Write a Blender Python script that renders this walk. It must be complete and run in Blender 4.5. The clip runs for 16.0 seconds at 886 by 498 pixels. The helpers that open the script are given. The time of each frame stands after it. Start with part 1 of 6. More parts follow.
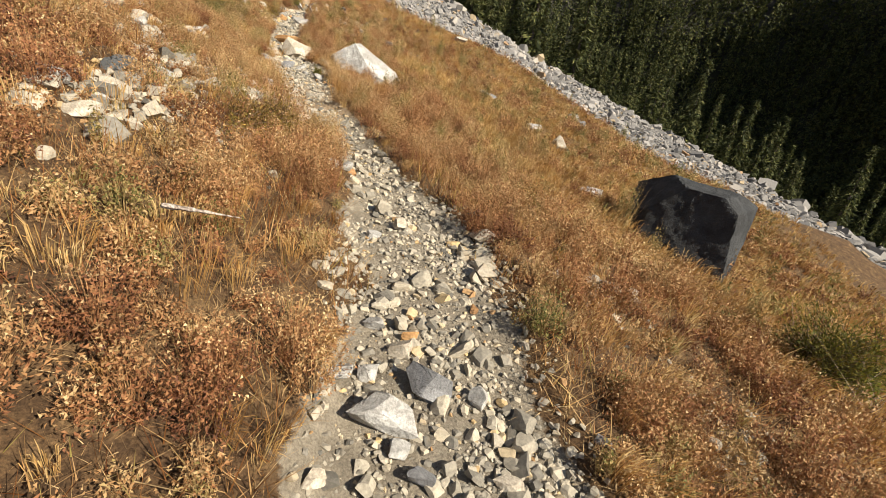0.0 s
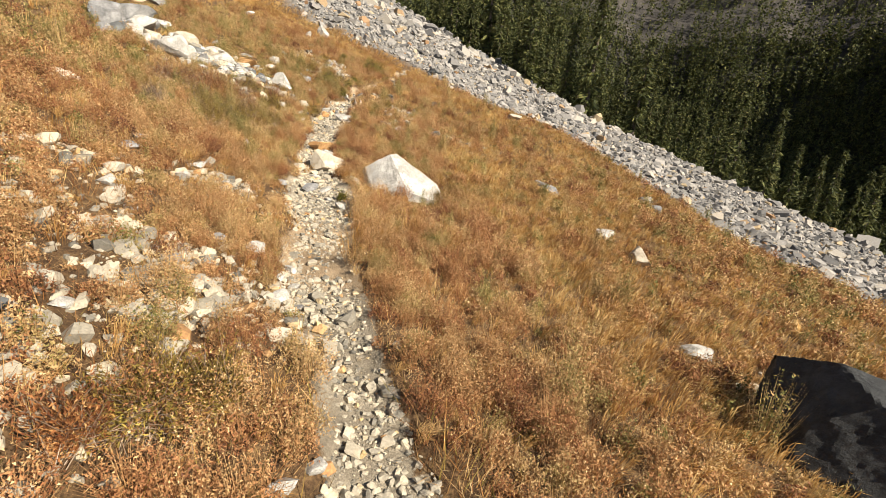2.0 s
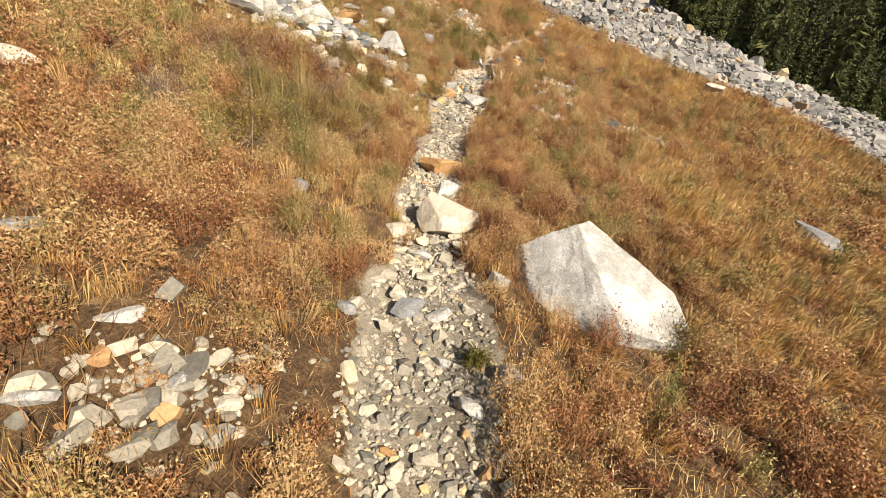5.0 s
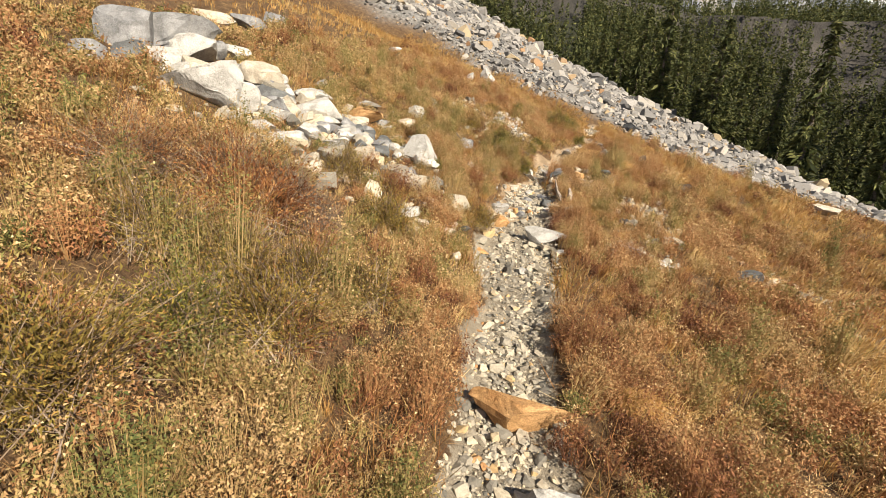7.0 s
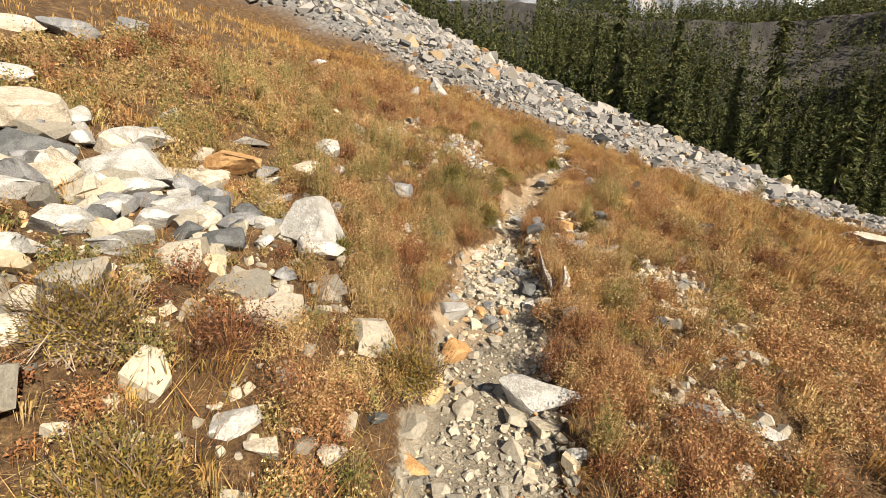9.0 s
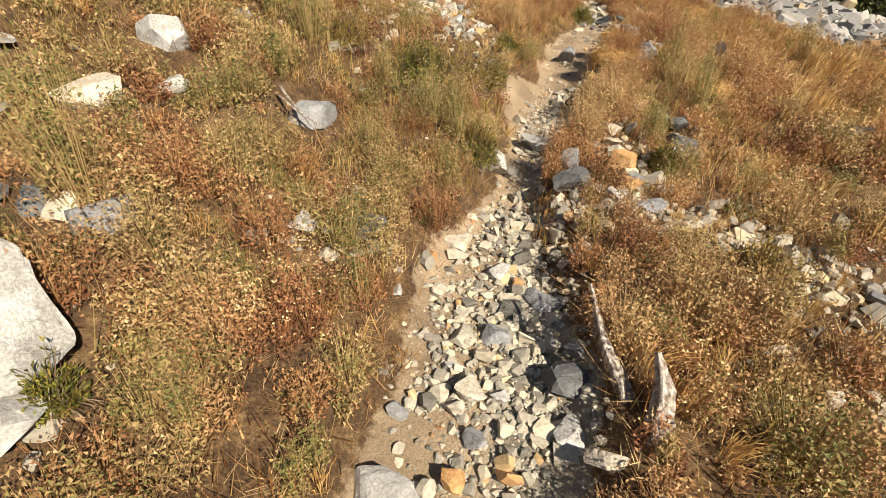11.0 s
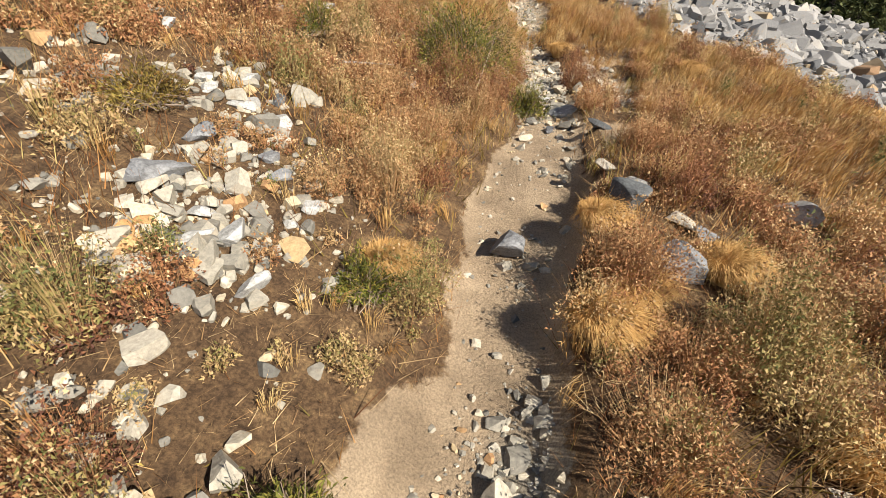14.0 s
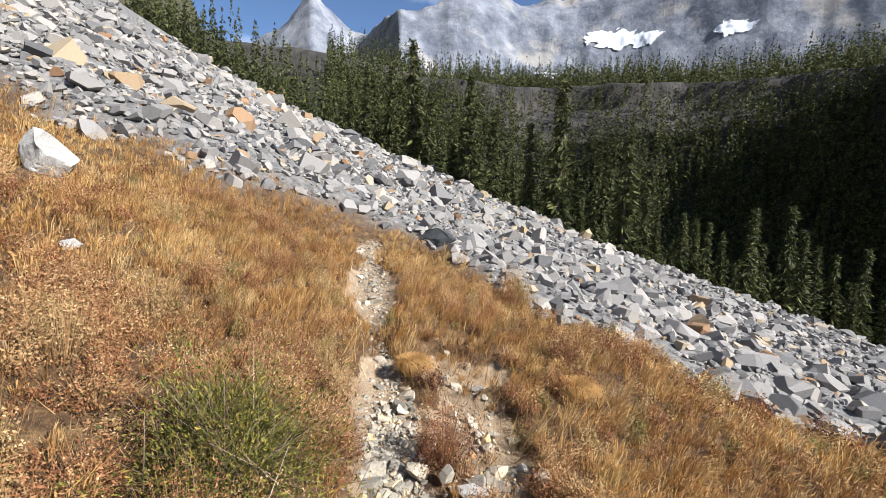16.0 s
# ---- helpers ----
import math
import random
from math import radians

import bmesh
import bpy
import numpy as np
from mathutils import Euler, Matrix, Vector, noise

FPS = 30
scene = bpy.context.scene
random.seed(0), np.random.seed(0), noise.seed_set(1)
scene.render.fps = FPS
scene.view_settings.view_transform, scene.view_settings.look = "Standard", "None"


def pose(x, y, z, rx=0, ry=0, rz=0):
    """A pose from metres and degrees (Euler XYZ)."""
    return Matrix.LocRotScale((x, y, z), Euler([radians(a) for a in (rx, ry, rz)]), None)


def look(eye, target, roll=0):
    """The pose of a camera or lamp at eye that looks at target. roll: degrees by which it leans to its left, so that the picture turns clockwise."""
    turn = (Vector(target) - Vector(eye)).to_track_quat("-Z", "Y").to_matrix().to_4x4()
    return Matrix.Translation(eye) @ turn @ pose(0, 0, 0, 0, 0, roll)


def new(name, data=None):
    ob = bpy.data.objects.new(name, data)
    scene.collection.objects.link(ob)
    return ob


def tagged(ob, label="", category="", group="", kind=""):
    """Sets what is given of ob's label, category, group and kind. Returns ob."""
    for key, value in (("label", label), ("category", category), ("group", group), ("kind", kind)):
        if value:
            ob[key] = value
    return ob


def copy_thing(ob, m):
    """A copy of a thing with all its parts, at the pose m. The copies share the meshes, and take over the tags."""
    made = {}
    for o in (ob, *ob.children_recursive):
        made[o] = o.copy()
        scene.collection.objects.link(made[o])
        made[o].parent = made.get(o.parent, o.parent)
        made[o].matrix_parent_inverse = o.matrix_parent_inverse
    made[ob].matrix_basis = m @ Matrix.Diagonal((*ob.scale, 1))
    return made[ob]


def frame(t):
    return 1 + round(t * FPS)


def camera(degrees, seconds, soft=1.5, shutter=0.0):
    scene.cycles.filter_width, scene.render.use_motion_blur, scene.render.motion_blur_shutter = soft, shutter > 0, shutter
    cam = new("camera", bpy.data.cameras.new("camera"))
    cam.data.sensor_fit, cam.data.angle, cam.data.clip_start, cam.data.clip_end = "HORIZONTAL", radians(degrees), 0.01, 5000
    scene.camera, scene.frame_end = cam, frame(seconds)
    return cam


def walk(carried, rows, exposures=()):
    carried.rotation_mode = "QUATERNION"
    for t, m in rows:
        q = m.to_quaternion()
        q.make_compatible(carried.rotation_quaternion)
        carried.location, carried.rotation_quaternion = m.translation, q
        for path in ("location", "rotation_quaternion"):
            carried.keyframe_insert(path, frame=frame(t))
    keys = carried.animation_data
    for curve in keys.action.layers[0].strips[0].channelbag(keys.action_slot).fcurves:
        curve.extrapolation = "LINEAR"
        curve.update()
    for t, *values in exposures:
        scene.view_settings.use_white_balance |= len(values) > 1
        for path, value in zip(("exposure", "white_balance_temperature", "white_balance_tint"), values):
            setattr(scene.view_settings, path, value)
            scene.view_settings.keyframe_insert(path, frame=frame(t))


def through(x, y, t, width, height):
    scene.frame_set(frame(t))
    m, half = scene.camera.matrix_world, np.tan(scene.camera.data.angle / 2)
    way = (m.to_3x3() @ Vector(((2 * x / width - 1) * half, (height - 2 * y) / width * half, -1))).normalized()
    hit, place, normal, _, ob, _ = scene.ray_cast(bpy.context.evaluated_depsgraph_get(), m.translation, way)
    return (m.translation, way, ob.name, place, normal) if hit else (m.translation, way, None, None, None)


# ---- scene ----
cam = camera(86.54, 16.0, soft=0.85)
ROWS = (
    (0.0, pose(0.000, 0.000, 1.550, 64.00, -8.28, -0.58)),
    (0.5, pose(0.038, 0.442, 1.479, 57.80, -9.23, 1.62)),
    (1.0, pose(-0.075, 0.947, 1.572, 58.94, -8.30, 1.96)),
    (1.5, pose(-0.140, 1.436, 1.820, 65.11, -5.92, 2.86)),
    (2.0, pose(0.037, 1.799, 2.115, 69.74, -4.95, 5.71)),
    (2.5, pose(-0.163, 2.330, 2.064, 69.05, -4.33, 8.75)),
    (3.0, pose(-0.198, 2.995, 1.999, 66.40, -4.45, 13.06)),
    (3.5, pose(-0.400, 3.612, 1.989, 64.32, -4.39, 15.09)),
    (4.0, pose(-0.669, 4.257, 2.053, 62.22, -4.20, 17.82)),
    (4.5, pose(-0.858, 4.892, 2.079, 62.62, -4.09, 18.90)),
    (5.0, pose(-1.241, 5.416, 2.220, 63.03, -3.82, 19.94)),
    (5.2, pose(-1.346, 5.669, 2.179, 63.79, -4.10, 20.47)),
    (7.3, pose(-2.584, 8.289, 2.103, 74.44, -4.87, 22.52)),
    (7.5, pose(-2.619, 8.538, 2.146, 72.86, -4.63, 22.47)),
    (8.0, pose(-2.798, 9.135, 2.194, 72.63, -4.02, 21.72)),
    (8.5, pose(-3.044, 9.754, 2.228, 75.71, -2.86, 18.97)),
    (8.7, pose(-3.037, 9.986, 2.301, 76.28, -2.56, 18.27)),
    (10.8, pose(-3.475, 12.439, 2.425, 60.03, 1.73, 17.22)),
    (11.0, pose(-3.485, 12.708, 2.410, 58.59, 1.37, 17.62)),
    (11.5, pose(-3.550, 13.394, 2.448, 57.37, 1.06, 16.86)),
    (12.0, pose(-3.792, 13.946, 2.641, 57.78, 1.71, 15.59)),
    (12.5, pose(-3.807, 14.464, 2.780, 57.89, 1.79, 14.27)),
    (13.0, pose(-3.927, 15.016, 2.765, 58.09, 2.09, 12.46)),
    (13.5, pose(-3.852, 15.538, 2.761, 58.20, 2.17, 11.48)),
    (14.0, pose(-3.767, 16.064, 2.809, 57.26, 2.18, 10.59)),
    (14.5, pose(-3.875, 16.703, 2.847, 57.15, 2.41, 9.68)),
    (15.0, pose(-3.722, 17.258, 2.872, 61.62, 1.98, 7.42)),
    (15.5, pose(-3.766, 17.748, 2.986, 71.07, 0.43, 3.13)),
    (16.0, pose(-3.709, 18.072, 3.237, 81.82, -1.68, -5.54)),
)
walk(cam, ROWS, ((0.0, 0.88, 6600, 10), (1.5, 1.10, 6700, 10), (3.0, 1.06, 6750, 11), (7.5, 1.02, 6800, 11), (12.0, 1.02, 6600, 10), (13.0, 1.04, 6250, 10), (14.5, 1.06, 6050, 11), (15.5, 1.12, 5650, 12), (16.0, 1.14, 5650, 12)))

# ---- light ----
SUN = Vector((0.66, -0.42, 0.60)).normalized()
world = bpy.data.worlds.new("sky")
scene.world = world
world.use_nodes = True
wn, wl = world.node_tree.nodes, world.node_tree.links
sky = wn.new("ShaderNodeTexSky")
sky.sky_type, sky.sun_disc = "NISHITA", False
sky.sun_elevation, sky.sun_rotation = math.asin(SUN.z), math.atan2(SUN.x, SUN.y)
sky.altitude, sky.air_density, sky.dust_density = 2600.0, 1.0, 0.6
cloud_at, cloud_noise, cloud_ramp, cloud_mix = (wn.new("ShaderNodeTexCoord"), wn.new("ShaderNodeTexNoise"),
                                                wn.new("ShaderNodeValToRGB"), wn.new("ShaderNodeMixRGB"))
cloud_noise.inputs["Scale"].default_value, cloud_noise.inputs["Detail"].default_value = 3.2, 6.0
cloud_ramp.color_ramp.elements[0].position, cloud_ramp.color_ramp.elements[1].position = 0.56, 0.72
wl.new(cloud_at.outputs["Generated"], cloud_noise.inputs["Vector"])
wl.new(cloud_noise.outputs["Fac"], cloud_ramp.inputs["Fac"])
wl.new(cloud_ramp.outputs["Color"], cloud_mix.inputs["Fac"])
wl.new(sky.outputs["Color"], cloud_mix.inputs["Color1"])
cloud_mix.inputs["Color2"].default_value = (11.0, 11.3, 11.8, 1.0)
wl.new(cloud_mix.outputs["Color"], wn["Background"].inputs["Color"])
wn["Background"].inputs["Strength"].default_value = 0.056
sun = new("sun", bpy.data.lights.new("sun", "SUN"))
sun.data.energy, sun.data.angle, sun.data.color = 5.0, radians(0.5), (1.0, 0.92, 0.78)
sun.matrix_world = look(SUN * 50, (0, 0, 0))


# ---- materials ----
class Paint:
    """A node material with short ways to add nodes."""

    def __init__(self, name, rough=0.9, metal=0.0):
        self.mat = bpy.data.materials.new(name)
        self.mat.use_nodes = True
        self.nodes, self.links = self.mat.node_tree.nodes, self.mat.node_tree.links
        self.base = self.nodes["Principled BSDF"]
        self.base.inputs["Roughness"].default_value = rough
        self.base.inputs["Metallic"].default_value = metal
        self.base.inputs["Specular IOR Level"].default_value = 0.25
        self.place = self.nodes.new("ShaderNodeTexCoord")

    def noise(self, scale, detail=4.0, rough=0.6, where="Object"):
        n = self.nodes.new("ShaderNodeTexNoise")
        n.inputs["Scale"].default_value, n.inputs["Detail"].default_value, n.inputs["Roughness"].default_value = scale, detail, rough
        self.links.new(self.place.outputs[where], n.inputs["Vector"])
        return n.outputs["Fac"]

    def cells(self, scale, feature="F1"):
        n = self.nodes.new("ShaderNodeTexVoronoi")
        n.inputs["Scale"].default_value, n.feature = scale, feature
        self.links.new(self.place.outputs["Object"], n.inputs["Vector"])
        return n

    def ramp(self, fac, *stops):
        n = self.nodes.new("ShaderNodeValToRGB")
        marks = n.color_ramp.elements
        while len(marks) < len(stops):
            marks.new(0.5)
        for mark, (at, colour) in zip(marks, stops):
            mark.position, mark.color = at, (*colour, 1.0)
        self.links.new(fac, n.inputs["Fac"])
        return n.outputs["Color"]

    def mix(self, fac, a, b, blend="MIX"):
        n = self.nodes.new("ShaderNodeMixRGB")
        n.blend_type = blend
        for socket, value in zip(n.inputs, (fac, a, b)):
            if isinstance(value, (int, float)):
                socket.default_value = value
            elif isinstance(value, tuple):
                socket.default_value = (*value, 1.0)
            else:
                self.links.new(value, socket)
        return n.outputs["Color"]

    def mask(self, name):
        n = self.nodes.new("ShaderNodeAttribute")
        n.attribute_name = name
        return n.outputs["Fac"]

    def island(self):
        return self.nodes.new("ShaderNodeNewGeometry").outputs["Random Per Island"]

    def each(self):
        return self.nodes.new("ShaderNodeObjectInfo").outputs["Random"]

    def done(self, colour, bump=None, strength=0.4, distance=0.02, through=0.0):
        self.links.new(colour, self.base.inputs["Base Color"])
        if bump is not None:
            b = self.nodes.new("ShaderNodeBump")
            b.inputs["Strength"].default_value, b.inputs["Distance"].default_value = strength, distance
            self.links.new(bump, b.inputs["Height"])
            self.links.new(b.outputs["Normal"], self.base.inputs["Normal"])
        if through:
            t, m = self.nodes.new("ShaderNodeBsdfTranslucent"), self.nodes.new("ShaderNodeMixShader")
            m.inputs["Fac"].default_value = through
            self.links.new(colour, t.inputs["Color"])
            self.links.new(self.base.outputs["BSDF"], m.inputs[1])
            self.links.new(t.outputs["BSDF"], m.inputs[2])
            self.links.new(m.outputs["Shader"], self.nodes["Material Output"].inputs["Surface"])
        return self.mat


def stone_paint(name, low, high, stain, stain_at=0.62, grain=28.0, bump=0.5):
    """Weathered rock: two tones in patches, fine crystals, lichen or iron stain."""
    p = Paint(name, 0.88)
    tone = p.ramp(p.noise(5.0, 6.0), (0.32, low), (0.68, high))
    specks = p.ramp(p.noise(grain * 4, 3.0), (0.35, (0.72, 0.72, 0.72)), (0.62, (1.08, 1.08, 1.08)))
    tone = p.mix(1.0, tone, specks, "MULTIPLY")
    cracks = p.ramp(p.noise(2.2, 8.0, 0.72), (0.44, (1, 1, 1)), (0.50, (0.62, 0.60, 0.58)), (0.55, (1, 1, 1)))
    tone = p.mix(0.7, tone, cracks, "MULTIPLY")
    stains = p.ramp(p.noise(3.1, 5.0, 0.65), (stain_at, (0, 0, 0)), (stain_at + 0.16, (0.6, 0.6, 0.6)))
    tone = p.mix(stains, tone, stain)
    return p.done(tone, p.noise(grain, 8.0, 0.7), bump, 0.03)


def mixed_stone_paint(name, fac, per_object=False):
    """Broken rock of many tones: pale granite, grey, ochre and a few dark pieces."""
    p = Paint(name, 0.9)
    pick = p.each() if per_object else p.island()
    tone = p.ramp(pick, (0.0, (0.13, 0.13, 0.13)), (0.12, (0.24, 0.235, 0.225)), (0.45, (0.37, 0.355, 0.325)),
                  (0.72, (0.46, 0.44, 0.405)), (0.90, (0.54, 0.50, 0.43)), (0.965, (0.52, 0.41, 0.25)), (1.0, (0.40, 0.23, 0.12)))
    tone = p.mix(1.0, tone, fac, "MULTIPLY")
    specks = p.ramp(p.noise(60.0, 5.0, 0.7), (0.3, (0.66, 0.66, 0.66)), (0.66, (1.12, 1.12, 1.1)))
    tone = p.mix(1.0, tone, specks, "MULTIPLY")
    stains = p.ramp(p.noise(7.0, 4.0), (0.60, (0, 0, 0)), (0.74, (0.55, 0.55, 0.55)))
    tone = p.mix(stains, tone, (0.30, 0.22, 0.13))
    return p.done(tone, p.noise(30.0, 8.0, 0.7), 0.45, 0.02)


def ground_paint():
    p = Paint("mountain_soil", 0.95)
    litter = p.ramp(p.noise(9.0, 8.0, 0.7), (0.30, (0.050, 0.030, 0.018)), (0.52, (0.13, 0.080, 0.042)), (0.72, (0.29, 0.195, 0.10)))
    straw = p.ramp(p.noise(75.0, 6.0, 0.75), (0.38, (0.45, 0.42, 0.38)), (0.64, (1.25, 1.2, 1.1)))
    litter = p.mix(1.0, litter, straw, "MULTIPLY")
    dirt = p.ramp(p.noise(3.5, 7.0, 0.6), (0.32, (0.22, 0.158, 0.098)), (0.52, (0.33, 0.242, 0.152)), (0.70, (0.44, 0.33, 0.21)))
    grey = p.ramp(p.noise(5.0, 7.0, 0.65), (0.32, (0.17, 0.142, 0.105)), (0.55, (0.28, 0.238, 0.176)), (0.72, (0.40, 0.345, 0.26)))
    dirt = p.mix(p.ramp(p.mask("stony"), (0.30, (0, 0, 0)), (0.70, (1, 1, 1))), dirt, grey)
    grit = p.ramp(p.noise(110.0, 5.0, 0.75), (0.32, (0.55, 0.55, 0.56)), (0.62, (1.2, 1.2, 1.2)))
    dirt = p.mix(1.0, dirt, grit, "MULTIPLY")
    rubble = p.ramp(p.noise(6.0, 8.0, 0.7), (0.35, (0.07, 0.068, 0.066)), (0.62, (0.24, 0.23, 0.215)))
    far = p.ramp(p.noise(0.22, 8.0, 0.7), (0.40, (0.035, 0.042, 0.018)), (0.62, (0.10, 0.085, 0.045)))
    ragged = p.mix(0.55, p.mask("trodden"), p.noise(14.0, 6.0, 0.7))
    colour = p.mix(p.ramp(ragged, (0.47, (0, 0, 0)), (0.55, (1, 1, 1))), litter, dirt)
    colour = p.mix(p.mask("scree"), colour, rubble)
    colour = p.mix(p.mask("valley"), colour, far)
    return p.done(colour, p.noise(55.0, 8.0, 0.75), 0.7, 0.03)


def blade_paint(name, *stops, through=0.35):
    p = Paint(name, 0.75)
    colour = p.ramp(p.island(), *stops)
    patch = p.ramp(p.noise(0.9, 4.0), (0.36, (0.68, 0.60, 0.52)), (0.64, (1.15, 1.12, 1.0)))
    tuft = p.ramp(p.noise(3.6, 3.0), (0.36, (0.62, 0.56, 0.50)), (0.60, (1.12, 1.10, 1.05)))
    return p.done(p.mix(1.0, p.mix(1.0, colour, patch, "MULTIPLY"), tuft, "MULTIPLY"), through=through)


def plant_paint(name, *stops, through=0.2, lean=0.8):
    """Leaves and blades whose tone follows their plant, with some spread from leaf to leaf."""
    p = Paint(name, 0.75)
    colour = p.ramp(p.mix(lean, p.island(), p.mask("tone")), *stops)
    patch = p.ramp(p.noise(0.9, 4.0), (0.34, (0.80, 0.74, 0.68)), (0.66, (1.12, 1.10, 1.04)))
    return p.done(p.mix(1.0, colour, patch, "MULTIPLY"), through=through)


SOIL = ground_paint()
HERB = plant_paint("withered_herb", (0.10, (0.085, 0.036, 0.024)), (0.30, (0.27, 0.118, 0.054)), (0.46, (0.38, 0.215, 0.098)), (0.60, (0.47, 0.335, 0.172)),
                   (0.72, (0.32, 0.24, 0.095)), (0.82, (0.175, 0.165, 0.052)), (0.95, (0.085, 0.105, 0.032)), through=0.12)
STRAW = plant_paint("golden_tuft_grass", (0.10, (0.21, 0.100, 0.036)), (0.32, (0.42, 0.235, 0.075)), (0.55, (0.57, 0.370, 0.145)), (0.75, (0.67, 0.50, 0.25)), (0.92, (0.29, 0.245, 0.08)), through=0.2)
GOLD = blade_paint("dry_golden_grass", (0.0, (0.25, 0.130, 0.042)), (0.3, (0.41, 0.245, 0.083)), (0.7, (0.56, 0.385, 0.170)), (1.0, (0.70, 0.55, 0.31)), through=0.2)
RUST = blade_paint("rusty_dry_herb", (0.0, (0.13, 0.052, 0.022)), (0.35, (0.31, 0.145, 0.055)), (0.62, (0.49, 0.285, 0.12)), (0.82, (0.66, 0.48, 0.26)), (1.0, (0.28, 0.27, 0.08)))
SEED = blade_paint("pale_seed_heads", (0.0, (0.24, 0.135, 0.065)), (0.4, (0.44, 0.300, 0.160)), (1.0, (0.66, 0.53, 0.34)), through=0.12)
GREEN = blade_paint("green_shrub_leaves", (0.0, (0.070, 0.090, 0.018)), (0.5, (0.175, 0.195, 0.040)), (0.85, (0.31, 0.295, 0.065)), (1.0, (0.46, 0.35, 0.08)), through=0.25)
OLIVE = blade_paint("olive_shrub_leaves", (0.0, (0.11, 0.080, 0.022)), (0.5, (0.26, 0.215, 0.055)), (0.8, (0.42, 0.33, 0.10)), (1.0, (0.38, 0.20, 0.07)), through=0.25)
EMBER = blade_paint("rust_orange_shrub_leaves", (0.0, (0.15, 0.055, 0.026)), (0.5, (0.32, 0.140, 0.058)), (0.85, (0.46, 0.25, 0.11)), (1.0, (0.54, 0.38, 0.20)), through=0.2)
TWIG = blade_paint("bare_grey_twigs", (0.0, (0.12, 0.085, 0.06)), (0.6, (0.24, 0.19, 0.16)), (1.0, (0.34, 0.29, 0.26)), through=0.0)
NEEDLE = blade_paint("conifer_needles", (0.0, (0.030, 0.042, 0.020)), (0.6, (0.085, 0.108, 0.040)), (1.0, (0.165, 0.175, 0.066)), through=0.25)
WHITE = stone_paint("white_granite", (0.33, 0.315, 0.285), (0.56, 0.54, 0.50), (0.34, 0.29, 0.22), 0.60)
DARK = stone_paint("dark_granite", (0.036, 0.038, 0.040), (0.072, 0.074, 0.075), (0.10, 0.10, 0.095), 0.66, 40.0, 0.8)
SLATE = stone_paint("dark_slate_stone", (0.075, 0.078, 0.080), (0.17, 0.172, 0.168), (0.22, 0.21, 0.19), 0.62)
GREY = stone_paint("grey_granite", (0.16, 0.16, 0.162), (0.33, 0.325, 0.32), (0.42, 0.40, 0.36), 0.60)
TAN = stone_paint("tan_granite", (0.40, 0.34, 0.26), (0.62, 0.55, 0.44), (0.45, 0.24, 0.09), 0.60)
ORANGE = stone_paint("iron_stained_granite", (0.40, 0.20, 0.075), (0.60, 0.37, 0.17), (0.30, 0.11, 0.04), 0.58)
GRAVEL = mixed_stone_paint("loose_gravel", (0.98, 0.905, 0.775))
SCREE = mixed_stone_paint("scree_blocks", (0.68, 0.665, 0.675))
BLOCK = mixed_stone_paint("scree_block", (0.68, 0.665, 0.675), True)


def wood_paint():
    p = Paint("weathered_wood", 0.85)
    streak = p.nodes.new("ShaderNodeMapping")
    streak.inputs["Scale"].default_value = (70.0, 70.0, 2.5)
    p.links.new(p.place.outputs["Object"], streak.inputs["Vector"])
    n = p.nodes.new("ShaderNodeTexNoise")
    n.inputs["Scale"].default_value, n.inputs["Detail"].default_value = 1.0, 6.0
    p.links.new(streak.outputs["Vector"], n.inputs["Vector"])
    colour = p.ramp(n.outputs["Fac"], (0.34, (0.10, 0.075, 0.06)), (0.50, (0.27, 0.22, 0.18)), (0.66, (0.50, 0.44, 0.38)))
    return p.done(colour, n.outputs["Fac"], 0.8, 0.02)


def bark_paint():
    p = Paint("conifer_bark", 0.95)
    return p.done(p.ramp(p.noise(12.0, 6.0), (0.35, (0.06, 0.045, 0.035)), (0.65, (0.17, 0.14, 0.115))), p.noise(40.0), 0.6)


def cliff_paint(name, low, high, rust, grass, fine=1.0, relief=8.0):
    """Far rock walls: tone in bands and gullies; flat ledges carry meadow."""
    p = Paint(name, 0.95)
    tone = p.ramp(p.noise(0.016, 10.0, 0.72), (0.36, low), (0.60, high))
    band = p.nodes.new("ShaderNodeMapping")
    band.inputs["Scale"].default_value, band.inputs["Rotation"].default_value = (0.016, 0.016, 0.010), (0.5, 0.3, 0.0)
    p.links.new(p.place.outputs["Object"], band.inputs["Vector"])
    n = p.nodes.new("ShaderNodeTexNoise")
    n.inputs["Scale"].default_value, n.inputs["Detail"].default_value, n.inputs["Roughness"].default_value = fine, 12.0, 0.72
    p.links.new(band.outputs["Vector"], n.inputs["Vector"])
    tone = p.mix(1.0, tone, p.ramp(n.outputs["Fac"], (0.38, (0.50, 0.51, 0.55)), (0.60, (1.12, 1.10, 1.08))), "MULTIPLY")
    tone = p.mix(p.ramp(p.noise(0.008, 4.0), (0.56, (0, 0, 0)), (0.66, (0.7, 0.7, 0.7))), tone, rust)
    tone = p.mix(p.mask("ledge"), tone, grass)
    return p.done(tone, n.outputs["Fac"], 1.0, relief)


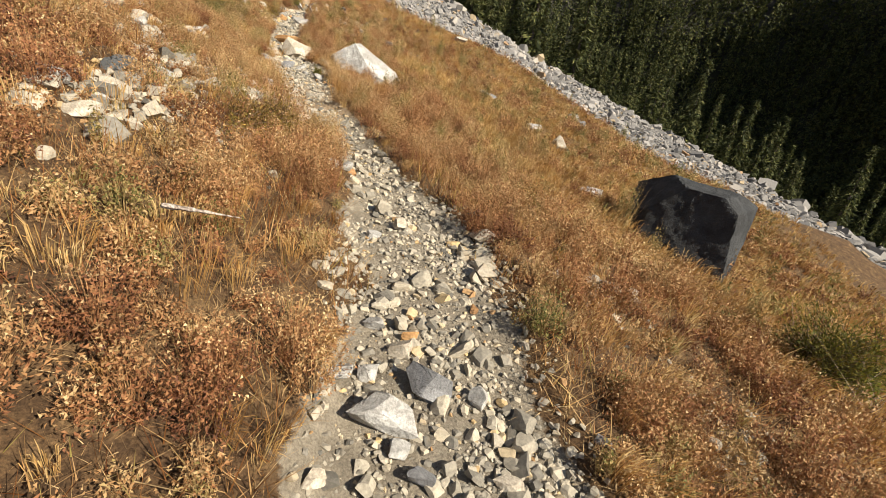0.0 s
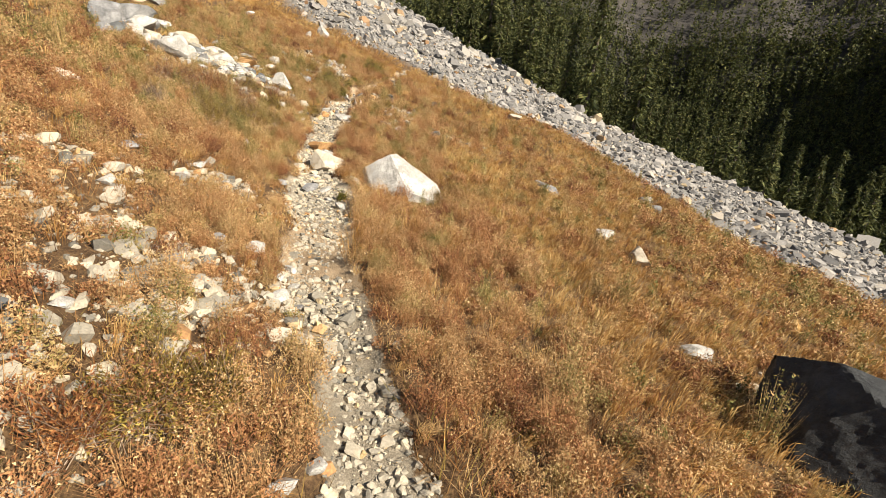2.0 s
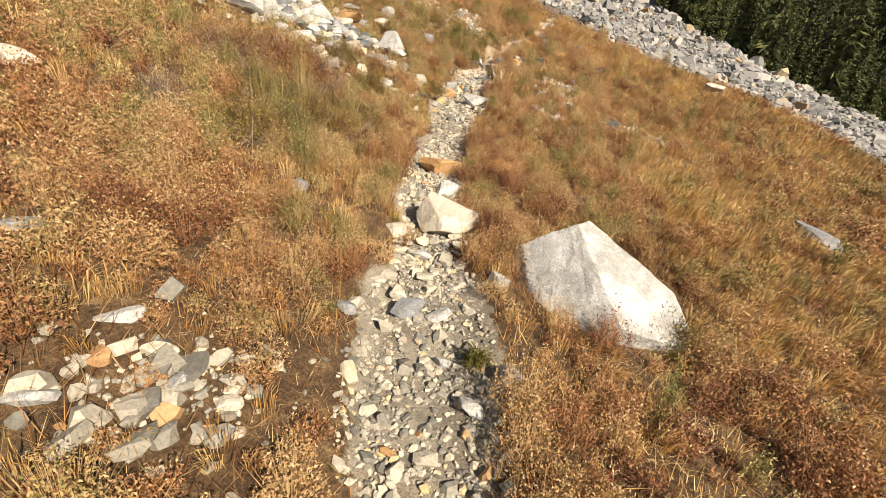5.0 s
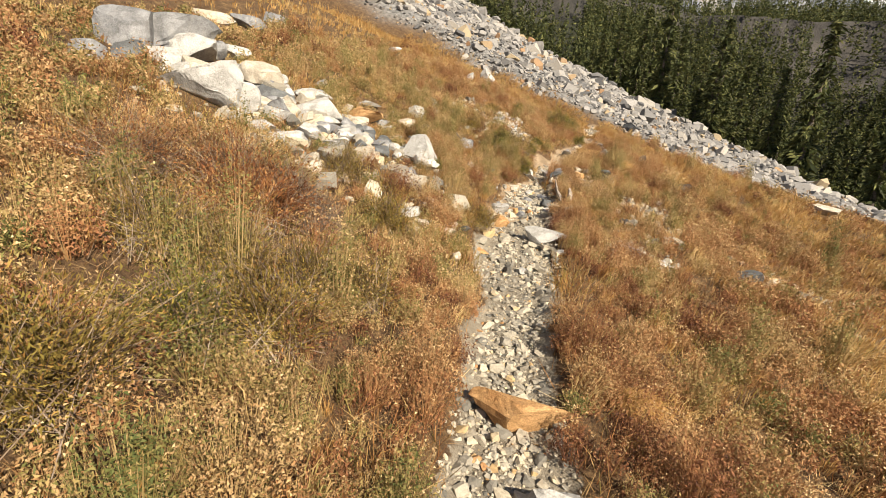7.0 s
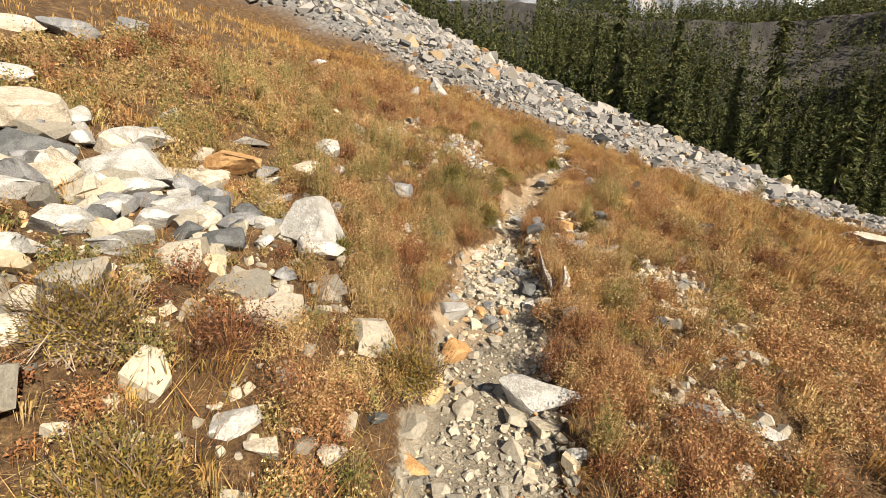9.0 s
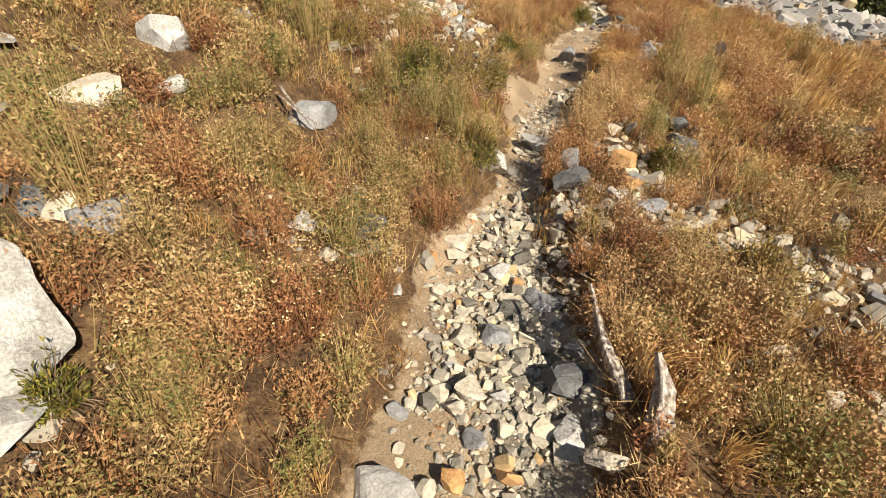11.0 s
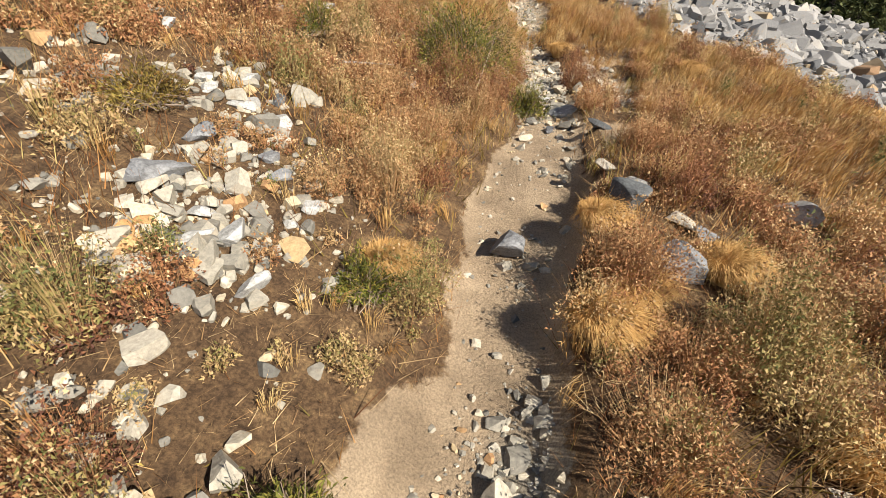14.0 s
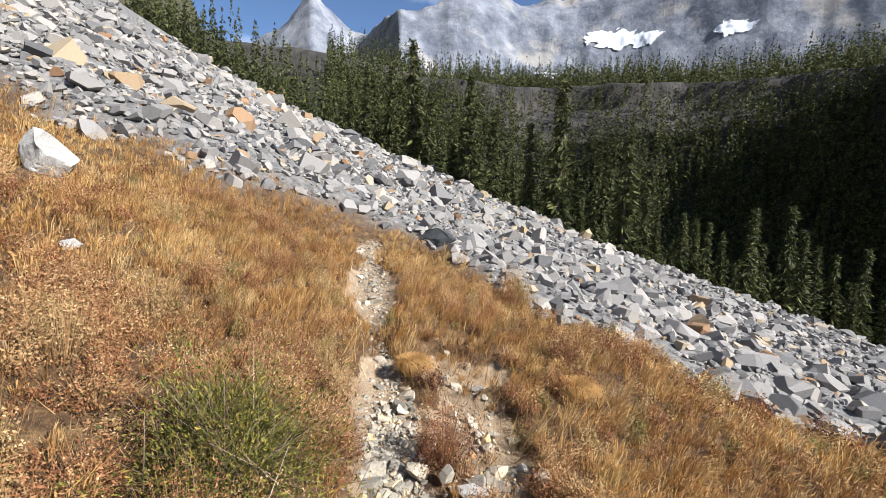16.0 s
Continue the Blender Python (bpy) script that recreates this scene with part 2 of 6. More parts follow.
WOOD, BARK = wood_paint(), bark_paint()
# Blue cast in the range's grey: distance haze put into the rock colour.
RANGE = cliff_paint("hazy_mountain_rock", (0.15, 0.165, 0.20), (0.245, 0.26, 0.29), (0.34, 0.31, 0.27), (0.20, 0.185, 0.14))
# Near-black tones: the shade over the valley side is put into the rock colour.
LEDGE = cliff_paint("shaded_valley_rock", (0.026, 0.024, 0.022), (0.085, 0.077, 0.068), (0.15, 0.125, 0.095), (0.022, 0.024, 0.012), 9.0, 1.2)
SNOW = Paint("old_snow", 0.6)
SNOW = SNOW.done(SNOW.ramp(SNOW.noise(0.05, 6.0), (0.35, (0.70, 0.73, 0.78)), (0.65, (0.88, 0.90, 0.93))))


# ---- the lie of the land ----
PATH_Y = (-6.0, 0.0, 1.35, 2.7, 3.6, 5.0, 7.0, 8.6, 9.7, 11.3, 12.8, 14.2, 15.2, 16.2, 17.2, 18.3, 19.8, 21.2, 22.4, 25.5, 28.5)
PATH_X = (0.9, 0.35, 0.22, 0.05, -0.32, -1.15, -1.78, -2.40, -2.80, -3.20, -3.52, -3.77, -3.87, -3.88, -3.84, -3.80, -3.67, -3.76, -3.90, -4.14, -4.3)
PATH_Z = (-0.5, 0.08, 0.22, 0.33, 0.41, 0.50, 0.54, 0.60, 0.68, 0.82, 0.95, 1.08, 1.16, 1.27, 1.37, 1.53, 1.66, 1.72, 1.80, 2.10, 2.40)
SLOPE_Y = (-6.0, 2.0, 6.0, 10.0, 14.0, 18.0, 22.0, 28.0)
SLOPE_LEFT = (0.30, 0.31, 0.30, 0.33, 0.42, 0.40, 0.36, 0.33)
SLOPE_RIGHT = (0.30, 0.31, 0.27, 0.20, 0.24, 0.20, 0.22, 0.28)
CREST_X = (-120.0, -40.0, -15.0, -4.0, 4.0, 10.0, 22.0, 60.0, 120.0)
CREST_Y = (170.0, 120.0, 100.0, 84.0, 64.0, 54.0, 48.0, 42.0, 40.0)
EDGE_X = (-60.0, -20.0, -10.3, -8.0, -6.5, -4.6, -3.1, -1.9, -0.7, 1.2, 3.5, 6.0, 8.5, 11.0, 15.0, 40.0)
EDGE_Y = (30.0, 27.5, 26.6, 26.0, 25.6, 26.8, 26.6, 24.0, 23.2, 21.6, 18.6, 15.6, 12.6, 10.4, 8.5, 4.0)


def smooth(a, b, v):
    u = np.clip((v - a) / (b - a), 0.0, 1.0)
    return u * u * (3.0 - 2.0 * u)


DENSE = np.linspace(-6.0, 28.5, 346)
KERNEL = np.hanning(13) / np.hanning(13).sum()


def softened(values):
    v = np.interp(DENSE, PATH_Y, values)
    return np.convolve(np.pad(v, 6, mode="edge"), KERNEL, mode="valid")


DENSE_X, DENSE_Z = softened(PATH_X), softened(PATH_Z)


def lattice(x, y, seed):
    h = np.sin(x * 127.1 + y * 311.7 + seed * 74.7) * 43758.5453
    return h - np.floor(h)


def bumps(x, y, size, seed=0, octaves=3):
    """Soft value noise from 0 to 1 with its largest swell of the given size."""
    total, weight, x, y = 0.0, 0.0, np.asarray(x, float) / size, np.asarray(y, float) / size
    for o in range(octaves):
        i, j = np.floor(x), np.floor(y)
        u, v = x - i, y - j
        u, v = u * u * (3 - 2 * u), v * v * (3 - 2 * v)
        s = seed + 13 * o
        a = lattice(i, j, s) * (1 - u) + lattice(i + 1, j, s) * u
        b = lattice(i, j + 1, s) * (1 - u) + lattice(i + 1, j + 1, s) * u
        total, weight = total + (a * (1 - v) + b * v) * 0.5 ** o, weight + 0.5 ** o
        x, y = x * 2.03 + 5.1, y * 2.03 + 1.7
    return total / weight


def path_x(y):
    return np.interp(y, DENSE, DENSE_X)


def path_half(y):
    """Half the width of the trodden strip."""
    return 0.27 + 0.06 * np.sin(y * 1.1) + 0.04 * np.sin(y * 2.7 + 1.0) + 0.12 * smooth(4.0, 1.0, y) - 0.08 * smooth(14.5, 16.0, y) - 0.06 * smooth(20.8, 22.2, y)


def worn_left(y):
    """Where a strip of bare earth lies beside the stones, on the uphill side."""
    return smooth(12.6, 13.6, y) * smooth(20.3, 19.3, y)


def bare_dirt(y):
    """Stretches of the path that are trodden bare, with few stones."""
    return np.maximum(smooth(16.6, 17.6, y) * smooth(20.2, 19.3, y), 0.75 * smooth(4.6, 5.2, y) * smooth(7.0, 6.2, y))


def braid(x, y):
    """Metres outside the trampled patch beside the upper path; below zero on it."""
    return np.hypot((x + 3.16 - 0.06 * (y - 21.0)) / 0.26, (y - 21.0) / 1.25) * 0.34 - 0.30 + 0.9 * (bumps(x, y, 0.30, 63) - 0.5)


def off_path(x, y):
    """Metres from the edge of the trodden strip; below zero on it."""
    d = x - path_x(y)
    return np.minimum(np.abs(d) - path_half(y) - 0.07 * worn_left(y) * (d < 0), braid(x, y))


def talus_plane(x, y):
    left = np.maximum(0.0, -x - 4.0)
    right = np.maximum(0.0, x - 10.0)
    return 2.03 - 0.368 * (x + 1.81) + 0.066 * (y - 28.8) + 0.0022 * left ** 2 + 0.05 * right


def crest_y(x):
    """Where the scree breaks off towards the valley."""
    return np.interp(x, CREST_X, CREST_Y)


def edge_y(x):
    return np.interp(x, EDGE_X, EDGE_Y)


def height(x, y):
    """The ground's height, metres."""
    x, y = np.asarray(x, float), np.asarray(y, float)
    d = x - path_x(y)
    sl, sr = np.interp(y, SLOPE_Y, SLOPE_LEFT), np.interp(y, SLOPE_Y, SLOPE_RIGHT)
    h = path_half(y)
    bank = np.maximum(np.abs(d) - h, 0.0)
    side = np.where(d < 0, sl * bank, -sr * bank)
    lip = (0.10 + 0.10 * worn_left(y) * (d > 0)) * smooth(-0.06, 0.16, off_path(x, y)) * smooth(26.0, 24.0, y)
    meadow = np.interp(y, DENSE, DENSE_Z) + side + lip
    cover = smooth(-1.2, 1.2, y - edge_y(x))
    near = meadow * (1.0 - cover) + talus_plane(x, y) * cover
    past = np.maximum(0.0, y - crest_y(x))
    return np.maximum(near - (0.20 + 0.25 * smooth(10.0, 60.0, past)) * past * smooth(0.0, 8.0, past), -45.0)


# ---- meshes from arrays ----
def mesh_of(name, verts, faces, material, smooth_faces=False):
    """One mesh from an array of points and an array of triangles or quads."""
    me = bpy.data.meshes.new(name)
    verts, faces = np.asarray(verts, np.float32), np.asarray(faces, np.int32)
    n, k = faces.shape
    me.vertices.add(len(verts))
    me.vertices.foreach_set("co", verts.ravel())
    me.loops.add(n * k)
    me.loops.foreach_set("vertex_index", faces.ravel())
    me.polygons.add(n)
    me.polygons.foreach_set("loop_start", np.arange(0, n * k, k, dtype=np.int32))
    me.polygons.foreach_set("use_smooth", np.full(n, smooth_faces))
    me.update(calc_edges=True)
    me.materials.append(material)
    return me


def attribute(me, name, values):
    me.attributes.new(name, "FLOAT", "POINT").data.foreach_set("value", np.asarray(values, np.float32).ravel())


def part(name, me, parent, label=""):
    ob = new(name, me)
    ob.parent = parent
    return tagged(ob, label)


rng = np.random.default_rng(7)


def surface(x, y):
    """The ground with its hummocks."""
    d = np.abs(x - path_x(y))
    soft = smooth(0.25, 1.2, d)
    z = height(x, y)
    z = z + soft * 0.26 * (bumps(x, y, 1.7, 3) - 0.5) + (0.015 + 0.06 * soft) * (bumps(x, y, 0.28, 5) - 0.5)
    rough = smooth(-0.5, 2.0, y - edge_y(x))
    return z + rough * 0.7 * (bumps(x, y, 3.5, 9) - 0.5)


# ---- ground ----
def spread(low, high, step, far, count):
    """Even steps between low and high, then ever longer ones out to far on both sides."""
    grow = np.geomspace(step, far, count)
    return np.concatenate([(low - grow)[::-1], np.arange(low, high, step), high + grow])


def ground():
    xs, ys = spread(-8.0, 5.0, 0.08, 1500.0, 62), spread(-2.0, 26.0, 0.10, 1500.0, 62)
    gx, gy = np.meshgrid(xs, ys)
    x, y = gx.ravel(), gy.ravel()
    z = surface(x, y)
    w, h = len(xs), len(ys)
    i = (np.arange(h - 1)[:, None] * w + np.arange(w - 1)[None]).ravel()
    me = mesh_of("ground", np.stack([x, y, z], 1), np.stack([i, i + 1, i + 1 + w, i + w], 1), SOIL, True)
    off = off_path(x, y) + 0.40 * (bumps(x, y, 0.7, 61) - 0.5)
    scree = smooth(-0.6, 0.6, y - edge_y(x) + 1.2 * (bumps(x, y, 1.5, 8) - 0.5))
    attribute(me, "trodden", (1.0 - smooth(-0.05, 0.12, off)) * smooth(27.0, 25.0, y))
    attribute(me, "scree", scree)
    attribute(me, "stony", smooth(19.0, 17.0, y) - np.maximum(bare_dirt(y), worn_left(y) * smooth(0.10, -0.10, x - path_x(y))))
    attribute(me, "valley", smooth(6.0, 16.0, y - crest_y(x)))
    return tagged(new("ground", me), "steep meadow soil with a trodden stony footpath", "ground", kind="structure")


GROUND = ground()


# ---- rocks ----
def unit_ball(level):
    bm = bmesh.new()
    bmesh.ops.create_icosphere(bm, subdivisions=level, radius=1.0)
    v = np.array([p.co[:] for p in bm.verts])
    f = np.array([[p.index for p in t.verts] for t in bm.faces])
    bm.free()
    return v, f


BALLS = {level: unit_ball(level) for level in (1, 2, 3, 4, 5)}


def broken(level, seed, cuts=13, depth=(0.50, 0.82), rough=0.05, square=0.62):
    """A lump of rock: a boxy core split along planes, then worn."""
    r = np.random.default_rng(seed)
    v, f = BALLS[level]
    v = np.sign(v) * np.abs(v) ** square
    v = v / np.abs(v).max()
    n = r.normal(size=(cuts, 3))
    n /= np.linalg.norm(n, axis=1)[:, None]
    for k in range(cuts):
        over = np.maximum(v @ n[k] - r.uniform(*depth), 0.0)
        v = v - over[:, None] * n[k]
    if level > 2 and rough:
        for size, amount in ((0.5, 1.0), (0.17, 0.6), (0.07, 0.35)):
            wob = bumps(v[:, 0] + 0.7 * v[:, 2] + seed, v[:, 1] - 0.6 * v[:, 2], size, seed % 17, 2) - 0.5
            v = v * (1.0 + rough * amount * wob)[:, None]
    return v / np.abs(v).max(0)[None], f


def chip(seed, cuts=6, depth=(0.30, 0.62), worn=0.0):
    """A sharp-edged broken stone: a box split along planes; worn rounds its edges."""
    r = np.random.default_rng(seed)
    bm = bmesh.new()
    bmesh.ops.create_cube(bm, size=1.0)
    for k in range(cuts):
        n = Vector(r.normal(size=3))
        n.normalize()
        bmesh.ops.bisect_plane(bm, geom=bm.verts[:] + bm.edges[:] + bm.faces[:], plane_co=n * r.uniform(*depth), plane_no=n, clear_outer=True)
        bmesh.ops.holes_fill(bm, edges=bm.edges[:])
    if worn:
        bmesh.ops.bevel(bm, geom=bm.edges[:], offset=worn, segments=1, affect="EDGES", clamp_overlap=True)
    bmesh.ops.triangulate(bm, faces=bm.faces[:])
    v = np.array([p.co[:] for p in bm.verts])
    bm.verts.index_update()
    f = np.array([[p.index for p in t.verts] for t in bm.faces])
    bm.free()
    v -= (v.max(0) + v.min(0)) / 2
    return v / np.abs(v).max(0)[None], f


CLEAR_STEP = 0.05
CLEAR = np.ones((640, 600))


def clear(x, y, r, least=0.0):
    """Thins the plants round a stone or a spill of stones."""
    i, j = int((y + 2.0) / CLEAR_STEP), int((x + 15.0) / CLEAR_STEP)
    k = int(r * 1.6 / CLEAR_STEP) + 2
    if not (k < i < 640 - k and k < j < 600 - k):
        return
    a, b = np.mgrid[-k:k + 1, -k:k + 1] * CLEAR_STEP
    part_of = np.maximum(smooth(r * 0.55, r * 1.25, np.hypot(a, b)), least)
    CLEAR[i - k:i + k + 1, j - k:j + k + 1] *= part_of


def cleared(x, y):
    i = np.clip(((np.asarray(y) + 2.0) / CLEAR_STEP).astype(int), 0, 639)
    j = np.clip(((np.asarray(x) + 15.0) / CLEAR_STEP).astype(int), 0, 599)
    return CLEAR[i, j]


def rock(name, label, x, y, wide, deep, tall, material, seed, turn=0.0, lean=0.0, nod=0.0, sink=0.25, level=4, group="", cuts=12, depth=(0.42, 0.76), square=0.55):
    """One stone half bedded in the slope, sized by its width, depth and height."""
    v, f = broken(level, seed, cuts, depth, 0.05, square)
    me = mesh_of(name, v * (0.5 * wide, 0.5 * deep, 0.5 * tall), f, material, False)
    ob = new(name, me)
    clear(x, y - 0.2 * deep, 0.52 * wide, 0.1)
    z = float(surface(np.array([x]), np.array([y]))[0])
    ob.matrix_world = pose(x, y, z + tall * (0.5 - sink), nod, lean, turn)
    return tagged(ob, label, "rock" if max(wide, tall) < 0.9 else "boulder", group)


def scatter_stones(name, label, x, y, size, material, seed, level=1, shapes=24, flat=0.62, sunk=0.25, kind="stuff"):
    """Many angular stones lying on the ground in one mesh."""
    r = np.random.default_rng(seed)
    forms = [chip(seed * 31 + k, 9, (0.30, 0.52), 0.05 if level > 1 else 0.0) for k in range(shapes)]
    n = len(x)
    pick = np.sort(r.integers(0, shapes, n))
    s = size[:, None] * np.stack([r.uniform(0.7, 1.3, n), r.uniform(0.7, 1.2, n), r.uniform(0.7, 1.2, n) * flat], 1) * 0.5
    a, b, c = r.uniform(0, 6.28, n), r.normal(0, 0.35, n), r.normal(0, 0.35, n)
    at = np.stack([x, y, surface(x, y) + s[:, 2] * (1 - 2 * sunk)], 1)
    verts, faces, base = [], [], 0
    for k, (form, tri) in enumerate(forms):
        m = pick == k
        v = form[None] * s[m][:, None, :]
        (ca, sa), (cb, sb), (cc, sc) = ((np.cos(q[m])[:, None], np.sin(q[m])[:, None]) for q in (a, b, c))
        v = np.stack([v[..., 0], v[..., 1] * cb - v[..., 2] * sb, v[..., 1] * sb + v[..., 2] * cb], -1)
        v = np.stack([v[..., 0] * cc + v[..., 2] * sc, v[..., 1], -v[..., 0] * sc + v[..., 2] * cc], -1)
        v = np.stack([v[..., 0] * ca - v[..., 1] * sa, v[..., 0] * sa + v[..., 1] * ca, v[..., 2]], -1) + at[m][:, None, :]
        verts.append(v.reshape(-1, 3))
        faces.append((tri[None] + (np.arange(m.sum()) * len(form))[:, None, None]).reshape(-1, 3) + base)
        base += len(verts[-1])
    me = mesh_of(name, np.concatenate(verts), np.concatenate(faces), material)
    return tagged(new(name, me), label, "stones", kind=kind)


# ---- loose stones of the footpath and the scree ----
def fill(count, low, high, seed, keep):
    """Places strewn over a box of the plan; keep gives each one's chance."""
    r = np.random.default_rng(seed)
    x, y = r.uniform(low[0], high[0], count), r.uniform(low[1], high[1], count)
    ok = r.uniform(0, 1, count) < keep(x, y)
    return x[ok], y[ok]


def gravel():
    def chance(x, y):
        d = np.abs(x - path_x(y)) / path_half(y)
        side = np.where(x < path_x(y), 1.0 - 0.5 * worn_left(y), 1.0)
        return (1.0 - smooth(0.85, 1.35, d)) * (0.35 + 0.65 * smooth(0.35, 0.6, bumps(x, y, 0.5, 31))) * (1.0 - 0.88 * bare_dirt(y)) * side * (1.0 - 0.75 * smooth(21.0, 22.5, y))

    x, y = fill(760000, (-5.2, -1.0), (1.4, 26.0), 41, chance)
    r = np.random.default_rng(5)
    size = np.clip(0.015 * np.exp(r.normal(0, 0.55, len(x))), 0.007, 0.055)
    keep = r.uniform(0, 1, len(x)) < np.where(y < 9, 0.95, 0.75)
    scatter_stones("gravel", "loose pale grey gravel strewn over the footpath", x[keep], y[keep], size[keep], GRAVEL, 3)
    x, y = fill(46000, (-5.2, -1.0), (1.4, 26.0), 43, chance)
    r = np.random.default_rng(6)
    size = np.clip(0.042 * np.exp(r.normal(0, 0.48, len(x))), 0.02, 0.12)
    keep = r.uniform(0, 1, len(x)) < 0.80
    scatter_stones("footpath_cobbles", "fist-sized broken stones on the footpath", x[keep], y[keep], size[keep], GRAVEL, 4, 2)


gravel()


def rubble_patch(x, y, wide, long, count, seed, big=0.12, turn=0.0):
    """A spill of small stones in the grass."""
    count = int(2.0 * count)
    r = np.random.default_rng(seed)
    a, b = np.clip(r.normal(0, 0.85, count), -1.9, 1.9) * wide, np.clip(r.normal(0, 0.85, count), -1.9, 1.9) * long
    c, s = math.cos(radians(turn)), math.sin(radians(turn))
    clear(x, y, 0.70 * (wide + long) + 0.06, 0.80)
    size = np.clip(0.50 * big * np.exp(r.normal(-0.80, 0.75, count)), 0.010, 1.0 * big)
    scatter_stones("rubble_patch", "spill of small broken stones in dry grass", x + a * c - b * s, y + a * s + b * c, size, GRAVEL, seed, 1, 12, 0.75)


def scree():
    """The block field: near blocks singly, the rest as one mass."""
    holder = tagged(new("scree_slope"), "grey and white angular boulder scree below the mountainside", "scree", kind="structure")

    def chance(x, y):
        past = y - edge_y(x) + 1.2 * (bumps(x, y, 1.5, 8) - 0.5)
        return np.where((past > -0.2) & (y < crest_y(x) + 3.0), np.clip(26.0 / np.maximum(y, 26.0), 0.1, 1.0) ** 2.0, 0.0)

    x, y = fill(92000, (-26.0, 6.0), (34.0, 60.0), 51, chance)
    x2, y2 = fill(14000, (-60.0, 60.0), (30.0, 120.0), 52, chance)
    x3, y3 = fill(5000, (34.0, 6.0), (90.0, 60.0), 53, chance)
    r = np.random.default_rng(8)
    size = np.clip(0.105 * np.exp(r.normal(0, 0.62, len(x))), 0.045, 0.60) * (1.0 + 0.022 * np.maximum(y - 24, 0)) * (1.0 + 0.35 * smooth(40.0, 55.0, y))
    near = (np.hypot(x + 1.0, y - 24.5) < 6.5) & (size > 0.15)
    pick = np.flatnonzero(near)[:290]
    rest = np.ones(len(x), bool)
    rest[pick] = False
    forms = []
    for k in range(10):
        v, f = chip(900 + k, 8, (0.30, 0.58), 0.04)
        forms.append(mesh_of("block", v * (0.5, 0.45, 0.36), f, BLOCK))
    for n, k in enumerate(pick):
        ob = part("block", forms[n % 10], holder)
        s = size[k]
        ob.matrix_world = pose(x[k], y[k], float(surface(x[k:k + 1], y[k:k + 1])[0]) + 0.16 * s, r.normal(0, 18), r.normal(0, 18) + 14, r.uniform(0, 360)) @ Matrix.Diagonal((s * 1.15, s, s, 1))
    xs, ys = np.concatenate([x[rest], x2, x3]), np.concatenate([y[rest], y2, y3])
    sizes = np.concatenate([size[rest], np.clip(0.60 * np.exp(r.normal(0, 0.45, len(x2))), 0.25, 1.8), np.clip(0.62 * np.exp(r.normal(0, 0.4, len(x3))), 0.3, 2.0)])
    mass = scatter_stones("scree_blocks", "grey and white angular scree blocks", xs, ys, sizes, SCREE, 9, 1, 30, 0.66, 0.16)
    mass.parent = holder
    del mass["category"]
    x, y = fill(5000, (-12.0, 19.0), (10.0, 34.0), 57, chance)
    scatter_stones("scree_rubble", "small broken stones between the scree blocks", x, y, np.clip(0.09 * np.exp(np.random.default_rng(2).normal(0, 0.4, len(x))), 0.05, 0.3), SCREE, 10)


scree()


# ---- the two landmark boulders ----
def landmark(name, label, x, y, wide, deep, tall, material, planes, turn, lean, nod, sink, seed, rough=0.05):
    """A great boulder: a block split along given planes (a direction and how far out), then worn."""
    bm = bmesh.new()
    bmesh.ops.create_cube(bm, size=2.0)
    bmesh.ops.subdivide_edges(bm, edges=bm.edges[:], cuts=30, use_grid_fill=True)
    bmesh.ops.triangulate(bm, faces=bm.faces[:])
    bm.verts.index_update()
    v, f = np.array([p.co[:] for p in bm.verts]), np.array([[p.index for p in t.verts] for t in bm.faces])
    bm.free()
    for nx, ny, nz, out in planes:
        n = np.array((nx, ny, nz)) / math.sqrt(nx * nx + ny * ny + nz * nz)
        v = v - np.maximum(v @ n - out, 0.0)[:, None] * n
    for size, amount in ((0.6, 1.0), (0.2, 0.6), (0.07, 0.4)):
        wob = bumps(v[:, 0] + 0.7 * v[:, 2] + seed, v[:, 1] - 0.6 * v[:, 2], size, seed % 17, 2) - 0.5
        v = v * (1.0 + rough * amount * wob)[:, None]
    ob = new(name, mesh_of(name, v * (0.5 * wide, 0.5 * deep, 0.5 * tall), f, material, False))
    clear(x, y, 0.45 * wide, 0.1)
    z = float(surface(np.array([x]), np.array([y]))[0])
    ob.matrix_world = pose(x, y, z + tall * (0.5 - sink), nod, lean, turn)
    return tagged(ob, label, "boulder")


landmark("dark_boulder", "large dark grey granite block beside a stony gully", 3.06, 4.95, 1.22, 1.0, 1.25, DARK,
         ((0.05, 0.55, 0.83, 0.78), (-0.70, -0.20, 0.65, 0.98), (-0.75, -0.66, 0.15, 1.16), (0.6, -0.2, 0.8, 1.22), (0.95, -0.3, 0.2, 1.08)), -30, 2, 0, 0.30, 24, 0.05)
landmark("white_boulder", "large white granite boulder lying in golden grass", -1.05, 8.42, 1.22, 0.85, 0.80, WHITE,
         ((0.50, -0.25, 0.83, 0.46), (-0.25, -0.8, 0.5, 0.66), (0.1, 0.8, 0.6, 0.62), (-0.85, 0.1, 0.5, 0.86), (-0.6, -0.7, 0.1, 0.95), (0.8, 0.55, 0.2, 0.85), (0.75, -0.65, -0.1, 0.95)), -18, 10, -6, 0.30, 31, 0.06)


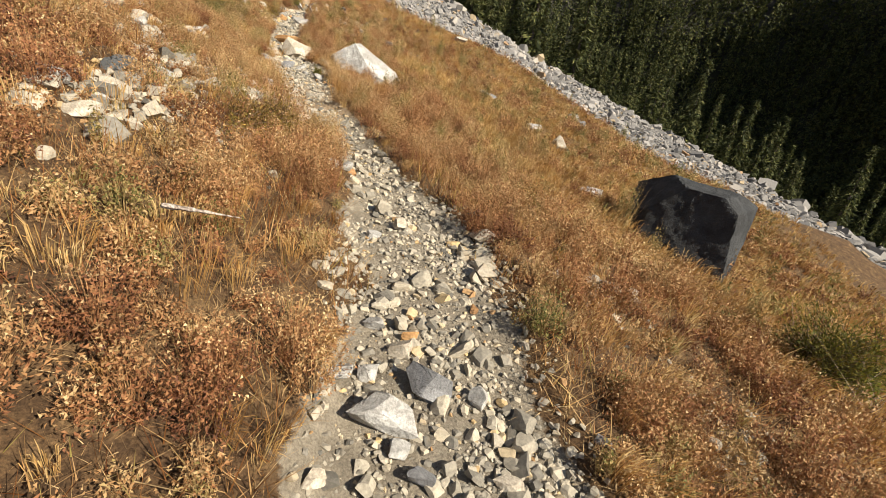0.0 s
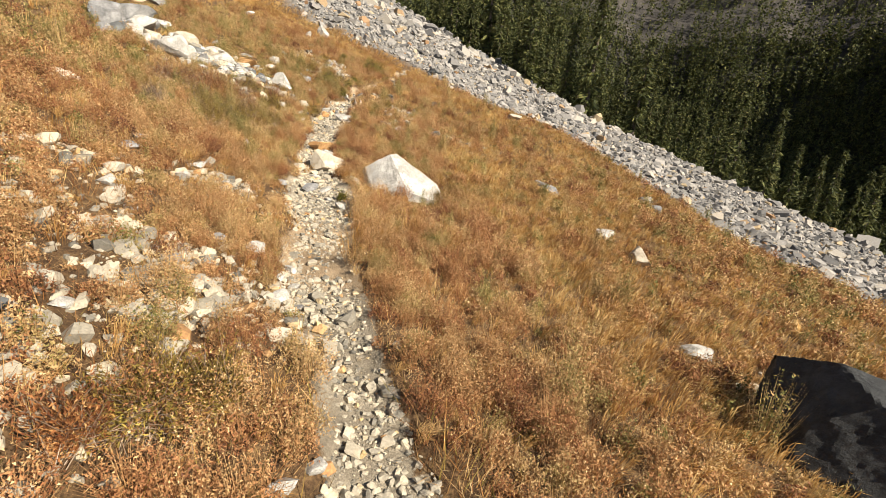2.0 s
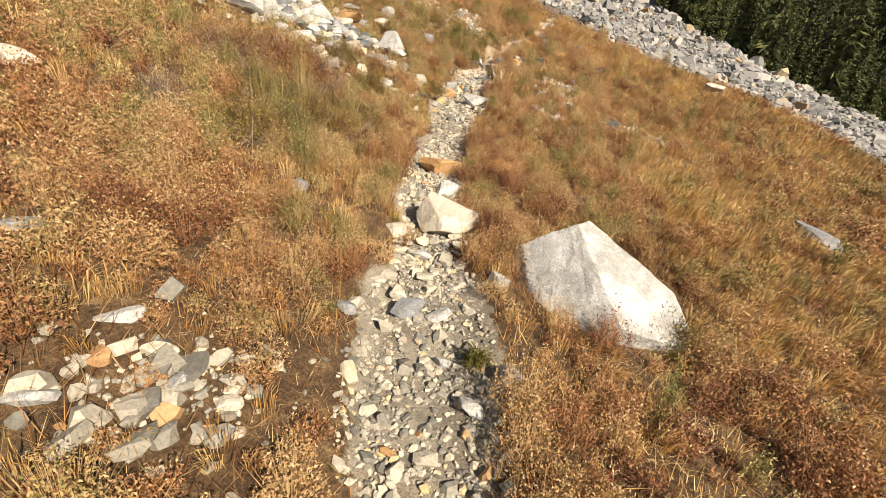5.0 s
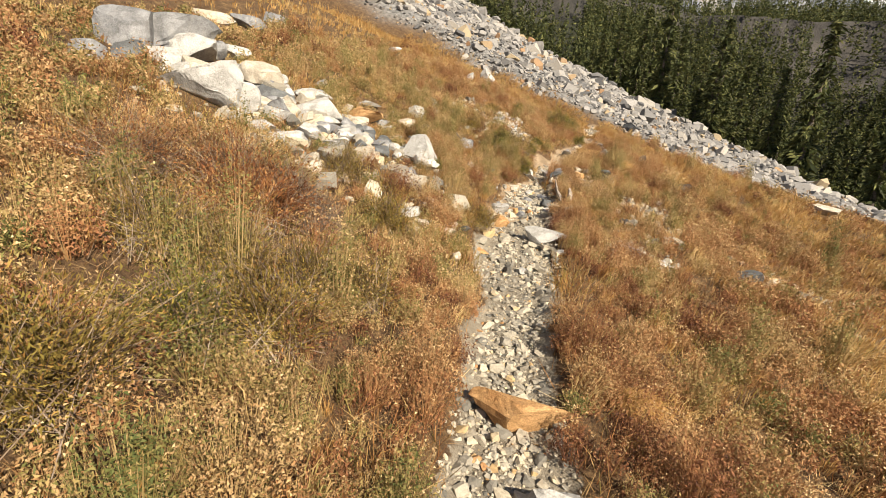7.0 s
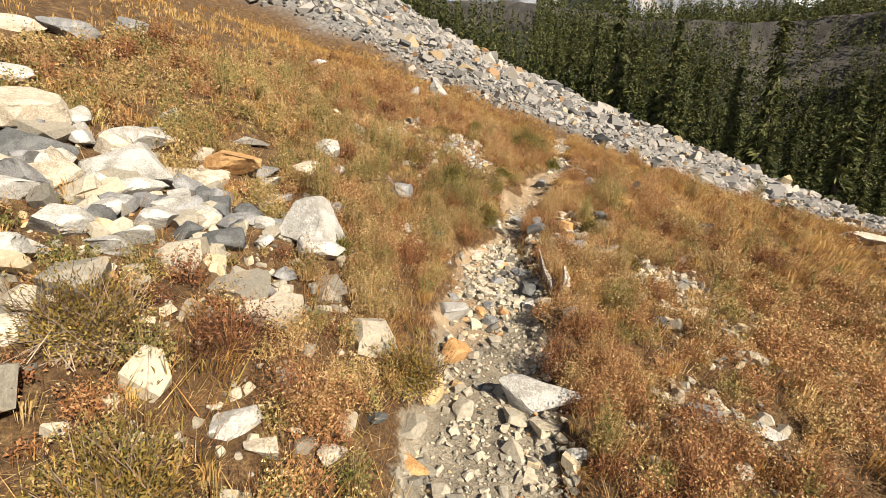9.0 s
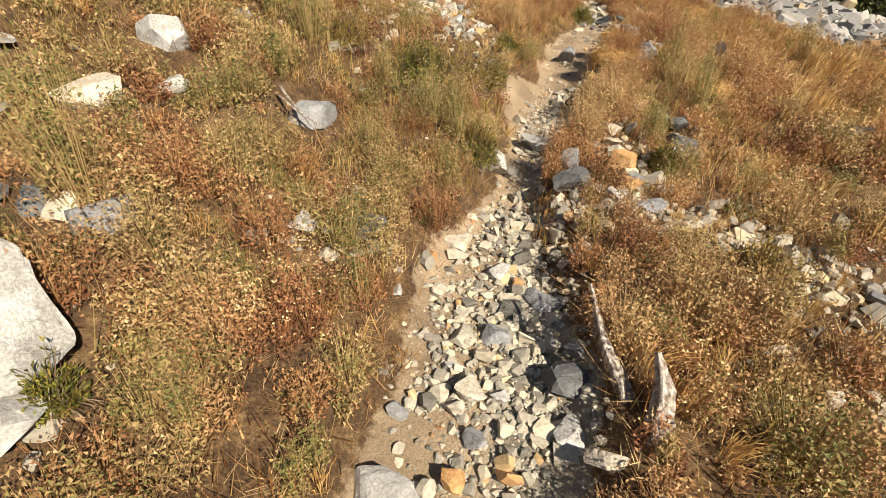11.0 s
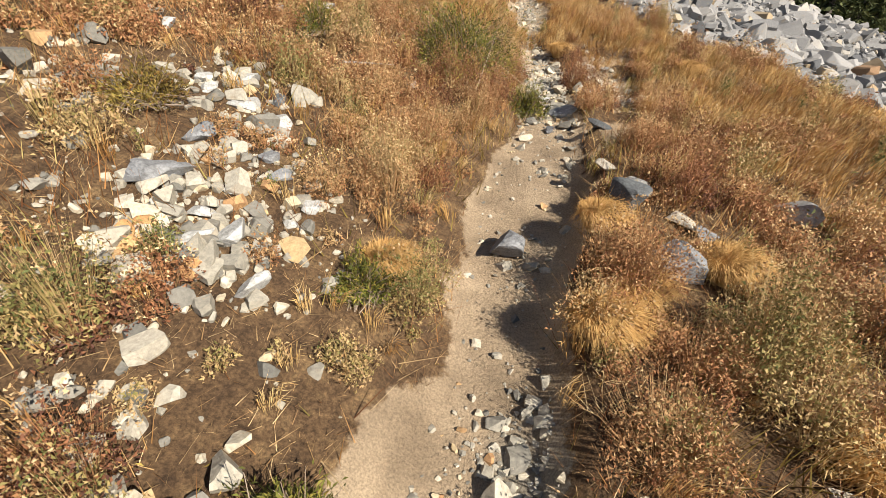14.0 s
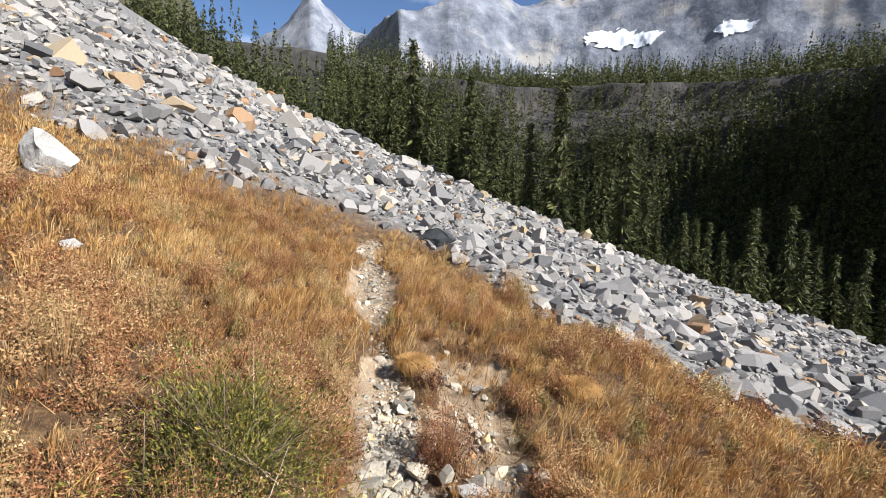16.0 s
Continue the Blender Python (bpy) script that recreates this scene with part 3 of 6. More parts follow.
# ---- single stones, from the near end of the path to the far ----
rock("rock", "pale white granite stone with grey weathering on the stony footpath", -0.03, 1.27, 0.30, 0.18, 0.18, WHITE, 101, 3, 4, -4, level=4)
rock("rock", "grey granite stone with pale veins on the stony footpath", 0.16, 1.42, 0.24, 0.15, 0.15, GREY, 102, -6, 8, 8, level=3)
rock("rock", "tan granite stone with rusty stains on the footpath", 0.03, 1.62, 0.13, 0.09, 0.09, TAN, 103, -12, -6, -9, level=3)
rock("rock", "pale white granite stone with grey weathering on the stony footpath", -0.09, 1.49, 0.11, 0.09, 0.09, WHITE, 104, 2, -9, -1, level=3)
rock("rock", "pale white granite stone with grey weathering on the stony footpath", -0.23, 1.41, 0.16, 0.09, 0.07, WHITE, 105, 14, -4, 4, level=3)
rock("rock", "pale white granite stone with grey weathering on the stony footpath", 0.35, 1.40, 0.09, 0.08, 0.08, WHITE, 106, -11, -10, 1, level=3)
rock("rock", "orange iron-stained granite stone on the footpath", 0.06, 1.72, 0.09, 0.06, 0.06, ORANGE, 107, -9, -2, -4, level=3)
rock("rock", "tan granite stone with rusty stains on the footpath", 0.46, 2.66, 0.21, 0.12, 0.12, TAN, 108, -4, -1, -7, level=3)
rock("rock", "tan granite stone with rusty stains on the footpath", -0.20, 0.99, 0.08, 0.08, 0.07, TAN, 109, 13, 6, -4, level=3)
rock("rock", "grey granite stone with pale veins on the stony footpath", 0.13, 1.05, 0.11, 0.08, 0.08, GREY, 110, -15, -2, 9, level=3)
rock("rock", "tan granite stone with rusty stains on the footpath", 0.42, 1.06, 0.13, 0.07, 0.07, TAN, 111, -7, 3, 8, level=3)
rock("rock", "pale white granite stone with grey weathering on the stony footpath", 0.05, 1.14, 0.09, 0.07, 0.07, WHITE, 112, 8, -2, -8, level=3)
rock("rock", "dark grey angular stone lying on the footpath", 0.42, 2.91, 0.13, 0.09, 0.09, SLATE, 113, -4, 1, -3, level=3)
rock("rock", "tan granite stone with rusty stains on the footpath", -0.08, 2.72, 0.11, 0.10, 0.10, TAN, 114, -7, -2, -1, level=3)
rock("rock", "pale white granite stone with grey weathering on the stony footpath", -0.60, 3.14, 0.13, 0.12, 0.12, WHITE, 115, 4, -4, -1, level=3)
rock("rock", "pale white granite stone with grey weathering on the stony footpath", -0.52, 3.31, 0.12, 0.09, 0.09, WHITE, 116, 20, 2, -4, level=3)
rock("rock", "pale white granite stone with grey weathering on the stony footpath", -0.22, 2.56, 0.10, 0.07, 0.07, WHITE, 117, -2, -1, -6, level=3)
rock("rock", "pale white granite stone with grey weathering on the stony footpath", -0.12, 1.78, 0.12, 0.07, 0.07, WHITE, 118, -5, 0, -8, level=3)
rock("rock", "dark grey angular stone lying on the slope", -2.10, 3.41, 0.26, 0.14, 0.14, SLATE, 119, 31, -3, 4, level=3)
rock("rock", "tan granite stone with rusty stains on the slope", -1.96, 3.10, 0.19, 0.10, 0.10, TAN, 120, 40, 4, 4, level=3)
rock("rock", "pale white granite stone with grey weathering, bedded in dry grass", -2.11, 2.81, 0.19, 0.11, 0.11, WHITE, 121, 33, 3, -3, level=3)
rock("rock", "tan granite stone with rusty stains on the slope", -1.78, 2.54, 0.23, 0.13, 0.11, TAN, 122, 37, -3, -1, level=3)
rock("rock", "pale white granite stone with grey weathering, bedded in dry grass", -1.93, 2.89, 0.15, 0.08, 0.08, WHITE, 123, 21, -5, 9, level=3)
rock("rock", "pale white granite stone with grey weathering, bedded in dry grass", -1.94, 3.69, 0.15, 0.08, 0.08, WHITE, 124, 20, 4, 3, level=3)
rock("rock", "pale white granite stone with grey weathering, bedded in dry grass", 2.11, 9.33, 0.38, 0.23, 0.23, WHITE, 125, -6, -0, 2, level=4)
rock("rock", "grey granite stone with pale veins, bedded in the slope", 4.43, 13.73, 0.49, 0.28, 0.28, GREY, 126, -31, -9, -6, level=4)
rock("rock", "pale white granite stone with grey weathering, bedded in dry grass", 2.37, 6.15, 0.39, 0.21, 0.18, WHITE, 127, -31, -8, -7, level=4)
rock("rock", "grey granite stone with pale veins, bedded in the slope", 0.80, 1.23, 0.08, 0.05, 0.05, GREY, 128, -32, -6, 9, level=3)
rock("rock", "tan granite stone with rusty stains on the slope", 1.48, 1.51, 0.08, 0.06, 0.06, TAN, 129, -39, 1, 4, level=3)
rock("rock", "pale white granite stone with grey weathering on the stony footpath", -1.68, 5.15, 0.16, 0.10, 0.10, WHITE, 130, 33, 9, 7, level=3)
rock("rock", "pale white granite stone with grey weathering on the stony footpath", -1.41, 4.99, 0.13, 0.09, 0.09, WHITE, 131, 43, -0, 7, level=3)
rock("rock", "pale white granite stone with grey weathering on the stony footpath", -1.23, 4.55, 0.15, 0.10, 0.10, WHITE, 132, 49, 3, 8, level=3)
rock("rock", "grey granite stone with pale veins, bedded in the slope", -1.93, 5.09, 0.11, 0.12, 0.10, GREY, 133, 50, -3, 1, level=3)
rock("rock", "grey granite stone with pale veins, bedded in the slope", -1.87, 4.44, 0.15, 0.10, 0.10, GREY, 134, 52, -6, 5, level=3)
rock("rock", "tan granite stone with rusty stains on the slope", -1.88, 4.33, 0.05, 0.07, 0.05, TAN, 135, 73, 9, 7, level=3)
rock("rock", "orange iron-stained granite stone on the slope", -1.71, 4.39, 0.11, 0.09, 0.09, ORANGE, 136, 61, -8, -0, level=3)
rock("rock", "tan granite stone with rusty stains on the slope", -1.61, 4.25, 0.14, 0.08, 0.08, TAN, 137, 75, 6, -0, level=3)
rock("rock", "pale white granite stone with grey weathering, bedded in dry grass", -1.80, 4.37, 0.10, 0.06, 0.05, WHITE, 138, 60, -6, -6, level=3)
rock("rock", "pale white granite stone with grey weathering, bedded in dry grass", -1.71, 4.20, 0.09, 0.10, 0.08, WHITE, 139, 53, 8, 3, level=3)
rock("rock", "pale white granite stone with grey weathering, bedded in dry grass", -2.85, 6.06, 0.18, 0.10, 0.09, WHITE, 140, 34, -2, -9, level=3)
rock("rock", "pale white granite stone with grey weathering, bedded in dry grass", -2.55, 4.99, 0.15, 0.08, 0.06, WHITE, 141, 49, 5, 3, level=3)
rock("rock", "tan granite stone with rusty stains on the slope", -3.30, 5.49, 0.22, 0.12, 0.10, TAN, 142, 56, -5, 3, level=3)
rock("rock", "tan granite stone with rusty stains on the slope", -3.10, 5.54, 0.19, 0.10, 0.10, TAN, 143, 68, -1, -9, level=3)
rock("rock", "pale white granite stone with grey weathering, bedded in dry grass", -2.93, 5.26, 0.20, 0.11, 0.10, WHITE, 144, 44, -8, 9, level=3)
rock("rock", "tan granite stone with rusty stains on the slope", -2.83, 5.15, 0.19, 0.10, 0.08, TAN, 145, 59, 7, -7, level=3)
rock("rock", "pale white granite stone with grey weathering on the stony footpath", -1.42, 5.22, 0.13, 0.09, 0.09, WHITE, 146, 25, 4, 8, level=3)
rock("rock", "pale white granite stone with grey weathering on the stony footpath", -1.28, 4.95, 0.11, 0.07, 0.07, WHITE, 147, 28, -9, 7, level=3)
rock("rock", "tan granite stone with rusty stains on the footpath", -1.33, 4.71, 0.12, 0.06, 0.06, TAN, 148, 34, 5, -7, level=3)
rock("rock", "grey granite stone with pale veins on the stony footpath", -1.13, 4.66, 0.12, 0.07, 0.07, GREY, 149, 41, 7, 5, level=3)
rock("rock", "grey granite stone with pale veins, bedded in the slope", -3.49, 6.22, 0.27, 0.15, 0.11, GREY, 150, 46, 5, -7, level=3)
rock("rock", "tan granite stone with rusty stains on the slope", 2.57, 8.76, 0.41, 0.40, 0.37, TAN, 151, -36, -2, 8, level=4)
rock("rock", "grey granite stone with pale veins, bedded in the slope", 1.46, 11.90, 0.65, 0.35, 0.27, GREY, 152, -23, 8, 6, level=4)
rock("rock", "pale white granite stone with grey weathering, bedded in dry grass", 4.36, 14.26, 0.45, 0.25, 0.25, WHITE, 153, -10, -3, -6, level=4)
rock("rock", "tan granite stone with rusty stains on the footpath", -2.33, 8.76, 0.57, 0.37, 0.37, TAN, 154, 10, 7, 9, level=4)
rock("rock", "orange iron-stained granite stone on the footpath", -2.79, 9.91, 0.54, 0.29, 0.21, ORANGE, 155, 25, -0, -4, level=4)
rock("rock", "pale white granite stone with grey weathering on the stony footpath", -2.56, 9.46, 0.27, 0.18, 0.18, WHITE, 156, 28, 7, -8, level=3)
rock("rock", "pale white granite stone with grey weathering on the stony footpath", -1.70, 8.04, 0.15, 0.18, 0.14, WHITE, 157, 1, 7, 7, level=3)
rock("rock", "grey granite stone with pale veins on the stony footpath", -2.14, 7.59, 0.22, 0.14, 0.14, GREY, 158, 17, -4, -1, level=3)
rock("rock", "pale white granite stone with grey weathering on the stony footpath", -1.96, 7.64, 0.17, 0.10, 0.10, WHITE, 159, 19, -8, 7, level=3)
rock("rock", "grey granite stone with pale veins on the stony footpath", -2.40, 7.34, 0.13, 0.10, 0.10, GREY, 160, 32, 5, -5, level=3)
rock("rock", "pale white granite stone with grey weathering on the stony footpath", -1.57, 7.03, 0.12, 0.11, 0.11, WHITE, 161, 26, 5, -3, level=3)
rock("rock", "grey granite stone with pale veins on the stony footpath", -1.45, 7.26, 0.15, 0.14, 0.13, GREY, 162, 20, 4, 7, level=3)
rock("rock", "pale white granite stone with grey weathering on the stony footpath", -1.79, 7.27, 0.12, 0.07, 0.06, WHITE, 163, 3, -9, 5, level=3)
rock("rock", "pale white granite stone with grey weathering, bedded in dry grass", -2.97, 6.50, 0.19, 0.10, 0.07, WHITE, 164, 52, 0, -7, level=3)
rock("rock", "pale white granite stone with grey weathering, bedded in dry grass", -2.59, 6.41, 0.11, 0.08, 0.08, WHITE, 165, 68, 0, 7, level=3)
rock("rock", "tan granite stone with rusty stains on the slope", -2.42, 6.45, 0.13, 0.08, 0.08, TAN, 166, 36, -0, -9, level=3)
rock("rock", "grey granite stone with pale veins, bedded in the slope", -3.30, 8.19, 0.26, 0.14, 0.12, GREY, 167, 48, -1, -9, level=3)
rock("rock", "grey granite stone with pale veins, bedded in the slope", -3.67, 6.60, 0.23, 0.13, 0.07, GREY, 168, 51, 1, -8, level=3)
rock("rock", "tan granite stone with rusty stains on the slope", -5.64, 7.98, 0.37, 0.22, 0.22, TAN, 169, 50, -1, -0, level=4)
rock("rock", "tan granite stone with rusty stains on the footpath", -2.29, 7.74, 0.14, 0.11, 0.11, TAN, 170, 27, 2, -3, level=3)
rock("rock", "tan granite stone with rusty stains on the footpath", -2.43, 7.77, 0.15, 0.08, 0.07, TAN, 171, 30, -7, -4, level=3)
rock("rock", "pale white granite stone with grey weathering on the stony footpath", -2.34, 8.29, 0.15, 0.09, 0.09, WHITE, 172, 30, -7, -6, level=3)
rock("rock", "tan granite stone with rusty stains on the footpath", -2.61, 8.43, 0.19, 0.13, 0.13, TAN, 173, 17, -0, -10, level=3)
rock("rock", "pale white granite stone with grey weathering, bedded in dry grass", -6.45, 11.79, 0.56, 0.33, 0.33, WHITE, 174, 45, -1, -7, level=4)
rock("rock", "dark grey angular stone lying on the slope", -6.56, 12.45, 0.55, 0.30, 0.30, SLATE, 175, 58, 6, 2, level=4)
rock("rock", "tan granite stone with rusty stains on the slope", -6.25, 12.44, 0.41, 0.23, 0.18, TAN, 176, 56, -2, -9, level=4)
rock("rock", "pale white granite stone with grey weathering, bedded in dry grass", -5.97, 12.71, 0.53, 0.29, 0.23, WHITE, 177, 43, -3, 2, level=4)
rock("rock", "orange iron-stained granite stone on the slope", -6.02, 13.60, 0.58, 0.32, 0.25, ORANGE, 178, 28, -5, 6, level=4)
rock("rock", "pale white granite stone with grey weathering, bedded in dry grass", -5.60, 11.65, 0.42, 0.23, 0.23, WHITE, 179, 46, -2, 9, level=4)
rock("rock", "pale white granite stone with grey weathering, bedded in dry grass", -5.66, 12.05, 0.39, 0.23, 0.23, WHITE, 180, 42, -7, 4, level=4)
rock("rock", "pale white granite stone with grey weathering, bedded in dry grass", -5.53, 12.43, 0.29, 0.21, 0.21, WHITE, 181, 45, 2, -9, level=4)
rock("rock", "dark grey angular stone lying on the slope", -5.17, 12.55, 0.30, 0.20, 0.20, SLATE, 182, 35, -10, -5, level=4)
rock("rock", "pale white granite stone with grey weathering, bedded in dry grass", -4.74, 13.03, 0.34, 0.25, 0.25, WHITE, 183, 34, -9, -4, level=4)
rock("rock", "grey granite stone with pale veins, bedded in the slope", -4.81, 12.39, 0.28, 0.15, 0.13, GREY, 184, 48, 9, -0, level=4)
rock("rock", "grey granite stone with pale veins, bedded in the slope", -8.73, 14.45, 0.63, 0.35, 0.34, GREY, 185, 58, 3, -1, level=4)
rock("rock", "grey granite stone with pale veins, bedded in the slope", -7.71, 12.67, 0.40, 0.28, 0.28, GREY, 186, 69, -7, 7, level=4)
rock("rock", "grey granite stone with pale veins, bedded in the slope", -9.31, 15.69, 0.42, 0.28, 0.28, GREY, 187, 33, 7, 4, level=4)
rock("rock", "pale white granite stone with grey weathering, bedded in dry grass", -7.05, 12.71, 0.49, 0.28, 0.28, WHITE, 188, 52, 3, -1, level=4)
rock("rock", "pale white granite stone with grey weathering, bedded in dry grass", -6.52, 13.27, 0.56, 0.31, 0.24, WHITE, 189, 53, -8, 0, level=4)
rock("rock", "pale white granite stone with grey weathering, bedded in dry grass", -4.23, 11.60, 0.22, 0.14, 0.14, WHITE, 190, 44, 9, -6, level=3)
rock("rock", "pale white granite stone with grey weathering, bedded in dry grass", -4.22, 11.89, 0.16, 0.10, 0.10, WHITE, 191, 21, 8, -3, level=3)
rock("rock", "tan granite stone with rusty stains on the slope", -4.11, 11.56, 0.15, 0.08, 0.07, TAN, 192, 17, 4, -2, level=3)
rock("rock", "tan granite stone with rusty stains on the slope", -3.91, 11.69, 0.14, 0.11, 0.11, TAN, 193, 31, -0, 0, level=3)
rock("rock", "dark grey angular stone lying on the slope", -3.86, 12.01, 0.12, 0.08, 0.08, SLATE, 194, 17, -4, 8, level=3)
rock("rock", "orange iron-stained granite stone on the footpath", -3.77, 12.91, 0.24, 0.18, 0.18, ORANGE, 195, 18, 6, 8, level=3)
rock("rock", "orange iron-stained granite stone on the footpath", -3.67, 11.98, 0.22, 0.12, 0.07, ORANGE, 196, 8, 8, 7, level=3)
rock("rock", "pale white granite stone with grey weathering on the stony footpath", -3.19, 12.62, 0.46, 0.25, 0.20, WHITE, 197, 3, 1, -8, level=4)
rock("rock", "pale white granite stone with grey weathering on the stony footpath", -3.00, 12.24, 0.14, 0.08, 0.06, WHITE, 198, 7, -7, 1, level=3)
rock("rock", "pale white granite stone with grey weathering on the stony footpath", -3.20, 11.73, 0.12, 0.08, 0.08, WHITE, 199, -7, -9, 2, level=3)
rock("rock", "tan granite stone with rusty stains on the footpath", -3.68, 11.28, 0.11, 0.11, 0.10, TAN, 200, 22, 3, 6, level=3)
rock("rock", "grey granite stone with pale veins, bedded in the slope", -5.92, 13.88, 0.39, 0.22, 0.14, GREY, 201, 49, -8, 3, level=4)
rock("rock", "tan granite stone with rusty stains on the slope", -5.13, 11.41, 0.36, 0.20, 0.16, TAN, 202, 54, 3, 1, level=4)
rock("rock", "pale white granite stone with grey weathering, bedded in dry grass", -5.92, 11.63, 0.29, 0.16, 0.16, WHITE, 203, 59, 7, -1, level=4)
rock("rock", "pale white granite stone with grey weathering, bedded in dry grass", -6.12, 12.07, 0.30, 0.17, 0.17, WHITE, 204, 54, 4, -8, level=4)
rock("rock", "tan granite stone with rusty stains on the slope", -6.31, 12.03, 0.22, 0.13, 0.13, TAN, 205, 53, -8, -7, level=3)
rock("rock", "pale white granite stone with grey weathering, bedded in dry grass", -6.09, 11.48, 0.28, 0.16, 0.16, WHITE, 206, 45, -6, -6, level=3)
rock("rock", "pale white granite stone with grey weathering, bedded in dry grass", -5.44, 12.71, 0.25, 0.18, 0.18, WHITE, 207, 40, 1, 6, level=3)
rock("rock", "dark grey angular stone lying on the slope", -5.33, 13.02, 0.23, 0.17, 0.17, SLATE, 208, 35, 8, -2, level=3)
rock("rock", "grey granite stone with pale veins, bedded in the slope", -5.12, 13.24, 0.21, 0.14, 0.14, GREY, 209, 38, 1, 2, level=3)
rock("rock", "grey granite stone with pale veins, bedded in the slope", -4.76, 12.60, 0.16, 0.11, 0.11, GREY, 210, 24, 9, 5, level=3)
rock("rock", "pale white granite stone with grey weathering, bedded in dry grass", -5.42, 12.08, 0.23, 0.14, 0.14, WHITE, 211, 35, 1, 10, level=3)
rock("rock", "pale white granite stone with grey weathering, bedded in dry grass", -6.90, 13.90, 0.32, 0.18, 0.18, WHITE, 212, 29, -4, 5, level=4)
rock("rock", "pale white granite stone with grey weathering, bedded in dry grass", -7.71, 13.10, 0.42, 0.23, 0.22, WHITE, 213, 41, 5, 1, level=4)
rock("rock", "tan granite stone with rusty stains on the slope", -8.99, 14.02, 0.71, 0.39, 0.22, TAN, 214, 61, 1, 9, level=4)
rock("rock", "grey granite stone with pale veins, bedded in the slope", -2.36, 12.83, 0.22, 0.13, 0.13, GREY, 215, -17, 1, -9, level=3)
rock("rock", "pale white granite stone with grey weathering, bedded in dry grass", -2.04, 12.95, 0.22, 0.12, 0.08, WHITE, 216, -16, -2, 10, level=3)
rock("rock", "dark grey angular stone lying on the slope", -1.23, 13.40, 0.30, 0.17, 0.17, SLATE, 217, -13, -7, -9, level=4)
rock("rock", "tan granite stone with rusty stains on the slope", 0.85, 18.89, 0.73, 0.40, 0.27, TAN, 218, -34, -6, 5, level=4)
rock("rock", "pale white granite stone with grey weathering, bedded in dry grass", -6.93, 20.30, 0.33, 0.30, 0.30, WHITE, 219, 22, 1, -1, level=4)
rock("rock", "dark grey angular stone lying on the slope", -6.35, 19.02, 0.25, 0.25, 0.22, SLATE, 220, 5, -2, 10, level=3)
rock("rock", "pale white granite stone with grey weathering, bedded in dry grass", -5.59, 14.69, 0.19, 0.12, 0.12, WHITE, 221, 37, 1, -6, level=3)
rock("rock", "pale white granite stone with grey weathering, bedded in dry grass", -8.63, 19.17, 0.41, 0.22, 0.16, WHITE, 222, 43, -2, 2, level=4)
rock("boulder", "grey granite stone with pale veins, bedded in the slope", -7.93, 12.30, 1.21, 0.66, 0.55, GREY, 223, 46, -3, -3, level=4)
rock("rock", "pale white granite stone with grey weathering, bedded in dry grass", -7.54, 11.87, 0.50, 0.33, 0.33, WHITE, 224, 53, -10, 3, level=4)
rock("rock", "dark grey angular stone lying on the slope", -7.58, 11.47, 0.40, 0.31, 0.31, SLATE, 225, 49, 2, 2, level=4)
rock("rock", "grey granite stone with pale veins, bedded in the slope", -7.51, 11.08, 0.37, 0.27, 0.27, GREY, 226, 68, -4, -4, level=4)
rock("rock", "pale white granite stone with grey weathering, bedded in dry grass", -4.94, 13.16, 0.46, 0.41, 0.41, WHITE, 227, 71, -2, -7, level=4)
rock("rock", "orange iron-stained granite stone on the slope", -5.39, 13.41, 0.13, 0.09, 0.09, ORANGE, 228, 75, -10, 8, level=3)
rock("rock", "pale white granite stone with grey weathering, bedded in dry grass", -5.74, 13.78, 0.21, 0.12, 0.12, WHITE, 229, 53, -2, 10, level=3)
rock("rock", "dark grey angular stone lying on the slope", -5.31, 13.71, 0.18, 0.14, 0.14, SLATE, 230, 53, 4, -2, level=3)
rock("rock", "grey granite stone with pale veins, bedded in the slope", -5.09, 13.76, 0.23, 0.13, 0.12, GREY, 231, 63, 4, -0, level=3)
rock("rock", "grey granite stone with pale veins, bedded in the slope", -5.52, 13.61, 0.35, 0.19, 0.10, GREY, 232, 48, -3, -0, level=4)
rock("rock", "pale white granite stone with grey weathering, bedded in dry grass", -6.37, 14.36, 0.42, 0.23, 0.12, WHITE, 233, 50, 1, -6, level=4)
rock("rock", "pale white granite stone with grey weathering, bedded in dry grass", -5.84, 14.99, 0.32, 0.24, 0.24, WHITE, 234, 43, 1, 3, level=4)
rock("rock", "pale white granite stone with grey weathering, bedded in dry grass", -4.62, 14.22, 0.14, 0.11, 0.11, WHITE, 235, 40, 5, -2, level=3)
rock("rock", "dark grey angular stone lying on the slope", -4.43, 14.40, 0.21, 0.14, 0.14, SLATE, 236, 25, 7, -3, level=3)
rock("rock", "orange iron-stained granite stone on the slope", -4.68, 13.71, 0.13, 0.07, 0.05, ORANGE, 237, 51, 10, 8, level=3)
rock("rock", "tan granite stone with rusty stains on the slope", -5.74, 14.33, 0.32, 0.17, 0.15, TAN, 238, 52, -4, 2, level=4)
rock("rock", "grey granite stone with pale veins, bedded in the slope", -5.00, 14.98, 0.31, 0.17, 0.17, GREY, 239, 36, 1, -3, level=4)
rock("rock", "pale white granite stone with grey weathering on the stony footpath", -4.05, 15.55, 0.15, 0.24, 0.26, WHITE, 240, 9, -8, -4, level=3)
rock("rock", "dark grey angular stone lying on the footpath", -3.55, 15.22, 0.22, 0.18, 0.18, SLATE, 241, -9, 3, 9, level=3)
rock("rock", "pale white granite stone with grey weathering on the stony footpath", -3.32, 15.15, 0.13, 0.12, 0.12, WHITE, 242, -14, -9, 5, level=3)
rock("rock", "grey granite stone with pale veins, bedded in the slope", -3.14, 15.24, 0.17, 0.10, 0.09, GREY, 243, -11, 0, -9, level=3)
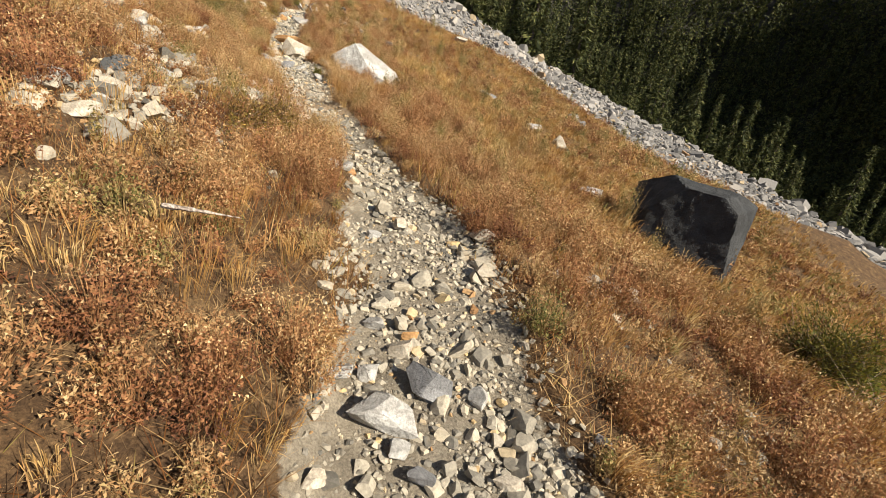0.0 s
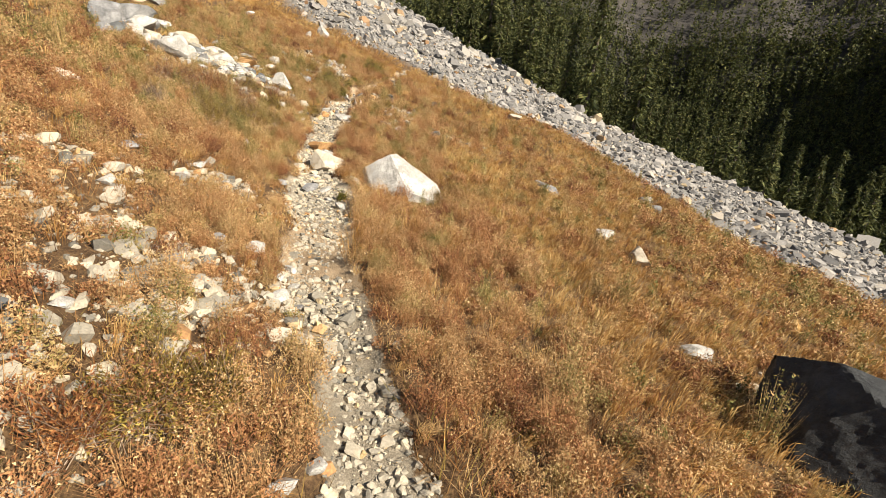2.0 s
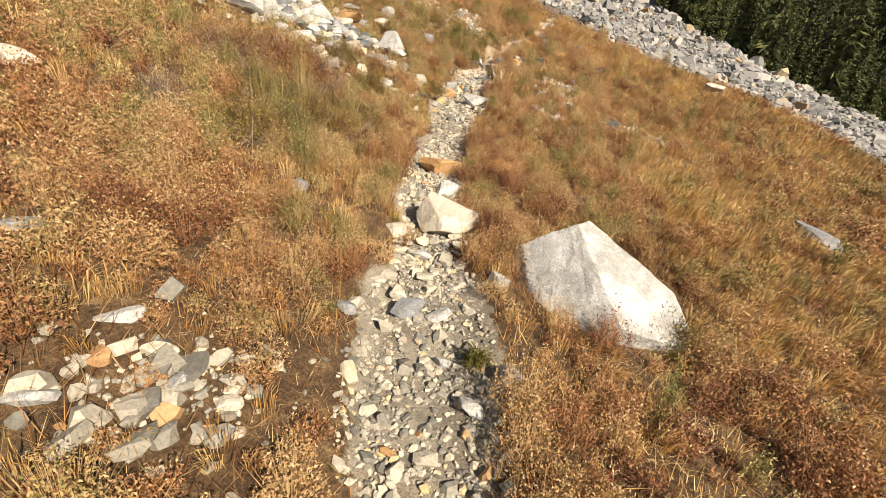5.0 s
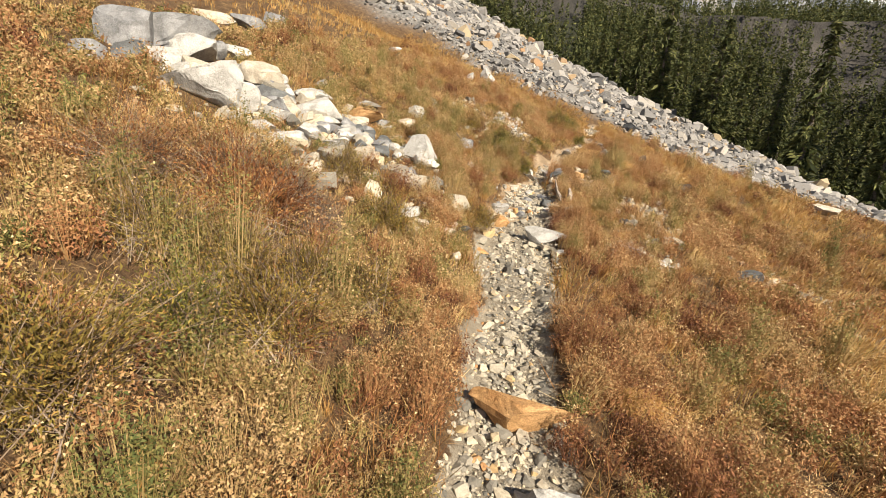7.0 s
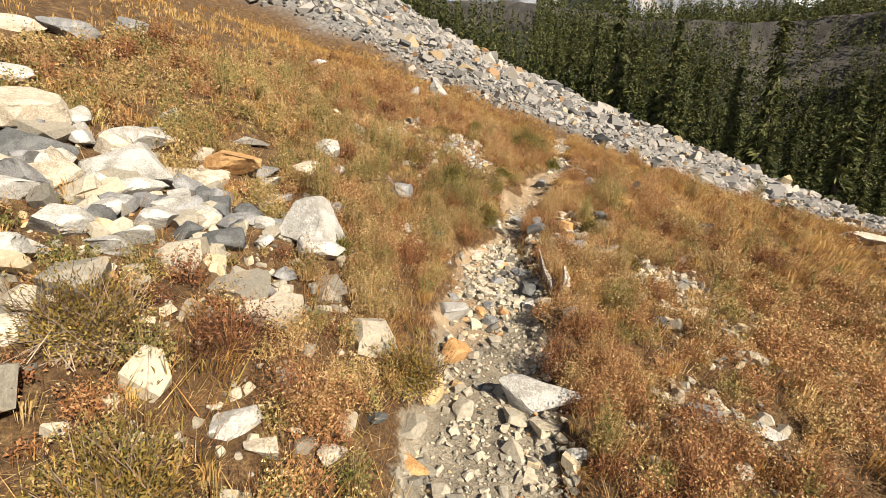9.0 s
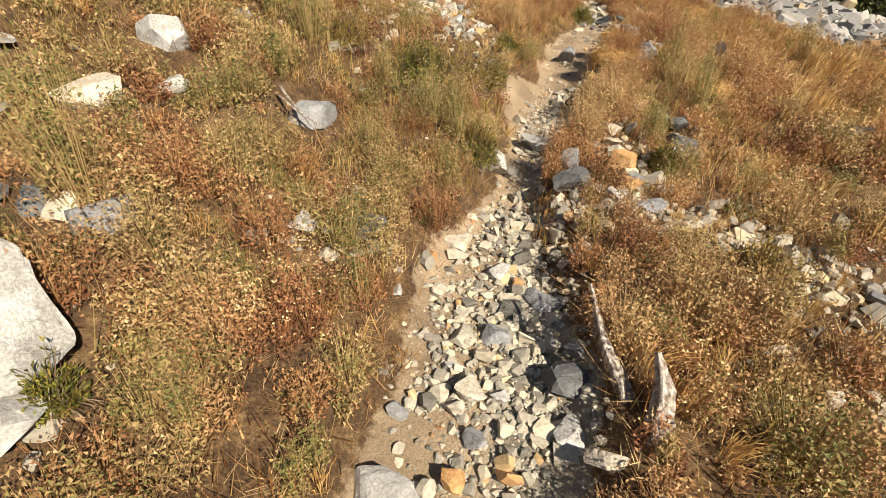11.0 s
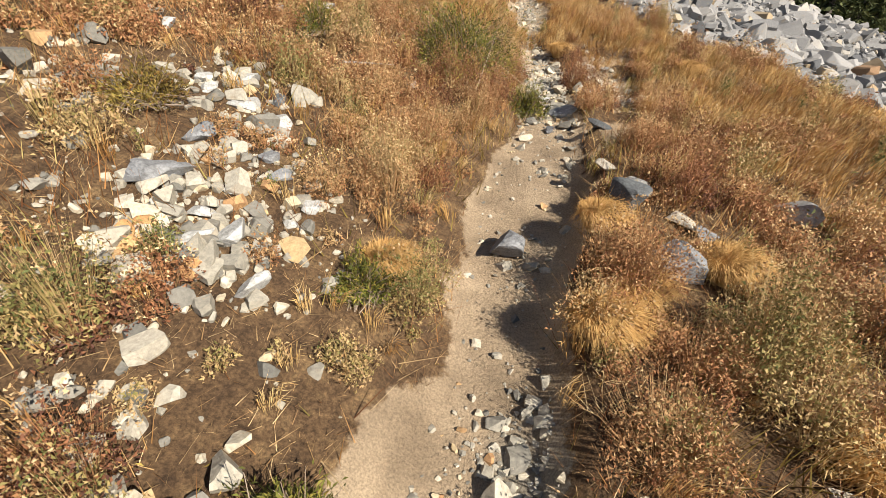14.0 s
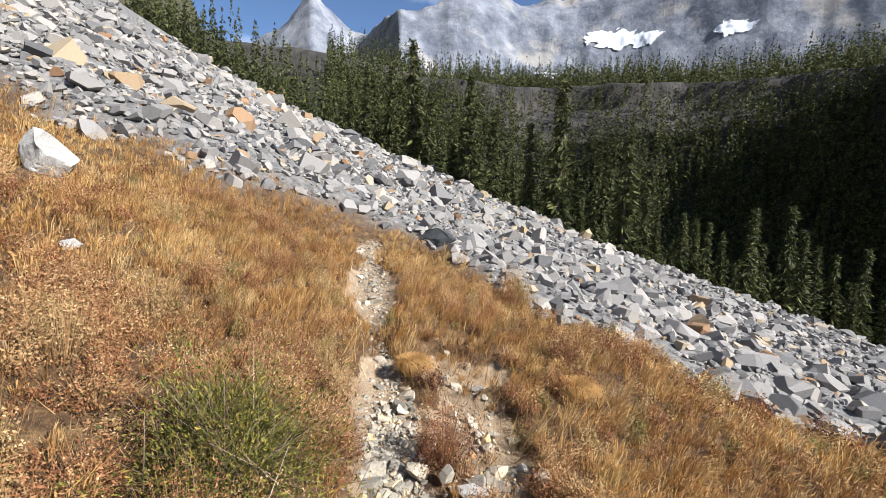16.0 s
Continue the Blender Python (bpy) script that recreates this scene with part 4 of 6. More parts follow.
rock("rock", "tan granite stone with rusty stains on the footpath", -3.33, 15.76, 0.14, 0.11, 0.11, TAN, 244, -12, 4, 2, level=3)
rock("rock", "orange iron-stained granite stone on the slope", -3.24, 15.42, 0.15, 0.09, 0.09, ORANGE, 245, 6, 9, -3, level=3)
rock("rock", "tan granite stone with rusty stains on the footpath", -4.07, 14.73, 0.17, 0.10, 0.10, TAN, 246, 18, -1, 0, level=3)
rock("rock", "pale white granite stone with grey weathering on the stony footpath", -3.83, 14.55, 0.11, 0.12, 0.10, WHITE, 247, 6, 10, 2, level=3)
rock("rock", "grey granite stone with pale veins on the stony footpath", -3.59, 14.40, 0.21, 0.12, 0.12, GREY, 248, -7, 4, 9, level=3)
rock("rock", "grey granite stone with pale veins on the stony footpath", -3.76, 14.16, 0.13, 0.11, 0.11, GREY, 249, 21, 1, -10, level=3)
rock("rock", "dark grey angular stone lying on the footpath", -3.46, 13.99, 0.23, 0.15, 0.15, SLATE, 250, 9, 9, 5, level=3)
rock("rock", "pale white granite stone with grey weathering on the stony footpath", -3.42, 13.77, 0.14, 0.17, 0.12, WHITE, 251, -4, -2, 5, level=3)
rock("rock", "tan granite stone with rusty stains on the footpath", -3.31, 13.66, 0.14, 0.09, 0.09, TAN, 252, -19, 6, -0, level=3)
rock("rock", "tan granite stone with rusty stains on the footpath", -3.78, 13.86, 0.13, 0.10, 0.10, TAN, 253, -1, 6, -2, level=3)
rock("rock", "tan granite stone with rusty stains on the footpath", -3.82, 13.78, 0.08, 0.07, 0.07, TAN, 254, 3, -7, 7, level=3)
rock("rock", "pale white granite stone with grey weathering on the stony footpath", -3.67, 13.88, 0.08, 0.05, 0.05, WHITE, 255, -2, 6, 6, level=3)
rock("rock", "grey granite stone with pale veins on the stony footpath", -4.01, 13.72, 0.09, 0.08, 0.08, GREY, 256, 10, -1, 6, level=3)
rock("rock", "pale white granite stone with grey weathering on the stony footpath", -3.94, 13.39, 0.25, 0.19, 0.19, WHITE, 257, 26, 7, -2, level=3)
rock("rock", "orange iron-stained granite stone on the footpath", -3.74, 13.53, 0.09, 0.10, 0.08, ORANGE, 258, 17, -6, 7, level=3)
rock("rock", "grey granite stone with pale veins on the stony footpath", -3.71, 13.69, 0.10, 0.08, 0.08, GREY, 259, 21, 1, -4, level=3)
rock("rock", "grey granite stone with pale veins on the stony footpath", -3.64, 13.42, 0.14, 0.09, 0.09, GREY, 260, 5, 2, -7, level=3)
rock("rock", "pale white granite stone with grey weathering, bedded in dry grass", -3.11, 13.43, 0.13, 0.10, 0.10, WHITE, 261, -20, -4, -3, level=3)
rock("rock", "dark grey angular stone lying on the slope", -2.49, 13.81, 0.17, 0.09, 0.09, SLATE, 262, -41, 7, -6, level=3)
rock("rock", "grey granite stone with pale veins, bedded in the slope", -1.72, 16.94, 0.45, 0.25, 0.16, GREY, 263, -29, -7, -10, level=4)
rock("rock", "dark grey angular stone lying on the slope", -2.92, 16.17, 0.25, 0.16, 0.16, SLATE, 264, -11, 7, 8, level=3)
rock("rock", "grey granite stone with pale veins, bedded in the slope", -2.16, 14.90, 0.15, 0.10, 0.10, GREY, 265, -28, -2, 7, level=3)
rock("rock", "pale white granite stone with grey weathering on the stony footpath", -4.20, 14.21, 0.06, 0.08, 0.05, WHITE, 266, 23, 1, 3, level=3)
rock("rock", "pale white granite stone with grey weathering, bedded in dry grass", -2.25, 17.81, 0.14, 0.12, 0.12, WHITE, 267, -26, 7, -8, level=3)
rock("rock", "grey granite stone with pale veins on the stony footpath", -3.42, 14.12, 0.12, 0.07, 0.06, GREY, 268, -1, 9, 1, level=3)
rock("rock", "pale white granite stone with grey weathering on the stony footpath", -3.88, 13.96, 0.08, 0.05, 0.05, WHITE, 269, 10, 5, 8, level=3)
rock("rock", "pale white granite stone with grey weathering, bedded in dry grass", -2.92, 15.85, 0.13, 0.08, 0.08, WHITE, 270, -6, -9, 8, level=3)
rock("rock", "pale white granite stone with grey weathering, bedded in dry grass", -4.55, 14.60, 0.10, 0.10, 0.09, WHITE, 271, 12, 4, 8, level=3)
rock("rock", "pale white granite stone with grey weathering on the stony footpath", -3.84, 16.00, 0.26, 0.17, 0.17, WHITE, 272, -4, 1, 4, level=3)
rock("rock", "dark grey angular stone lying on the footpath", -3.64, 16.76, 0.22, 0.15, 0.15, SLATE, 273, -14, -5, -9, level=3)
rock("rock", "grey granite stone with pale veins on the stony footpath", -3.59, 15.45, 0.15, 0.15, 0.14, GREY, 274, -22, -8, -4, level=3)
rock("rock", "orange iron-stained granite stone on the footpath", -3.29, 15.62, 0.19, 0.18, 0.17, ORANGE, 275, -16, 4, 5, level=3)
rock("rock", "tan granite stone with rusty stains on the footpath", -3.37, 16.06, 0.16, 0.10, 0.10, TAN, 276, -10, 6, -7, level=3)
rock("rock", "tan granite stone with rusty stains on the footpath", -3.37, 15.90, 0.16, 0.09, 0.08, TAN, 277, -15, -10, -0, level=3)
rock("rock", "pale white granite stone with grey weathering, bedded in dry grass", -2.96, 15.95, 0.17, 0.17, 0.15, WHITE, 278, -19, -1, -4, level=3)
rock("rock", "dark grey angular stone lying on the slope", -2.94, 16.37, 0.17, 0.15, 0.15, SLATE, 279, -31, -2, 8, level=3)
rock("rock", "tan granite stone with rusty stains on the footpath", -3.38, 16.81, 0.11, 0.11, 0.10, TAN, 280, 4, 5, 10, level=3)
rock("rock", "grey granite stone with pale veins, bedded in the slope", -5.85, 15.70, 0.16, 0.09, 0.08, GREY, 281, 67, -4, -1, level=3)
rock("rock", "pale white granite stone with grey weathering, bedded in dry grass", -6.08, 16.10, 0.26, 0.20, 0.20, WHITE, 282, 61, 4, 4, level=3)
rock("rock", "orange iron-stained granite stone on the slope", -5.16, 17.22, 0.11, 0.09, 0.09, ORANGE, 283, 26, -7, 9, level=3)
rock("rock", "tan granite stone with rusty stains on the slope", -6.45, 16.92, 0.20, 0.11, 0.07, TAN, 284, 39, 10, -7, level=3)
rock("rock", "pale white granite stone with grey weathering, bedded in dry grass", -4.39, 16.13, 0.11, 0.13, 0.10, WHITE, 285, 34, -2, 6, level=3)
rock("rock", "pale white granite stone with grey weathering, bedded in dry grass", -4.95, 15.57, 0.07, 0.05, 0.05, WHITE, 286, 31, -1, -5, level=3)
rock("rock", "tan granite stone with rusty stains on the slope", -2.81, 16.98, 0.15, 0.08, 0.07, TAN, 287, -16, 3, -1, level=3)
rock("rock", "pale white granite stone with grey weathering, bedded in dry grass", -2.83, 16.26, 0.08, 0.05, 0.05, WHITE, 288, -22, 10, -8, level=3)
rock("rock", "pale white granite stone with grey weathering, bedded in dry grass", -4.41, 15.26, 0.05, 0.04, 0.04, WHITE, 289, 39, 4, 3, level=3)
rock("rock", "grey granite stone with pale veins, bedded in the slope", -3.20, 15.52, 0.11, 0.08, 0.08, GREY, 290, -37, 7, -5, level=3)
rock("rock", "pale white granite stone with grey weathering, bedded in dry grass", -5.08, 18.30, 0.16, 0.10, 0.10, WHITE, 291, 29, -1, -7, level=3)
rock("rock", "grey granite stone with pale veins on the stony footpath", -3.85, 18.07, 0.22, 0.21, 0.20, GREY, 292, 9, -8, 6, level=3)
rock("rock", "dark grey angular stone lying on the footpath", -3.30, 18.27, 0.20, 0.17, 0.17, SLATE, 293, -17, 8, 6, level=3)
rock("rock", "grey granite stone with pale veins, bedded in the slope", -3.09, 17.89, 0.31, 0.22, 0.22, GREY, 294, -36, -7, -5, level=4)
rock("rock", "grey granite stone with pale veins, bedded in the slope", -2.95, 18.13, 0.10, 0.12, 0.09, GREY, 295, -48, 3, -8, level=3)
rock("rock", "pale white granite stone with grey weathering, bedded in dry grass", -2.40, 18.53, 0.29, 0.18, 0.18, WHITE, 296, -48, -5, -2, level=4)
rock("rock", "grey granite stone with pale veins, bedded in the slope", -5.25, 17.57, 0.28, 0.15, 0.13, GREY, 297, 63, -1, 0, level=3)
rock("rock", "pale white granite stone with grey weathering, bedded in dry grass", -4.86, 17.39, 0.14, 0.12, 0.12, WHITE, 298, 43, -3, -6, level=3)
rock("rock", "pale white granite stone with grey weathering, bedded in dry grass", -4.96, 17.32, 0.16, 0.09, 0.07, WHITE, 299, 68, -10, 2, level=3)
rock("rock", "pale white granite stone with grey weathering, bedded in dry grass", -4.75, 17.63, 0.07, 0.06, 0.06, WHITE, 300, 49, 0, -9, level=3)
rock("rock", "pale white granite stone with grey weathering, bedded in dry grass", -4.98, 17.66, 0.11, 0.06, 0.05, WHITE, 301, 42, -5, -5, level=3)
rock("rock", "pale white granite stone with grey weathering, bedded in dry grass", -4.72, 17.78, 0.10, 0.07, 0.07, WHITE, 302, 31, 9, 6, level=3)
rock("rock", "orange iron-stained granite stone on the slope", -4.85, 17.54, 0.08, 0.04, 0.04, ORANGE, 303, 61, 4, -3, level=3)
rock("rock", "orange iron-stained granite stone on the slope", -5.11, 17.31, 0.09, 0.08, 0.08, ORANGE, 304, 77, -0, -6, level=3)
rock("rock", "orange iron-stained granite stone on the slope", -4.88, 17.20, 0.11, 0.08, 0.08, ORANGE, 305, 70, -5, 6, level=3)
rock("rock", "pale white granite stone with grey weathering, bedded in dry grass", -4.70, 17.22, 0.14, 0.09, 0.09, WHITE, 306, 65, -4, -1, level=3)
rock("rock", "grey granite stone with pale veins, bedded in the slope", -4.89, 17.88, 0.15, 0.08, 0.07, GREY, 307, 47, 3, 1, level=3)
rock("rock", "grey granite stone with pale veins, bedded in the slope", -4.99, 17.98, 0.14, 0.08, 0.06, GREY, 308, 33, -4, 4, level=3)
rock("rock", "dark grey angular stone lying on the slope", -5.17, 18.48, 0.09, 0.10, 0.08, SLATE, 309, 35, 4, 4, level=3)
rock("rock", "pale white granite stone with grey weathering, bedded in dry grass", -5.38, 18.56, 0.15, 0.09, 0.09, WHITE, 310, 35, -8, 4, level=3)
rock("rock", "pale white granite stone with grey weathering, bedded in dry grass", -5.54, 18.44, 0.13, 0.07, 0.07, WHITE, 311, 39, 1, -8, level=3)
rock("rock", "pale white granite stone with grey weathering, bedded in dry grass", -5.46, 18.31, 0.11, 0.07, 0.07, WHITE, 312, 34, -2, 3, level=3)
rock("rock", "pale white granite stone with grey weathering, bedded in dry grass", -5.27, 18.32, 0.21, 0.12, 0.08, WHITE, 313, 29, 5, 7, level=3)
rock("rock", "grey granite stone with pale veins, bedded in the slope", -5.70, 18.07, 0.13, 0.09, 0.09, GREY, 314, 58, 5, -5, level=3)
rock("rock", "grey granite stone with pale veins, bedded in the slope", -5.27, 17.91, 0.16, 0.10, 0.10, GREY, 315, 37, -3, -7, level=3)
rock("rock", "tan granite stone with rusty stains on the footpath", -3.36, 18.62, 0.14, 0.08, 0.08, TAN, 316, -18, 5, -4, level=3)
rock("rock", "pale white granite stone with grey weathering on the stony footpath", -3.22, 18.49, 0.17, 0.09, 0.06, WHITE, 317, -9, -1, -7, level=3)
rock("rock", "grey granite stone with pale veins on the stony footpath", -3.55, 19.81, 0.28, 0.15, 0.12, GREY, 318, -2, -1, -3, level=3)
rock("rock", "pale white granite stone with grey weathering on the stony footpath", -3.35, 20.13, 0.21, 0.12, 0.08, WHITE, 319, -8, 10, 5, level=3)
rock("rock", "pale white granite stone with grey weathering, bedded in dry grass", -5.02, 17.47, 0.12, 0.07, 0.06, WHITE, 320, 50, 9, -6, level=3)
rock("rock", "pale white granite stone with grey weathering, bedded in dry grass", -5.19, 17.45, 0.06, 0.04, 0.04, WHITE, 321, 57, -3, 10, level=3)
rock("rock", "tan granite stone with rusty stains on the slope", -3.04, 18.20, 0.17, 0.09, 0.07, TAN, 322, -44, 3, 0, level=3)
rock("rock", "pale white granite stone with grey weathering, bedded in dry grass", -6.33, 18.81, 0.13, 0.09, 0.09, WHITE, 323, 39, 3, 6, level=3)
rock("rock", "pale white granite stone with grey weathering, bedded in dry grass", -6.04, 18.90, 0.10, 0.12, 0.09, WHITE, 324, 53, -8, 6, level=3)
rock("rock", "pale white granite stone with grey weathering on the stony footpath", -3.09, 19.48, 0.09, 0.06, 0.06, WHITE, 325, -26, 7, 1, level=3)
rock("rock", "dark grey angular stone lying on the footpath", -3.35, 19.25, 0.17, 0.09, 0.07, SLATE, 326, -28, 5, 1, level=3)
rock("rock", "grey granite stone with pale veins on the stony footpath", -3.31, 19.37, 0.14, 0.08, 0.05, GREY, 327, -17, 3, -1, level=3)
rock("rock", "pale white granite stone with grey weathering, bedded in dry grass", -7.58, 23.78, 0.55, 0.42, 0.67, WHITE, 328, 18, 8, -4, level=4)
rock("rock", "pale white granite stone with grey weathering, bedded in dry grass", -6.07, 21.74, 0.15, 0.10, 0.10, WHITE, 329, 23, -9, 4, level=3)
rock("rock", "pale white granite stone with grey weathering, bedded in dry grass", -5.47, 19.64, 0.21, 0.12, 0.09, WHITE, 330, 54, -1, 6, level=3)
rock("rock", "grey granite stone with pale veins, bedded in the slope", -4.63, 19.32, 0.13, 0.07, 0.07, GREY, 331, 24, -2, -4, level=3)
rock("rock", "grey granite stone with pale veins, bedded in the slope", -4.51, 19.27, 0.09, 0.05, 0.05, GREY, 332, 20, 1, -3, level=3)
rock("rock", "pale white granite stone with grey weathering, bedded in dry grass", -5.61, 20.40, 0.15, 0.08, 0.06, WHITE, 333, 22, 4, -4, level=3)
rock("rock", "grey granite stone with pale veins, bedded in the slope", -5.72, 19.67, 0.15, 0.08, 0.05, GREY, 334, 42, -6, -9, level=3)
rock("boulder", "dark grey angular stone lying on the slope", -2.95, 26.63, 0.97, 0.53, 0.36, DARK, 335, -1, -2, 9, level=4)
rock("rock", "orange iron-stained granite stone on the slope", -1.94, 27.82, 0.49, 0.27, 0.22, ORANGE, 336, -25, 6, -10, level=4)
rock("rock", "tan granite stone with rusty stains on the slope", 2.17, 26.07, 0.62, 0.36, 0.36, TAN, 337, -45, -10, 0, level=4)
rock("rock", "pale white granite stone with grey weathering on the stony footpath", -3.71, 20.11, 0.11, 0.08, 0.08, WHITE, 338, -6, -4, 9, level=3)
rock("rock", "pale white granite stone with grey weathering on the stony footpath", -2.94, 20.58, 0.11, 0.06, 0.06, WHITE, 339, -14, 9, 8, level=3)
rock("rock", "pale white granite stone with grey weathering on the stony footpath", -3.08, 21.47, 0.14, 0.08, 0.07, WHITE, 340, -15, 3, -6, level=3)
rock("rock", "grey granite stone with pale veins on the stony footpath", -3.66, 19.49, 0.07, 0.08, 0.07, GREY, 341, -8, 4, 1, level=3)
rock("rock", "tan granite stone with rusty stains on the slope", -7.18, 21.53, 0.35, 0.19, 0.10, TAN, 342, 30, -8, 5, level=4)
rock("rock", "pale white granite stone with grey weathering, bedded in dry grass", -7.30, 21.43, 0.13, 0.13, 0.12, WHITE, 343, 50, 3, -6, level=3)


# ---- heap of boulders on the uphill bank ----
def heap():
    """White, grey and rusty boulders lying close together, larger towards the top."""
    r = np.random.default_rng(64)
    words = {"WHITE": "pale white granite boulder in a heap of rocks", "GREY": "grey granite boulder in a heap of rocks", "TAN": "tan stained granite stone in a heap of rocks", "SLATE": "dark slate-grey stone in a heap of rocks"}
    paints = {"WHITE": WHITE, "GREY": GREY, "TAN": TAN, "SLATE": SLATE}
    rock("rock", "large pale sloping granite boulder in a heap of rocks", -6.64, 11.72, 1.05, 0.75, 0.62, WHITE, 801, 35, -6, -8, 0.28, 5, "boulder heap")
    rock("rock", "large grey granite boulder at the top of a heap", -7.95, 11.85, 0.75, 0.55, 0.62, GREY, 802, 48, 4, 3, 0.25, 4, "boulder heap")
    rock("rock", "large pale white boulder at the top of a heap", -7.75, 12.35, 0.72, 0.55, 0.50, WHITE, 803, 44, 0, 5, 0.25, 4, "boulder heap")
    rock("rock", "brownish weathered boulder in a heap of rocks", -6.85, 12.75, 0.62, 0.50, 0.40, TAN, 804, 30, 3, 2, 0.25, 4, "boulder heap")
    rock("rock", "pale white flat boulder in a heap of rocks", -6.15, 12.85, 0.58, 0.42, 0.34, WHITE, 805, 34, -4, 2, 0.25, 4, "boulder heap")
    for k in range(46):
        u, v = r.uniform(0, 1), r.normal(0, 0.36)
        x, y = -7.5 + 2.6 * u - 0.12 * v, 12.15 + 0.75 * u + v
        wide = r.uniform(0.16, 0.30) * (1.45 - 0.6 * u)
        key = r.choice(["WHITE", "WHITE", "GREY", "GREY", "TAN", "SLATE"])
        rock("rock", words[key], x, y, wide, wide * r.uniform(0.6, 0.9), wide * r.uniform(0.5, 0.8), paints[key], 810 + k, r.uniform(0, 90), r.normal(0, 9), r.normal(0, 9), 0.2, 3, "boulder heap")


heap()


# ---- spills of small stones in the grass ----
for x, y, wide, long, count, big in ((-3.74, 14.95, 0.17, 0.16, 130, 0.075), (-3.70, 14.60, 0.16, 0.18, 130, 0.075), (-3.72, 14.22, 0.16, 0.20, 130, 0.075), (-3.62, 13.75, 0.16, 0.20, 110, 0.07),
                                     (-3.45, 15.08, 0.18, 0.12, 70, 0.09), (-3.08, 15.20, 0.20, 0.10, 80, 0.075), (-2.75, 15.14, 0.20, 0.14, 90, 0.075), (-2.50, 14.95, 0.20, 0.20, 110, 0.07),
                                     (-4.50, 14.30, 0.22, 0.16, 40, 0.10), (-2.05, 13.74, 0.30, 0.16, 50, 0.12), (-0.69, 13.90, 0.42, 0.18, 60, 0.13), (1.25, 2.42, 0.16, 0.16, 40, 0.12),
                                     (-3.35, 5.50, 0.34, 0.24, 70, 0.14), (-2.30, 4.50, 0.30, 0.24, 70, 0.13), (-2.62, 6.30, 0.22, 0.16, 50, 0.12)):
    rubble_patch(x, y, wide, long, count, 640 + int(10 * abs(x + y)), big, 20)
rubble_patch(-1.37, 4.18, 0.45, 0.39, 170, 600, 0.12, 45)
rubble_patch(-1.69, 4.25, 0.48, 0.41, 110, 601, 0.12, 39)
rubble_patch(-1.84, 3.19, 0.26, 0.39, 90, 602, 0.13, 44)
rubble_patch(-3.02, 4.62, 0.38, 0.32, 60, 603, 0.14, 42)
rubble_patch(-1.81, 2.82, 0.42, 0.48, 80, 604, 0.13, 33)
rubble_patch(-1.72, 4.31, 0.19, 0.23, 110, 605, 0.12, 62)
rubble_patch(1.87, 1.49, 0.43, 0.21, 90, 606, 0.10, -52)
rubble_patch(-2.63, 6.36, 0.24, 0.15, 70, 607, 0.09, 56)
rubble_patch(-2.09, 14.42, 0.35, 0.41, 40, 608, 0.10, 5)
rubble_patch(-2.28, 12.70, 0.34, 0.20, 30, 609, 0.10, 8)
rubble_patch(-0.09, 14.15, 0.76, 0.47, 40, 610, 0.10, -8)
rubble_patch(-2.28, 14.41, 0.34, 0.51, 60, 611, 0.10, -9)
rubble_patch(-2.31, 12.92, 0.29, 0.19, 40, 612, 0.10, -13)
rubble_patch(-5.71, 12.32, 0.87, 0.99, 190, 613, 0.22, 46)
rubble_patch(-4.98, 12.65, 0.41, 0.55, 80, 614, 0.12, 34)
rubble_patch(-4.21, 11.68, 0.17, 0.26, 40, 615, 0.10, 31)
rubble_patch(-5.72, 17.15, 0.73, 1.10, 70, 616, 0.14, 20)
rubble_patch(-2.41, 15.06, 0.28, 0.42, 150, 617, 0.10, -25)
rubble_patch(-3.29, 15.65, 0.28, 0.42, 60, 618, 0.09, -4)
rubble_patch(-5.92, 17.01, 0.34, 0.51, 130, 619, 0.10, 40)
rubble_patch(-5.39, 18.30, 0.25, 0.38, 60, 620, 0.12, 22)
rubble_patch(-4.92, 17.33, 0.27, 0.41, 70, 621, 0.11, 21)
rubble_patch(-4.85, 16.51, 0.16, 0.24, 60, 622, 0.10, 27)
rubble_patch(-1.98, 17.80, 0.22, 0.33, 60, 623, 0.09, -29)
rubble_patch(-5.96, 17.98, 0.23, 0.28, 40, 624, 0.12, 32)
rubble_patch(-4.88, 17.68, 0.20, 0.26, 120, 625, 0.07, 46)
rubble_patch(-5.03, 17.33, 0.17, 0.23, 120, 626, 0.09, 62)
rubble_patch(-5.42, 18.44, 0.22, 0.33, 40, 627, 0.10, 42)
rubble_patch(3.12, 5.65, 0.34, 0.50, 60, 628, 0.12, -29)
rubble_patch(-3.11, 16.30, 0.19, 0.28, 60, 629, 0.09, -21)
rubble_patch(-3.35, 20.32, 0.29, 0.43, 70, 630, 0.07, -9)
rubble_patch(-2.48, 6.30, 0.39, 0.36, 40, 631, 0.09, 38)


rubble_patch(-3.14, 20.60, 0.15, 0.50, 60, 690, 0.09, 0)
rubble_patch(-3.20, 21.60, 0.12, 0.40, 40, 691, 0.08, 0)


# room for the bushes
clear(3.11, 2.62, 0.44, 0.65)
clear(-1.03, 3.46, 0.18, 0.65)
clear(-1.39, 3.10, 0.19, 0.65)
clear(-4.78, 10.28, 0.49, 0.65)
clear(-4.39, 10.50, 0.23, 0.65)
clear(-3.92, 9.52, 0.33, 0.65)
clear(-4.52, 10.66, 0.21, 0.65)
clear(-4.21, 11.09, 0.23, 0.65)
clear(-4.10, 8.62, 0.38, 0.65)
clear(-4.68, 8.36, 0.21, 0.65)
clear(-1.64, 7.34, 0.07, 0.65)
clear(-4.70, 15.94, 0.18, 0.65)
clear(-4.13, 15.44, 0.13, 0.65)
